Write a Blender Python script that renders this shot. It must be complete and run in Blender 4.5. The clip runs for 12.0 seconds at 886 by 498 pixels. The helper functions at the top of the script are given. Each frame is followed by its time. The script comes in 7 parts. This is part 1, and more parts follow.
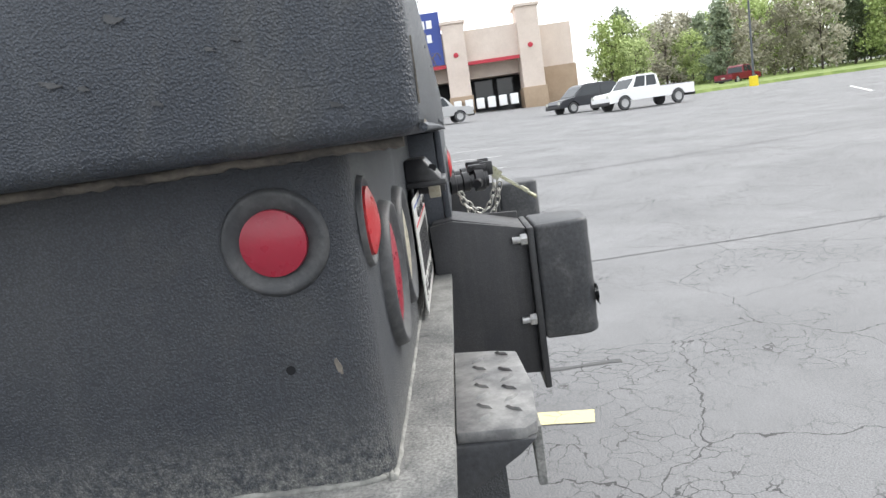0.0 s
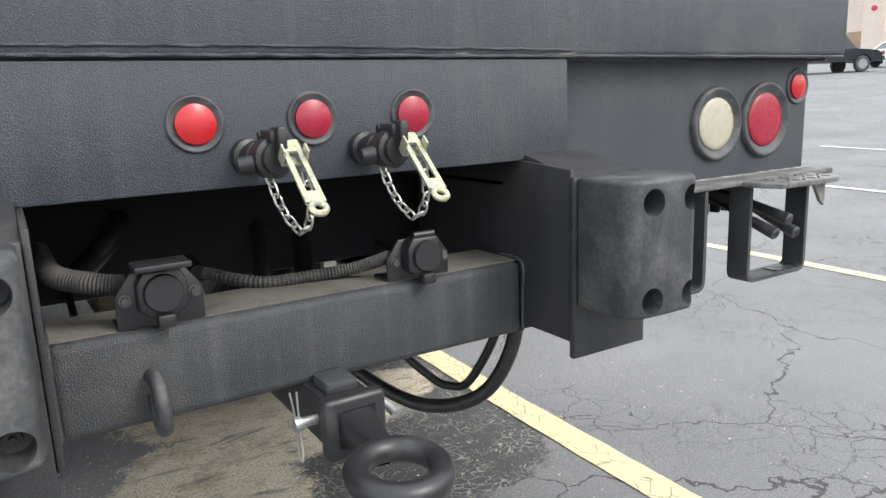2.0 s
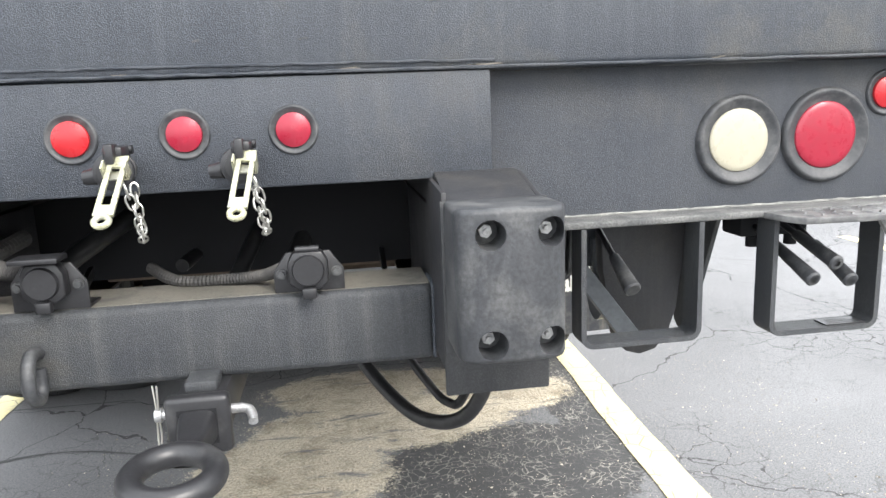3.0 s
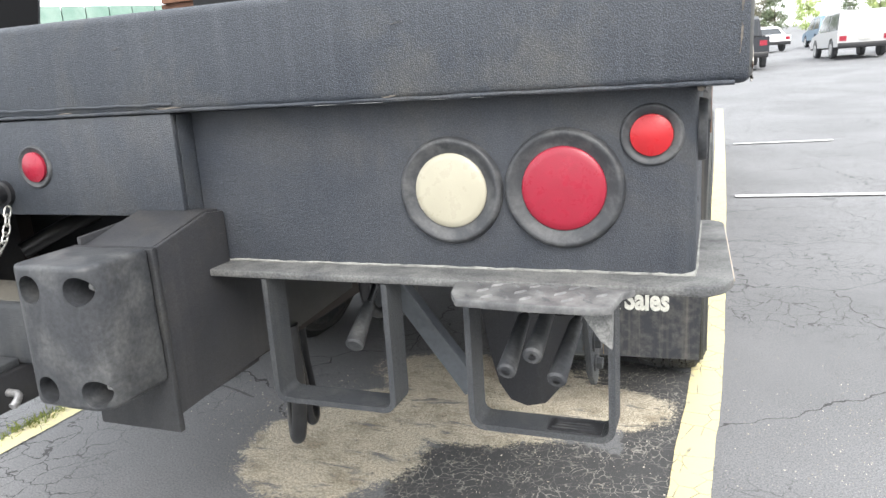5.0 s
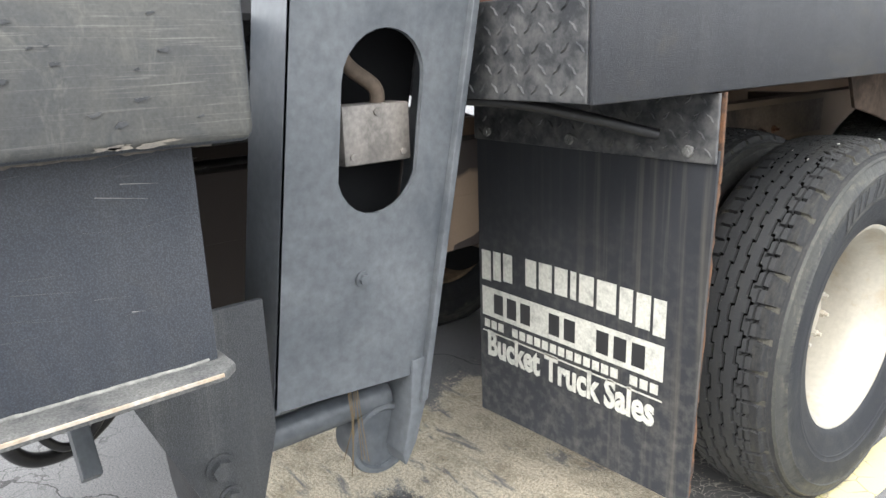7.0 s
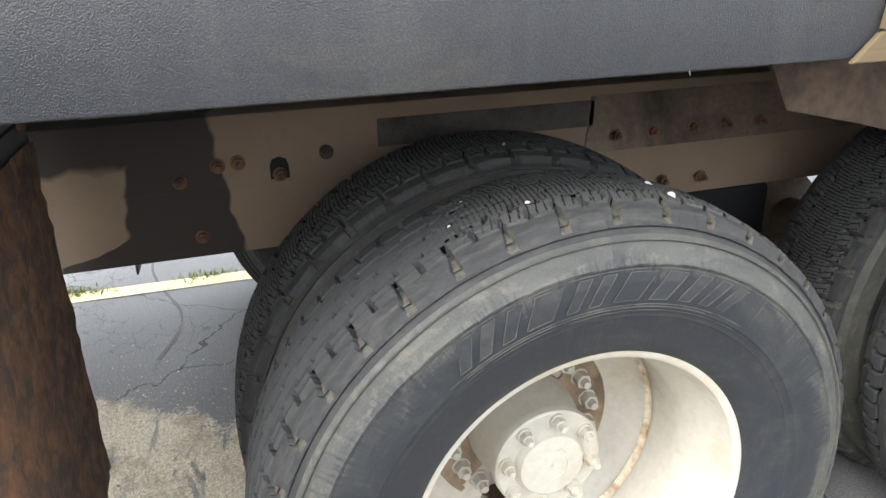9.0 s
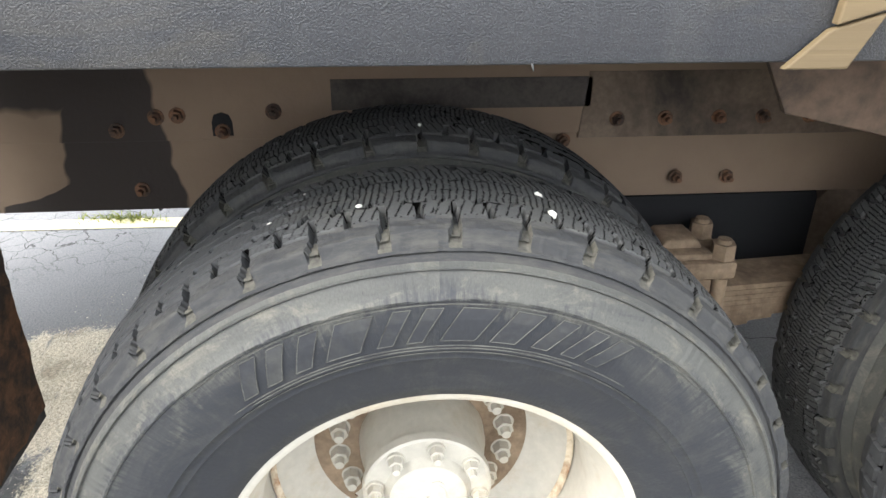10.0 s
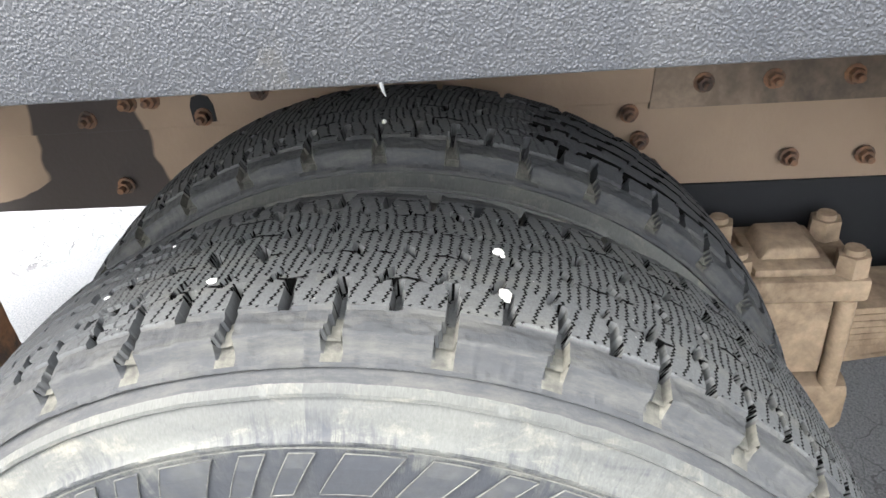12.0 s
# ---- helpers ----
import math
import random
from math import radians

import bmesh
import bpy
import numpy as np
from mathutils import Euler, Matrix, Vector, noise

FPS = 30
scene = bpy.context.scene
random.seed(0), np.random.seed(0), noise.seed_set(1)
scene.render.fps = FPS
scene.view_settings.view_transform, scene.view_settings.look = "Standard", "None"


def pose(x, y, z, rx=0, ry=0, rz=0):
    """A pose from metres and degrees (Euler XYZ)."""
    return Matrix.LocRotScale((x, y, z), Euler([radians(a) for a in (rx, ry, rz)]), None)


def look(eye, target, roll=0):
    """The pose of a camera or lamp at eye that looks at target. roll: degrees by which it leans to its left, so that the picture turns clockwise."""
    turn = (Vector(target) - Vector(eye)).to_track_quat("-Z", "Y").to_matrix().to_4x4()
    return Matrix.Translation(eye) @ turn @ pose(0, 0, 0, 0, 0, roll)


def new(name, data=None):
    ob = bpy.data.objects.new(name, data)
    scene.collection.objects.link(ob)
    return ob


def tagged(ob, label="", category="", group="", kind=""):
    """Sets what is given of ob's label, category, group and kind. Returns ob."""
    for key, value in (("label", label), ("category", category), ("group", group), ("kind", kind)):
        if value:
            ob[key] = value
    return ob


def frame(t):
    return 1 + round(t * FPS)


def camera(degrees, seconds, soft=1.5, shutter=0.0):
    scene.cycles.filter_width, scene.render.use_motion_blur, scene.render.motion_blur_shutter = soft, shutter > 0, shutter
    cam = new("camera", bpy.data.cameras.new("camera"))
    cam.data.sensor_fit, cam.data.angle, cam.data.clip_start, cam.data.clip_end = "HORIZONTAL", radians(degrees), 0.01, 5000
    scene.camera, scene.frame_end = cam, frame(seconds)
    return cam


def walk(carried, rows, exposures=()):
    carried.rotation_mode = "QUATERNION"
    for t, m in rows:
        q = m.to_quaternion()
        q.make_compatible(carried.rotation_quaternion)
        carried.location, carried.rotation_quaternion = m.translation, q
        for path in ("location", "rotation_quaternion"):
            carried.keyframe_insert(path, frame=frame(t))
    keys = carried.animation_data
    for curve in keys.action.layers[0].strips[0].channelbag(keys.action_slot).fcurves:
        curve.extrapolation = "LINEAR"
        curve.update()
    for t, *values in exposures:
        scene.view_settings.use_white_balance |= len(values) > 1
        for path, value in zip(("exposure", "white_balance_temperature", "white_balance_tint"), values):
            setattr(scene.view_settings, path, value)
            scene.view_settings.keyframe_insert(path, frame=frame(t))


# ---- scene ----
cam = camera(63.4, 12.0)
PATH = [
    (0, (-1.733, -0.016, 1.248), (0.239, 0.046, 0.921), -8.2),
    (0.3, (-1.579, -0.212, 1.223), (0.333, 0.288, 0.915), -9.8),
    (0.5, (-1.411, -0.309, 1.184), (0.47, 0.295, 0.877), -9.9),
    (0.7, (-1.282, -0.432, 1.202), (0.542, 0.32, 0.876), -11.3),
    (1, (-1.101, -0.63, 1.181), (0.566, 0.438, 0.901), -8.4),
    (1.5, (-0.728, -0.868, 1.155), (0.603, 0.592, 0.842), -5.4),
    (2, (-0.375, -0.951, 1.186), (0.642, 0.723, 0.78), -2.2),
    (2.5, (-0.015, -1.111, 1.204), (0.326, 0.823, 0.822), -4.3),
    (3, (0.217, -1.116, 1.197), (0.497, 0.824, 0.801), -2.3),
    (3.2, (0.38, -1.107, 1.195), (0.525, 0.85, 0.806), -3.3),
    (4.8, (1.156, -0.945, 1.265), (0.541, 0.89, 0.785), -3.3),
    (5, (1.26, -0.918, 1.277), (0.558, 0.895, 0.809), -3.7),
    (5.3, (1.42, -0.828, 1.299), (0.559, 0.916, 0.831), -4.2),
    (5.5, (1.507, -0.718, 1.305), (0.531, 0.973, 0.871), -2.6),
    (6, (1.687, -0.451, 1.32), (0.465, 1.084, 0.934), -4.1),
    (6.4, (1.894, -0.247, 1.33), (0.453, 1.08, 0.926), -1.4),
    (6.5, (1.926, -0.189, 1.34), (0.476, 1.114, 0.893), -1.6),
    (6.7, (1.981, -0.07, 1.331), (0.511, 1.197, 0.849), -1.8),
    (8.3, (2.012, 1.256, 1.365), (0.316, 1.971, 0.582), -3.2),
    (8.5, (1.996, 1.417, 1.381), (0.275, 2.092, 0.618), -3.0),
    (9, (2.048, 1.755, 1.376), (0.274, 2.306, 0.634), -1.5),
    (9.5, (2.081, 1.99, 1.396), (0.269, 2.302, 0.609), -2.1),
    (10, (1.946, 2.182, 1.382), (0.156, 2.368, 0.508), 0.6),
    (10.5, (1.797, 2.271, 1.38), (0.052, 2.221, 0.404), -1.6),
    (11, (1.681, 2.35, 1.376), (-0.034, 2.142, 0.37), -1.8),
    (11.5, (1.602, 2.344, 1.359), (-0.101, 2.088, 0.342), -5.1),
    (12, (1.611, 2.408, 1.355), (-0.093, 2.202, 0.329), -5.5),
]
walk(cam, [(t, look(eye, target, roll)) for t, eye, target, roll in PATH], [(0, 0.75), (1, 0.6), (1.5, 0.6), (2, 0.8), (2.5, 1.22), (3.2, 1.5), (5, 1.22), (5.5, 0.95), (6.0, 1.03), (6.7, 1.43), (8.5, 1.5), (9.5, 1.96), (10, 2.0), (10.5, 2.28), (12, 3.05)])

# ---- world and light: bright overcast ----
world = bpy.data.worlds.new("overcast")
scene.world = world
world.use_nodes = True
wn, wl = world.node_tree.nodes, world.node_tree.links
SUN_EL, SUN_AZ = 43.0, 150.0
sky = wn.new("ShaderNodeTexSky")
sky.sky_type = "NISHITA"
sky.sun_disc = False
sky.sun_elevation, sky.sun_rotation = radians(SUN_EL), radians(SUN_AZ)
sky.dust_density, sky.air_density = 4.0, 1.0
veil = wn.new("ShaderNodeMixRGB")
veil.inputs[0].default_value = 0.82
veil.inputs[2].default_value = (9.6, 9.9, 10.2, 1)
wl.new(sky.outputs[0], veil.inputs[1])
wl.new(veil.outputs[0], wn["Background"].inputs[0])
wn["Background"].inputs[1].default_value = 0.15
sun = new("sun", bpy.data.lights.new("sun", "SUN"))
sun.data.energy, sun.data.angle, sun.data.color = 1.5, radians(25), (1, 0.97, 0.93)
sun_dir = Vector((math.sin(radians(SUN_AZ)) * math.cos(radians(SUN_EL)), math.cos(radians(SUN_AZ)) * math.cos(radians(SUN_EL)), math.sin(radians(SUN_EL))))
sun.matrix_world = look(sun_dir * 30, (0, 0, 0))


# ---- materials ----
def mat(name, base, rough=0.6, metal=0.0):
    m = bpy.data.materials.new(name)
    m.use_nodes = True
    b = m.node_tree.nodes["Principled BSDF"]
    b.inputs["Base Color"].default_value = (*base, 1)
    b.inputs["Roughness"].default_value = rough
    b.inputs["Metallic"].default_value = metal
    return m


class Net:
    """Short hand for wiring one material."""

    def __init__(self, name, rough=0.6, metal=0.0):
        self.m = mat(name, (0.5, 0.5, 0.5), rough, metal)
        self.n, self.l = self.m.node_tree.nodes, self.m.node_tree.links
        self.b = self.n["Principled BSDF"]
        self.co = self.n.new("ShaderNodeTexCoord")

    def at(self, scale=(1, 1, 1), space="Object", turn=(0, 0, 0)):
        mp = self.n.new("ShaderNodeMapping")
        mp.inputs["Scale"].default_value = scale
        mp.inputs["Rotation"].default_value = turn
        self.l.new(self.co.outputs[space], mp.inputs[0])
        return mp.outputs[0]

    def noise(self, v, scale, detail=4, rough=0.6, warp=0.0):
        t = self.n.new("ShaderNodeTexNoise")
        for k, a in (("Scale", scale), ("Detail", detail), ("Roughness", rough), ("Distortion", warp)):
            t.inputs[k].default_value = a
        self.l.new(v, t.inputs["Vector"])
        return t.outputs[0]

    def cells(self, v, scale, feature="DISTANCE_TO_EDGE", rand=1.0):
        t = self.n.new("ShaderNodeTexVoronoi")
        t.feature = feature
        t.inputs["Scale"].default_value = scale
        t.inputs["Randomness"].default_value = rand
        self.l.new(v, t.inputs["Vector"])
        return t.outputs[0]

    def ramp(self, f, *stops):
        r = self.n.new("ShaderNodeValToRGB")
        e = r.color_ramp.elements
        while len(e) < len(stops):
            e.new(0.5)
        for s, (p, c) in zip(e, stops):
            s.position, s.color = p, (c, c, c, 1) if isinstance(c, (int, float)) else (*c, 1)
        self.l.new(f, r.inputs[0])
        return r.outputs[0]

    def mix(self, f, a, b, kind="MIX"):
        x = self.n.new("ShaderNodeMixRGB")
        x.blend_type = kind
        for i, v in enumerate((f, a, b)):
            if isinstance(v, (int, float)):
                x.inputs[i].default_value = v if i == 0 else (v, v, v, 1)
            elif isinstance(v, tuple):
                x.inputs[i].default_value = (*v, 1)
            else:
                self.l.new(v, x.inputs[i])
        return x.outputs[0]

    def math(self, op, a, b=0.0, clamp=False):
        x = self.n.new("ShaderNodeMath")
        x.operation, x.use_clamp = op, clamp
        for i, v in enumerate((a, b)):
            if isinstance(v, (int, float)):
                x.inputs[i].default_value = v
            else:
                self.l.new(v, x.inputs[i])
        return x.outputs[0]

    def axis(self, k, space="Object"):
        s = self.n.new("ShaderNodeSeparateXYZ")
        self.l.new(self.co.outputs[space], s.inputs[0])
        return s.outputs[k]

    def band(self, v, lo, hi):
        """0 below lo, 1 above hi, in metres."""
        x = self.n.new("ShaderNodeMapRange")
        for k, a in ((1, lo), (2, hi), (3, 0.0), (4, 1.0)):
            x.inputs[k].default_value = a
        self.l.new(v, x.inputs[0])
        return x.outputs[0]

    def color(self, c):
        self.l.new(c, self.b.inputs["Base Color"])
        return self

    def rough(self, r):
        self.l.new(r, self.b.inputs["Roughness"])
        return self

    def gloss(self, g):
        if isinstance(g, (int, float)):
            self.b.inputs["Specular IOR Level"].default_value = g
        else:
            self.l.new(g, self.b.inputs["Specular IOR Level"])
        return self

    def bump(self, h, strength, dist):
        x = self.n.new("ShaderNodeBump")
        x.inputs["Strength"].default_value, x.inputs["Distance"].default_value = strength, dist
        self.l.new(h, x.inputs["Height"])
        last = self.b.inputs["Normal"].links
        if last:
            self.l.new(last[0].from_socket, x.inputs["Normal"])
        self.l.new(x.outputs[0], self.b.inputs["Normal"])
        return self


def liner(name, dark, pale, grain=360, dusty=None, streak=0.25, strength=0.85, run=(34, 34, 1.6), grime=0.3):
    """Sprayed textured black coating with pale dust; dusty: (axis, lo, hi) where dust thins out."""
    k = Net(name, 0.62)
    o = k.at()
    peb = k.ramp(k.cells(o, grain * 1.5, "F1"), (0.1, 1.0), (0.62, 0.0))
    g = k.mix(0.45, peb, k.ramp(k.noise(o, grain * 1.3, 2, 0.5), (0.3, 0.0), (0.7, 1.0)))
    blot = k.ramp(k.noise(o, 5.0, 6, 0.7), (0.35, 0.0), (0.75, 1.0))
    runs = k.ramp(k.noise(k.at(run), 1.0, 5, 0.65), (0.5, 0.0), (0.72, 1.0))
    c = k.mix(blot, dark, tuple(0.84 * a + 0.16 * b for a, b in zip(dark, pale)))
    c = k.mix(k.math("MULTIPLY", runs, streak), c, pale)
    stain = k.ramp(k.noise(o, 2.3, 7, 0.75, 0.8), (0.54, 0.0), (0.72, 1.0))
    c = k.mix(k.math("MULTIPLY", stain, grime), c, tuple(0.55 * b * t for b, t in zip(pale, (1.05, 0.95, 0.78))))
    if dusty:
        ax, lo, hi = dusty
        d = k.math("SUBTRACT", 1.0, k.band(k.axis(ax), lo, hi), True)
        d = k.math("MULTIPLY", k.math("POWER", d, 1.6), k.ramp(k.noise(o, 140, 5, 0.85), (0.40, 0.0), (0.60, 1.0)))
        c = k.mix(k.math("MULTIPLY", d, 0.85), c, pale)
    c = k.mix(0.7, c, k.ramp(g, (0.2, 0.62), (0.75, 1.5)), "MULTIPLY")
    scuff = k.ramp(k.noise(k.at((10, 10, 150)), 1.0, 4, 0.7), (0.66, 0.0), (0.74, 0.35))
    c = k.mix(k.math("MULTIPLY", scuff, blot), c, pale)
    k.color(c).rough(k.ramp(blot, (0.0, 0.46), (1.0, 0.66)))
    k.bump(g, strength * 0.8, 0.0014)
    k.bump(k.noise(o, 60, 3), 0.2, 0.002)
    return k.m


def worn(name, base, other, scale=6.0, rough=0.65, cover=(0.45, 0.62), fine=120, metal=0.0, bump=0.25, pits=0.35):
    """Two-tone worn surface: paint, steel, rubber, rust."""
    k = Net(name, rough, metal)
    o = k.at()
    a = k.ramp(k.noise(o, scale, 6, 0.7, 0.3), (cover[0], 0.0), (cover[1], 1.0))
    f = k.noise(o, fine, 3, 0.6)
    c = k.mix(a, base, other)
    c = k.mix(pits, c, k.ramp(f, (0.3, 0.45), (0.7, 1.35)), "MULTIPLY")
    k.color(c).bump(f, bump, 0.001)
    k.rough(k.ramp(a, (0.0, max(0.15, rough - 0.12)), (1.0, min(1, rough + 0.15))))
    return k.m


BLACK = (0.028, 0.034, 0.045)
M_beam = liner("textured black coating", BLACK, (0.16, 0.17, 0.18), streak=0.13, grime=0.6)
M_scuff = worn("scuffed coating edge", (0.17, 0.15, 0.125), (0.07, 0.066, 0.062), 40, 0.8, (0.4, 0.65), 160)


def rubbed_mat():
    """Coating rubbed smooth at the beam's ends: long fine scratches, chalky smears, brown film."""
    k = Net("rubbed coating", 0.5)
    o = k.at()
    c = k.mix(k.ramp(k.noise(o, 7, 6, 0.7, 0.6), (0.35, 0.0), (0.7, 1.0)), (0.040, 0.043, 0.046), (0.085, 0.083, 0.074))
    smear = k.ramp(k.noise(k.at((20, 16, 7)), 1.0, 6, 0.75, 1.0), (0.52, 0.0), (0.74, 1.0))
    c = k.mix(k.math("MULTIPLY", smear, 0.55), c, (0.17, 0.165, 0.14))
    fine = k.ramp(k.noise(k.at((14, 10, 420)), 1.0, 3, 0.6, 0.4), (0.56, 0.0), (0.68, 1.0))
    c = k.mix(k.math("MULTIPLY", k.math("MULTIPLY", fine, k.ramp(k.noise(o, 9, 3), (0.4, 0.1), (0.65, 1.0))), 0.5), c, (0.20, 0.195, 0.18))
    c = k.mix(0.5, c, k.ramp(k.noise(o, 300, 3, 0.6), (0.3, 0.7), (0.7, 1.3)), "MULTIPLY")
    k.color(c).bump(k.noise(o, 220, 3), 0.22, 0.001).bump(fine, 0.15, 0.0006)
    return k.m


M_beamend = rubbed_mat()
M_bedside = liner("streaked black coating", (0.015, 0.017, 0.022), (0.089, 0.089, 0.087), streak=0.16, run=(9, 9, 0.7), grime=0.9, strength=0.78)
M_panel = liner("textured black panel", (0.017, 0.021, 0.029), (0.187, 0.187, 0.176), dusty=(2, 1.0, 1.075), streak=0.03, grime=0.2, strength=0.7)
M_cleanpanel = liner("smooth black panel", (0.024, 0.029, 0.039), (0.17, 0.17, 0.165), streak=0.05, grime=0.3, strength=0.5)
M_caulk = worn("pale dusty seam", (0.26, 0.26, 0.24), (0.13, 0.13, 0.125), 30, 0.85, (0.4, 0.65), 160)
M_centre = liner("textured black centre", BLACK, (0.19, 0.195, 0.2), streak=0.08)
M_tube = liner("dusty black tube", (0.027, 0.030, 0.036), (0.24, 0.24, 0.22), streak=0.16)
M_box = liner("plain black steel", (0.013, 0.014, 0.017), (0.2, 0.2, 0.19), streak=0.05, strength=0.2)
M_bracket = liner("black steel with brownish tint", (0.017, 0.018, 0.022), (0.13, 0.122, 0.112), streak=0.10, strength=0.2, grime=0.35)
M_edge = worn("edge worn to primer", (0.38, 0.3, 0.22), (0.5, 0.48, 0.45), 25, 0.7, (0.4, 0.7), 120)
M_mudboard = worn("mud brown board", (0.11, 0.07, 0.045), (0.05, 0.038, 0.03), 7, 0.85, (0.4, 0.65), 60, 0, 0.6)
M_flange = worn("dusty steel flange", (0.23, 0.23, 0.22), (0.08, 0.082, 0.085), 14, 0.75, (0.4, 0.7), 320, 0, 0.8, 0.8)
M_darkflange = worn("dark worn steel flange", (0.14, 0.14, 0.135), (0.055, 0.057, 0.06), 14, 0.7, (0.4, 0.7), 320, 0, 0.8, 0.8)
M_top = worn("sandy black top", (0.15, 0.14, 0.118), (0.06, 0.06, 0.06), 11, 0.85, (0.5, 0.75), 260, 0, 0.7)
M_rubber = worn("weathered black rubber", (0.034, 0.036, 0.040), (0.140, 0.140, 0.136), 9, 0.62, (0.46, 0.82), 150, 0, 0.7, 0.6)
M_grommet = worn("rubber grommet", (0.034, 0.036, 0.040), (0.13, 0.13, 0.128), 26, 0.62, (0.46, 0.8), 220)
M_black = worn("black painted steel", (0.018, 0.018, 0.02), (0.07, 0.07, 0.07), 9, 0.5, (0.55, 0.8), 150)
# dark steel, and the painted shade of holes, slots and voids
M_dark = mat("dark steel and shaded openings", (0.016, 0.0165, 0.018), 0.8)
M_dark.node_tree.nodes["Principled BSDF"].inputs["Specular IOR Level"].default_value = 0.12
M_leg = worn("dusty leg paint", (0.062, 0.07, 0.08), (0.14, 0.15, 0.16), 3.2, 0.45, (0.4, 0.8), 60, 0, 0.15)
M_zinc = worn("zinc yellow plated steel", (0.47, 0.46, 0.31), (0.33, 0.33, 0.28), 40, 0.38, (0.45, 0.6), 200, 0.55)
M_chain = mat("plated chain steel", (0.55, 0.54, 0.5), 0.35, 0.9)
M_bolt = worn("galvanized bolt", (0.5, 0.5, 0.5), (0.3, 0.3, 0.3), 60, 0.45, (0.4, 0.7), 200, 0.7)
M_bar = mat("plain black printing", (0.02, 0.02, 0.022), 0.6)
M_blue = mat("plain blue printing", (0.05, 0.09, 0.3), 0.6)
M_redink = mat("plain red printing", (0.55, 0.05, 0.06), 0.6)
M_letter = worn("off white printing", (0.55, 0.55, 0.5), (0.3, 0.3, 0.28), 30, 0.7, (0.5, 0.75), 160)
M_hose = worn("black rubber hose", (0.012, 0.012, 0.013), (0.05, 0.05, 0.05), 12, 0.5, (0.5, 0.8), 100)
M_cork = worn("dusty conduit", (0.024, 0.024, 0.025), (0.085, 0.08, 0.074), 12, 0.7, (0.4, 0.7), 100)
M_rail = worn("mud coated chassis paint", (0.148, 0.109, 0.078), (0.043, 0.035, 0.030), 2.2, 0.85, (0.42, 0.66), 70, 0, 0.5)
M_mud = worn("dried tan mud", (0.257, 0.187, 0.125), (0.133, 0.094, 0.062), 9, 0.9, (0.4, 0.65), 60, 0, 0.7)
M_rust = worn("rusty brown steel", (0.16, 0.075, 0.035), (0.05, 0.035, 0.028), 18, 0.9, (0.38, 0.6), 80, 0, 0.8)
M_rim = worn("aged cream wheel paint", (0.426, 0.405, 0.350), (0.378, 0.309, 0.213), 7, 0.5, (0.50, 0.76), 60, 0, 0.2, 0.15)
M_white = worn("white vehicle paint", (0.8, 0.8, 0.8), (0.6, 0.6, 0.58), 6, 0.3, (0.6, 0.8), 60, 0, 0.05, 0.06)
M_chip = worn("bare white primer", (0.52, 0.49, 0.44), (0.42, 0.30, 0.21), 30, 0.6, (0.58, 0.72), 90)
M_glass = mat("dark window glass", (0.02, 0.025, 0.03), 0.06)


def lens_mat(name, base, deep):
    k = Net(name, 0.28)
    o = k.at()
    k.color(k.mix(k.noise(o, 30, 4), base, deep))
    k.bump(k.cells(o, 420, "F1"), 0.15, 0.0006)
    k.rough(k.ramp(k.noise(o, 60, 4), (0.3, 0.2), (0.8, 0.5)))
    return k.m


M_red = lens_mat("red lamp lens", (0.310, 0.015, 0.036), (0.235, 0.011, 0.026))
M_red2 = lens_mat("red marker lens", (0.464, 0.016, 0.022), (0.352, 0.011, 0.016))
M_cream = lens_mat("cream reversing lens", (0.41, 0.383, 0.30), (0.335, 0.312, 0.238))


def wood_mat(name, a, b):
    k = Net(name, 0.75)
    info = k.n.new("ShaderNodeObjectInfo")
    o = k.at((18, 1.0, 60))
    g = k.noise(o, 2.0, 5, 0.65, 0.4)
    c = k.mix(g, a, b)
    c = k.mix(0.5, c, k.ramp(info.outputs["Random"], (0.0, 0.45), (1.0, 1.4)), "MULTIPLY")
    k.color(c).bump(g, 0.5, 0.002)
    return k.m


M_lumber = wood_mat("stained reddish lumber", (0.25, 0.125, 0.075), (0.11, 0.055, 0.036))
M_block = wood_mat("yellow pine block", (0.16, 0.115, 0.056), (0.10, 0.07, 0.035))


def diamond_mat(name, dark, pale):
    k = Net(name, 0.5)
    o = k.at()
    c = k.mix(k.ramp(k.noise(o, 22, 5, 0.7), (0.4, 0.0), (0.7, 1.0)), dark, pale)
    k.color(c).bump(k.noise(o, 150, 3), 0.35, 0.001)
    return k.m


M_diamond = diamond_mat("black tread plate", (0.028, 0.03, 0.034), (0.12, 0.12, 0.12))
M_steptop = diamond_mat("worn grey tread plate", (0.078, 0.078, 0.08), (0.21, 0.21, 0.205))


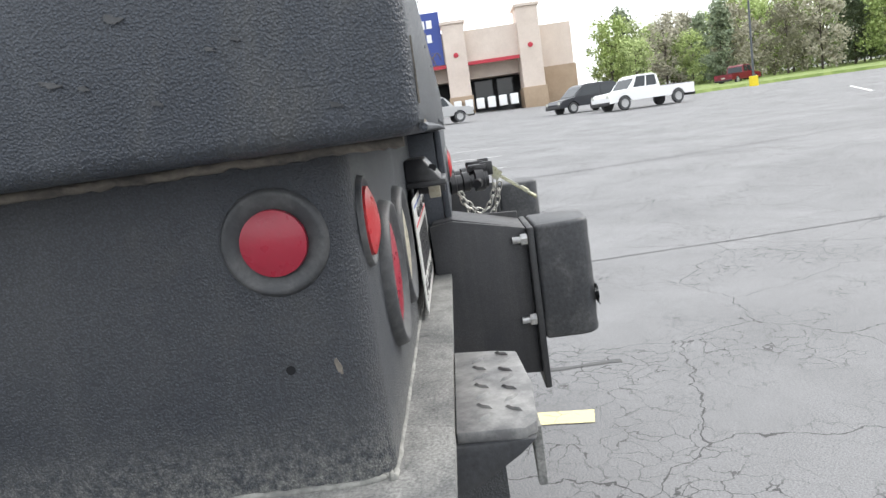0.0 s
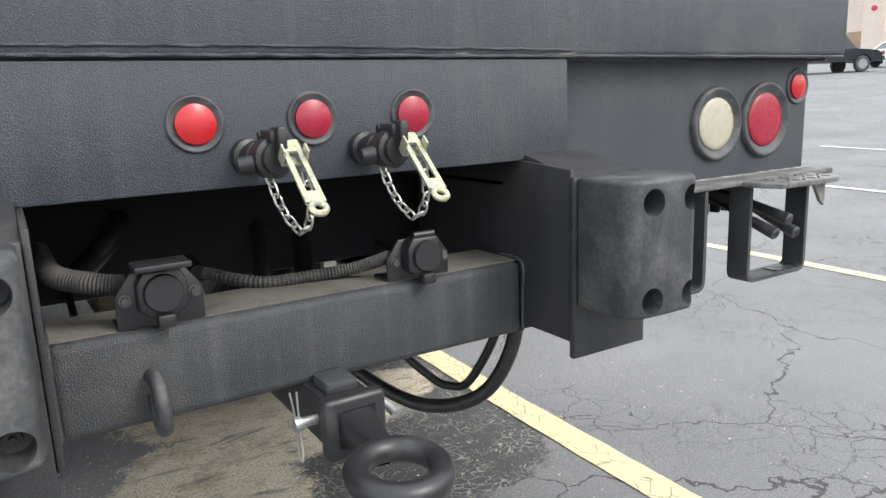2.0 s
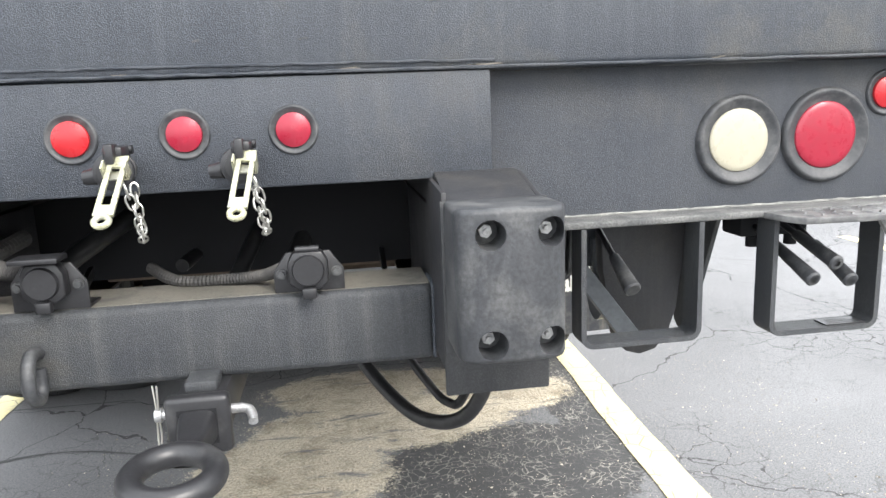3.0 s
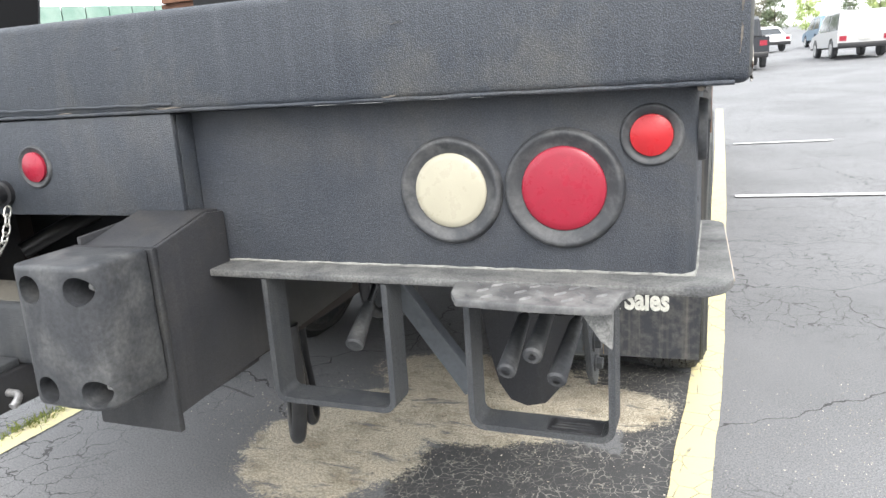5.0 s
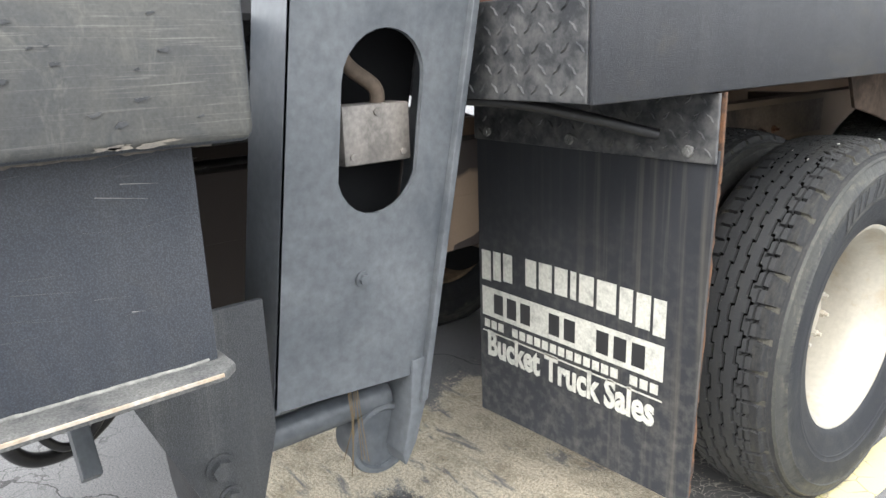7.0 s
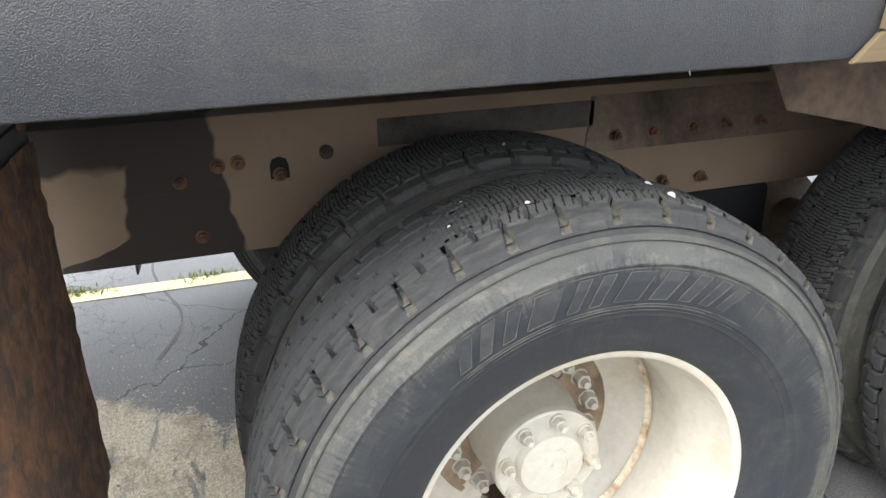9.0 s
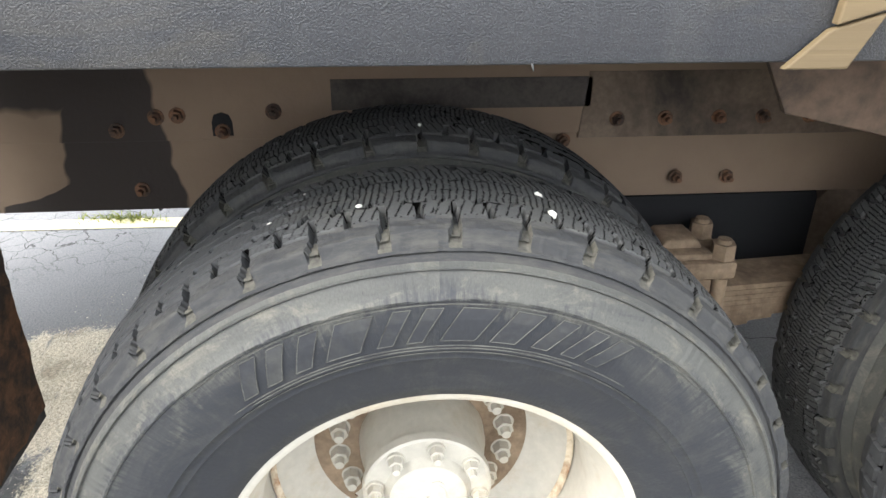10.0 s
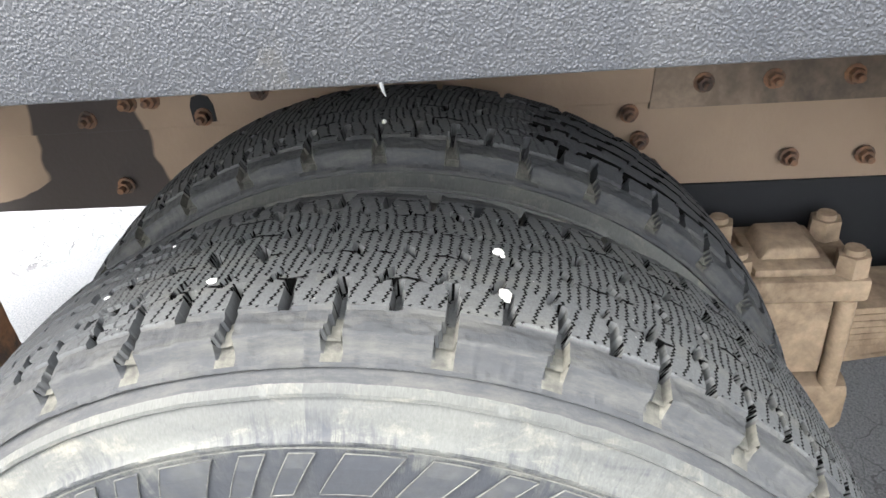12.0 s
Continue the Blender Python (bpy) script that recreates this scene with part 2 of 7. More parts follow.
def chassis_mat():
    """Tan dried mud over dark chassis paint, washed off in a large patch; shade under the bed is painted along the top.
    """
    k = Net("mud washed and shaded chassis rail", 0.85)
    o = k.at()
    w = k.math("MULTIPLY", k.math("SUBTRACT", k.noise(o, 9.0, 2, 0.5), 0.5), 0.07)
    y = k.math("ADD", k.axis(1), w)
    z = k.axis(2)
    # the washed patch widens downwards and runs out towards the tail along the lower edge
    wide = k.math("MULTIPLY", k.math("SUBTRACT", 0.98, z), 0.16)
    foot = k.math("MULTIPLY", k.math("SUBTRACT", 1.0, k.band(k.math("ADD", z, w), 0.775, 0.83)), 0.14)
    wash_and_shade = k.math("MULTIPLY", k.band(k.math("ADD", k.math("ADD", y, wide), foot), 1.555, 1.562), k.math("SUBTRACT", 1.0, k.band(k.math("SUBTRACT", y, wide), 1.742, 1.749)))
    # top band coloured dark for the shade under the bed
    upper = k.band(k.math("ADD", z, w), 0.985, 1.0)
    wash_and_shade = k.math("MAXIMUM", wash_and_shade, k.math("MULTIPLY", upper, k.math("SUBTRACT", 1.0, k.band(y, 1.74, 1.75))))
    # dark all over towards the tail
    patch = k.math("MAXIMUM", wash_and_shade, k.math("SUBTRACT", 1.0, k.band(y, 1.335, 1.355)))
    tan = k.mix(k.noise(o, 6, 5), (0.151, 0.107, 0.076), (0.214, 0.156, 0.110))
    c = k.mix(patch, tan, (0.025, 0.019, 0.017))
    k.color(c).bump(k.noise(o, 90, 3), 0.4, 0.002)
    return k.m


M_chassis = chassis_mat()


def tread_mat():
    """Worn tread rubber with zigzag sipes; u runs round the tyre, v across it, in metres."""
    k = Net("worn tread rubber", 0.8)
    u, v = k.axis(0, "UV"), k.math("SUBTRACT", k.axis(1, "UV"), 1.0)
    rib = k.math("FLOOR", k.math("DIVIDE", k.math("ADD", v, 0.085), 0.034))
    zig = k.math("MULTIPLY", k.math("PINGPONG", k.math("ADD", v, 0.5), 0.0021), 1.2)
    outer = k.band(k.math("ABSOLUTE", v), 0.0505, 0.0515)
    lean = k.math("MULTIPLY", k.math("MULTIPLY", v, k.math("SUBTRACT", rib, 2.0)), 0.16)
    wav = k.math("MULTIPLY", k.noise(k.at((22, 60, 1), "UV"), 1.0, 2), 0.007)
    run = k.math("ADD", k.math("ADD", k.math("ADD", u, zig), lean), k.math("ADD", wav, k.math("MULTIPLY", rib, 0.0063)))
    near = k.mix(outer, k.math("PINGPONG", run, 0.00425), k.math("PINGPONG", run, 0.00708))
    line = k.band(near, 0.00075, 0.0013)
    gap = k.ramp(k.noise(k.at((70, 150, 1), "UV"), 1.0, 2), (0.60, 0.0), (0.63, 1.0))
    line = k.math("MAXIMUM", line, gap)
    # hair-line grooves between the ribs
    way = k.math("MULTIPLY", k.math("PINGPONG", u, 0.0142), 0.22)
    between_ = k.math("PINGPONG", k.math("ADD", k.math("ADD", v, 0.5205), way), 0.017)
    groove = k.math("MAXIMUM", k.band(between_, 0.0008, 0.0018), k.ramp(k.noise(k.at((24, 50, 1), "UV"), 1.0, 2), (0.44, 0.0), (0.48, 1.0)))
    line = k.math("MINIMUM", line, groove)
    bald = k.band(k.math("MULTIPLY", k.math("SINE", k.math("DIVIDE", u, 0.5415)), -1.0), 0.22, 0.42)
    line = k.math("MAXIMUM", line, k.math("MULTIPLY", bald, 0.94))
    edge = k.band(k.math("ABSOLUTE", v), 0.0865, 0.0872)
    line = k.math("MAXIMUM", line, edge)
    c = k.mix(k.noise(k.at((26, 26, 1), "UV"), 1.0, 6, 0.7), (0.031, 0.033, 0.036), (0.064, 0.065, 0.063))
    c = k.mix(0.5, c, k.ramp(k.noise(k.at((420, 420, 1), "UV"), 1.0, 4, 0.8), (0.34, 0.55), (0.66, 1.45)), "MULTIPLY")
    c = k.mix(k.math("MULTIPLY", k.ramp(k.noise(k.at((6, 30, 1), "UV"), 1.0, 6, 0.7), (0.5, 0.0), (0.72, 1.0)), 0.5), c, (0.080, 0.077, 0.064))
    # rear sector, without sipes, is toned darker overall
    c = k.mix(k.math("MULTIPLY", bald, 0.6), c, (0.020, 0.022, 0.026))
    grit = k.ramp(k.noise(k.at((190, 190, 1), "UV"), 1.0, 2, 0.5), (0.735, 0.0), (0.75, 1.0))
    c = k.mix(k.math("MULTIPLY", grit, 0.7), c, (0.20, 0.20, 0.18))
    # shoulder ledge darkened in colour to offset the sky light it catches
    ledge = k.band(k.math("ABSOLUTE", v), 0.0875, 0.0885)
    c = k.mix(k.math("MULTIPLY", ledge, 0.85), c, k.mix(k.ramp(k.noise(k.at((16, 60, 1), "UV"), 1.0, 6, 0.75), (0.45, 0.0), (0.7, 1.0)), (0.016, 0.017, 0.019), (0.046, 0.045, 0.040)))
    # sipes and hair-line grooves get their shade as near-black colour
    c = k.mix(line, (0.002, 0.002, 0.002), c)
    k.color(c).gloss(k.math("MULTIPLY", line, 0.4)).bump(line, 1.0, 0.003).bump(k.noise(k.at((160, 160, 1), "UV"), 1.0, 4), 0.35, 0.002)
    return k.m


def sidewall_mat():
    """Sidewall rubber: dried grey-tan dust on the outer band, rubbed off in radial smears towards the rim."""
    k = Net("dusty sidewall rubber", 0.66)
    r = k.axis(1, "UV")
    smear = k.noise(k.at((75, 9, 1), "UV"), 1.0, 5, 0.75)
    patch = k.noise(k.at((3.2, 12, 1), "UV"), 1.0, 6, 0.7, 0.8)
    fray = k.math("ADD", k.math("MULTIPLY", k.math("SUBTRACT", smear, 0.5), 0.10), k.math("MULTIPLY", k.math("SUBTRACT", patch, 0.5), 0.16))
    ring = k.band(k.math("ADD", r, fray), 0.436, 0.462)
    low = k.ramp(k.noise(k.at((2.1, 7, 1), "UV"), 1.0, 6, 0.75, 1.2), (0.5, 0.0), (0.68, 0.55))
    d = k.math("MAXIMUM", k.math("MULTIPLY", ring, k.ramp(patch, (0.3, 0.55), (0.6, 1.0))), k.math("MULTIPLY", low, k.ramp(smear, (0.35, 0.2), (0.6, 1.0))))
    c = k.mix(d, (0.011, 0.013, 0.017), (0.050, 0.051, 0.046))
    tan = k.math("MULTIPLY", k.ramp(k.noise(k.at((7, 34, 1), "UV"), 1.0, 6, 0.75, 0.5), (0.52, 0.0), (0.66, 1.0)), k.math("ADD", k.math("MULTIPLY", ring, 0.7), 0.10))
    c = k.mix(tan, c, (0.096, 0.091, 0.073))
    c = k.mix(0.45, c, k.ramp(k.noise(k.at((260, 260, 1), "UV"), 1.0, 4, 0.75), (0.3, 0.45), (0.7, 1.5)), "MULTIPLY")
    k.color(c).bump(k.noise(k.at((70, 70, 1), "UV"), 1.0, 4), 0.35, 0.002).bump(smear, 0.2, 0.002)
    return k.m


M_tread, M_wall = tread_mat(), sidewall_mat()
# flat black for the groove faces: the shade inside them, put into colour
M_grooveshade = Net("black groove shade", 0.95).gloss(0.0).m
M_grooveshade.node_tree.nodes["Principled BSDF"].inputs["Base Color"].default_value = (0.004, 0.004, 0.004, 1)
M_silt = worn("dried silt in the lugs", (0.066, 0.063, 0.051), (0.036, 0.035, 0.031), 60, 0.9, (0.4, 0.65), 160)


def ground_mat():
    """Grey parking lot asphalt: aggregate, fine alligator cracking, darker sealed stretch and spilled sand under the truck."""
    k = Net("cracked asphalt", 0.88)
    o = k.at()
    agg = k.noise(o, 150, 5, 0.85)
    blot = k.noise(o, 0.55, 6, 0.65, 0.4)
    c = k.mix(k.ramp(blot, (0.3, 0.0), (0.7, 1.0)), (0.13, 0.131, 0.134), (0.185, 0.186, 0.19))
    c = k.mix(0.8, c, k.ramp(agg, (0.36, 0.4), (0.64, 1.7)), "MULTIPLY")
    warp = k.n.new("ShaderNodeVectorMath")
    warp.operation = "ADD"
    nz = k.n.new("ShaderNodeTexNoise")
    nz.inputs["Scale"].default_value, nz.inputs["Detail"].default_value = 5.0, 4.0
    k.l.new(o, nz.inputs["Vector"])
    sc = k.n.new("ShaderNodeVectorMath")
    sc.operation = "SCALE"
    sc.inputs["Scale"].default_value = 0.22
    k.l.new(nz.outputs[1], sc.inputs[0])
    k.l.new(o, warp.inputs[0])
    k.l.new(sc.outputs[0], warp.inputs[1])
    w = warp.outputs[0]
    crack = k.math("LESS_THAN", k.cells(w, 9.0), 0.018)
    where = k.ramp(k.noise(o, 0.8, 4), (0.47, 0.0), (0.6, 1.0))
    crack = k.math("MULTIPLY", crack, where)
    big = k.math("LESS_THAN", k.cells(w, 0.8), 0.0025)
    lines = k.math("MAXIMUM", crack, big)
    c = k.mix(k.math("MULTIPLY", lines, 0.75), c, (0.018, 0.018, 0.018))
    # damp dark stretch and sand, laid out round where the truck stands
    x, y = k.axis(0), k.axis(1)
    edge = k.math("ADD", k.math("MULTIPLY", k.math("SUBTRACT", k.noise(o, 3.2, 6, 0.75), 0.5), 1.3), k.math("MULTIPLY", k.math("SUBTRACT", k.noise(o, 17, 6, 0.8), 0.5), 0.9))
    def blob(cx, cy, rx, ry):
        a = k.math("POWER", k.math("ABSOLUTE", k.math("DIVIDE", k.math("SUBTRACT", x, cx), rx)), 2.0)
        b = k.math("POWER", k.math("ABSOLUTE", k.math("DIVIDE", k.math("SUBTRACT", y, cy), ry)), 2.0)
        return k.math("ADD", k.math("SUBTRACT", 1.0, k.math("ADD", a, b)), edge)
    def union(*b):
        m_ = b[0]
        for q in b[1:]:
            m_ = k.math("MAXIMUM", m_, q)
        return m_
    wet = k.band(union(blob(0.72, 1.02, 0.46, 0.34), blob(0.95, 1.92, 0.36, 0.2), blob(1.12, 1.5, 0.14, 0.5)), -0.05, 0.12)
    pale = k.ramp(k.cells(w, 30), (0.0, 1.0), (0.03, 0.55), (0.055, 0.0))
    speck = k.ramp(k.noise(o, 190, 3, 0.7), (0.62, 0.0), (0.68, 0.8))
    pale = k.math("MAXIMUM", k.math("MULTIPLY", pale, k.ramp(k.noise(o, 7, 4), (0.42, 0.0), (0.58, 0.95))), k.math("MULTIPLY", speck, k.ramp(k.noise(o, 11, 4), (0.45, 0.0), (0.65, 0.8))))
    tar = k.mix(pale, k.mix(k.noise(o, 60, 5, 0.8), (0.030, 0.031, 0.032), (0.070, 0.070, 0.070)), (0.36, 0.34, 0.30))
    c = k.mix(k.math("MULTIPLY", wet, 0.94), c, tar)
    sand = k.band(union(blob(0.0, 1.15, 0.35, 0.38), blob(0.34, 1.48, 0.52, 0.24), blob(0.80, 1.66, 0.36, 0.2), blob(0.32, 1.83, 0.5, 0.24)), -0.4, 0.5)
    sand = k.band(k.math("ADD", sand, k.math("MULTIPLY", k.math("SUBTRACT", k.noise(o, 85, 6, 0.85), 0.5), 1.7)), 0.46, 0.62)
    # tyre and drag marks swept through the sand
    drag = k.ramp(k.noise(k.at((3.2, 13, 1), "Object", (0, 0, 0.55)), 1.0, 5, 0.7, 0.6), (0.57, 0.0), (0.64, 0.85))
    sand = k.math("MULTIPLY", sand, k.math("SUBTRACT", 1.0, drag))
    gs = k.noise(o, 330, 3, 0.8)
    sandc = k.mix(k.ramp(gs, (0.35, 0.0), (0.65, 1.0)), (0.42, 0.37, 0.28), (0.74, 0.67, 0.54))
    sandc = k.mix(k.ramp(k.noise(o, 6, 6, 0.7), (0.47, 0.0), (0.66, 0.75)), sandc, (0.27, 0.225, 0.16))
    sandc = k.mix(0.75, sandc, k.ramp(k.noise(o, 95, 6, 0.9), (0.38, 0.3), (0.60, 1.45)), "MULTIPLY")
    debris = k.math("MULTIPLY", k.ramp(k.noise(o, 160, 4, 0.75), (0.56, 0.0), (0.62, 0.8)), k.ramp(k.noise(o, 8, 4, 0.7), (0.38, 0.15), (0.6, 1.0)))
    sandc = k.mix(debris, sandc, (0.085, 0.075, 0.06))
    c = k.mix(sand, c, sandc)
    k.gloss(k.math("SUBTRACT", 0.5, k.math("MULTIPLY", sand, 0.4)))
    k.color(c)
    k.bump(agg, 0.5, 0.004).bump(k.math("SUBTRACT", 1.0, lines), 0.6, 0.01).bump(k.math("MULTIPLY", gs, sand), 0.4, 0.006)
    return k.m


M_ground = ground_mat()


def stripe_mat(name, base, dirt):
    k = Net(name, 0.7)
    o = k.at()
    c = k.mix(k.ramp(k.noise(o, 24, 5, 0.75), (0.42, 0.0), (0.66, 1.0)), base, dirt)
    nz = k.at((1, 1, 1))
    crack = k.math("MULTIPLY", k.math("LESS_THAN", k.cells(nz, 11), 0.018), k.ramp(k.noise(o, 6, 3), (0.45, 0.0), (0.55, 1.0)))
    c = k.mix(k.math("MULTIPLY", crack, 0.7), c, (0.08, 0.08, 0.075))
    k.color(c).bump(k.noise(o, 200, 3), 0.4, 0.003)
    return k.m


M_yellow = stripe_mat("worn yellow road paint", (0.70, 0.61, 0.31), (0.46, 0.42, 0.31))
M_stripe = stripe_mat("worn white road paint", (0.72, 0.72, 0.7), (0.42, 0.42, 0.42))


# ---- modelling tools ----
def thing(name, at, label, category, group=""):
    ob = new(name)
    ob.empty_display_size = 0.1
    ob.location = at
    return tagged(ob, label, category, group)


def world_of(ob):
    """Where an object stands, before the scene is evaluated."""
    m = ob.matrix_parent_inverse @ ob.matrix_basis
    return world_of(ob.parent) @ m if ob.parent else ob.matrix_basis.copy()


def part(name, bm, material, parent, label="", smooth=None):
    """One mesh under a thing or under a part; bm is in world coordinates."""
    me = bpy.data.meshes.new(name)
    bm.normal_update()
    if smooth is not None:
        for f in bm.faces:
            f.smooth = True
        for e in bm.edges:
            if len(e.link_faces) == 2 and e.calc_face_angle(0) > radians(smooth):
                e.smooth = False
    bm.to_mesh(me)
    bm.free()
    me.materials.append(material)
    ob = new(name, me)
    if parent:
        ob.parent = parent
        ob.matrix_parent_inverse = world_of(parent).inverted()
    return tagged(ob, label)


def share(ob, name, m):
    """A further part on the same mesh, moved by the matrix m in world space."""
    o = new(name, ob.data)
    o.parent = ob.parent
    o.matrix_parent_inverse = ob.matrix_parent_inverse.copy()
    o.matrix_basis = m
    return o


def structure(name, bm, material, label="", smooth=None, kind="structure"):
    return tagged(part(name, bm, material, None, label, smooth), label, "", "", kind)


def bevel(bm, geom, w, seg=2):
    edges = list({e for e in geom if isinstance(e, bmesh.types.BMEdge)})
    if w > 0 and edges:
        bmesh.ops.bevel(bm, geom=edges, offset=w, segments=seg, profile=0.5, affect="EDGES", clamp_overlap=True)


def prism(bm, pts, axis, a, b, w=0.0, seg=2):
    """Extrudes the outline pts (two coordinates, the other two axes in xyz order) along axis from a to b; w bevels all edges."""
    def put(p, h):
        return Vector((h, *p)) if axis == 0 else Vector((p[0], h, p[1])) if axis == 1 else Vector((*p, h))
    lo, hi = [bm.verts.new(put(p, a)) for p in pts], [bm.verts.new(put(p, b)) for p in pts]
    fs = [bm.faces.new(lo), bm.faces.new(hi)]
    n = len(pts)
    for i in range(n):
        fs.append(bm.faces.new((lo[i], lo[(i + 1) % n], hi[(i + 1) % n], hi[i])))
    bmesh.ops.recalc_face_normals(bm, faces=fs)
    bevel(bm, [e for f in fs for e in f.edges], w, seg)
    return bm


def box(x0, x1, y0, y1, z0, z1, w=0.0, bm=None, seg=2):
    return prism(bm or bmesh.new(), [(x0, y0), (x1, y0), (x1, y1), (x0, y1)], 2, z0, z1, w, seg)


def ring_frame(p0, p1):
    d = (Vector(p1) - Vector(p0)).normalized()
    u = d.orthogonal().normalized()
    return d, u, d.cross(u)


def cyl(p0, p1, r0, r1=None, seg=24, bm=None, w=0.0):
    bm = bm or bmesh.new()
    p0, p1 = Vector(p0), Vector(p1)
    d, u, v = ring_frame(p0, p1)
    r1 = r0 if r1 is None else r1
    rings = []
    for p, r in ((p0, r0), (p1, r1)):
        rings.append([bm.verts.new(p + r * (math.cos(a) * u + math.sin(a) * v)) for a in (2 * math.pi * i / seg for i in range(seg))])
    fs = [bm.faces.new(rings[0][::-1]), bm.faces.new(rings[1])]
    for i in range(seg):
        fs.append(bm.faces.new((rings[0][i], rings[0][(i + 1) % seg], rings[1][(i + 1) % seg], rings[1][i])))
    bevel(bm, [e for f in fs[:2] for e in f.edges], w, 1)
    return bm


def lathe(profile, centre, axis, seg=48, bm=None, closed=False):
    """Turns (distance along axis, radius) points round the axis through centre."""
    bm = bm or bmesh.new()
    c, d = Vector(centre), Vector(axis).normalized()
    u = d.orthogonal().normalized()
    v = d.cross(u)
    rings = []
    for h, r in profile:
        if r < 1e-6:
            rings.append([bm.verts.new(c + d * h)])
        else:
            rings.append([bm.verts.new(c + d * h + r * (math.cos(a) * u + math.sin(a) * v)) for a in (2 * math.pi * i / seg for i in range(seg))])
    pairs = list(zip(rings, rings[1:])) + ([(rings[-1], rings[0])] if closed else [])
    for a, b in pairs:
        for i in range(seg):
            j = (i + 1) % seg
            q = [a[i % len(a)], a[j % len(a)], b[j % len(b)], b[i % len(b)]]
            q = list(dict.fromkeys(q))
            if len(q) > 2:
                bm.faces.new(q)
    bmesh.ops.recalc_face_normals(bm, faces=bm.faces)
    return bm


def tube(pts, r, seg=10, closed=False, bm=None, flat=1.0):
    """A round bar along the points."""
    bm = bm or bmesh.new()
    P = [Vector(p) for p in pts]
    n = len(P)
    rings, u = [], None
    for i, p in enumerate(P):
        a = P[(i - 1) % n] if closed or i else P[0]
        b = P[(i + 1) % n] if closed or i < n - 1 else P[-1]
        d = (b - a).normalized()
        u = d.orthogonal().normalized() if u is None else (u - d * u.dot(d)).normalized()
        v = d.cross(u)
        rr = r(i / max(1, n - 1)) if callable(r) else r
        rings.append([bm.verts.new(p + rr * (math.cos(t) * u + flat * math.sin(t) * v)) for t in (2 * math.pi * k / seg for k in range(seg))])
    for a, b in list(zip(rings, rings[1:])) + ([(rings[-1], rings[0])] if closed else []):
        for k in range(seg):
            bm.faces.new((a[k], a[(k + 1) % seg], b[(k + 1) % seg], b[k]))
    if not closed:
        bm.faces.new(rings[0][::-1]), bm.faces.new(rings[-1])
    return bm


def smooth_path(pts, steps=8, closed=False):
    """Catmull-Rom through the points."""
    P = [Vector(p) for p in pts]
    n, out = len(P), []
    for i in range(n if closed else n - 1):
        a, b, c, d = (P[(i + k) % n] if closed else P[min(max(i + k, 0), n - 1)] for k in (-1, 0, 1, 2))
        for s in range(steps):
            t = s / steps
            out.append(0.5 * (2 * b + (c - a) * t + (2 * a - 5 * b + 4 * c - d) * t * t + (3 * b - a - 3 * c + d) * t ** 3))
    return out if closed else out + [P[-1]]


def mirror(bm):
    """The bmesh mirrored in the truck's middle plane."""
    for v in bm.verts:
        v.co.x = -v.co.x
    bmesh.ops.reverse_faces(bm, faces=bm.faces)
    return bm


def hexnut(p, axis, r, h, bm=None):
    p, d = Vector(p), Vector(axis).normalized()
    return cyl(p, p + d * h, r, r * 0.96, 6, bm)


def words(name, text, size, m, material, parent, depth=0.0012, label="", bold=0.0, squeeze=1.0):
    """Writing as a mesh of its own, laid at m (x along the line, y up, z out of the surface)."""
    cu = bpy.data.curves.new(name, "FONT")
    cu.body, cu.size, cu.extrude, cu.offset = text, size, depth, bold
    cu.align_x, cu.resolution_u = "CENTER", 3
    tmp = bpy.data.objects.new(name, cu)
    me = bpy.data.meshes.new_from_object(tmp)
    bpy.data.objects.remove(tmp)
    bpy.data.curves.remove(cu)
    me.name = name
    bm = bmesh.new()
    bm.from_mesh(me)
    bpy.data.meshes.remove(me)
    bm.transform(m @ Matrix.Diagonal((squeeze, 1, 1, 1)))
    return part(name, bm, material, parent, label)


def grid_mesh(name, xs, ys, height, material, kind="structure", label=""):
    """A sheet over the given lines."""
    verts = [(x, y, height(x, y)) for y in ys for x in xs]
    n = len(xs)
    faces = [(j * n + i, j * n + i + 1, (j + 1) * n + i + 1, (j + 1) * n + i) for j in range(len(ys) - 1) for i in range(n - 1)]
    me = bpy.data.meshes.new(name)
    me.from_pydata(verts, [], faces)
    me.materials.append(material)
    return tagged(new(name, me), label, "", "", kind)


# ---- the truck's tail ----
TOP, SILL, LOW = 1.402, 1.247, 1.0      # heights of the tail beam's top and underside and of the flange
PY = 0.045                              # how far the lamp panels stand in from the beam's face
truck = thing("utility_truck", (0, 3, 0), "black flatbed utility truck with dusty textured coating, parked on asphalt", "truck")


def tail_beam():
    bm = box(-1.299, 1.299, 0, 0.45, SILL, TOP, 0.014, seg=4)
    ob = part("tail_beam", bm, M_beam, truck, "black textured beam with chipped paint", 40)
    ob.data.materials.append(M_beamend)
    for f in ob.data.polygons:
        f.material_index = 1 if f.normal.x > 0.8 else 0
    return ob


beam = tail_beam()


def weld_bead(pts, r, name, parent, material=None, label=""):
    P = [Vector(p) + Vector((0, 0, 0.0016 * noise.noise(Vector(p) * 60))) for p in smooth_path(pts, 40)]
    return part(name, tube(P, lambda t: r * (1 + 0.5 * noise.noise(Vector((t * 90, 3, 1)))), 6), material or M_centre, parent, label, 60)


weld_bead([(-1.28, -0.0005, SILL + 0.004), (-0.4, -0.0005, SILL + 0.006), (0.4, -0.0005, SILL + 0.004), (1.28, -0.0005, SILL + 0.002)], 0.003, "weld_seam", beam)
weld_bead([(-0.47, -0.0003, SILL + 0.016), (-0.1, -0.0005, SILL + 0.018), (0.47, -0.0003, SILL + 0.014)], 0.0025, "weld_seam", beam)


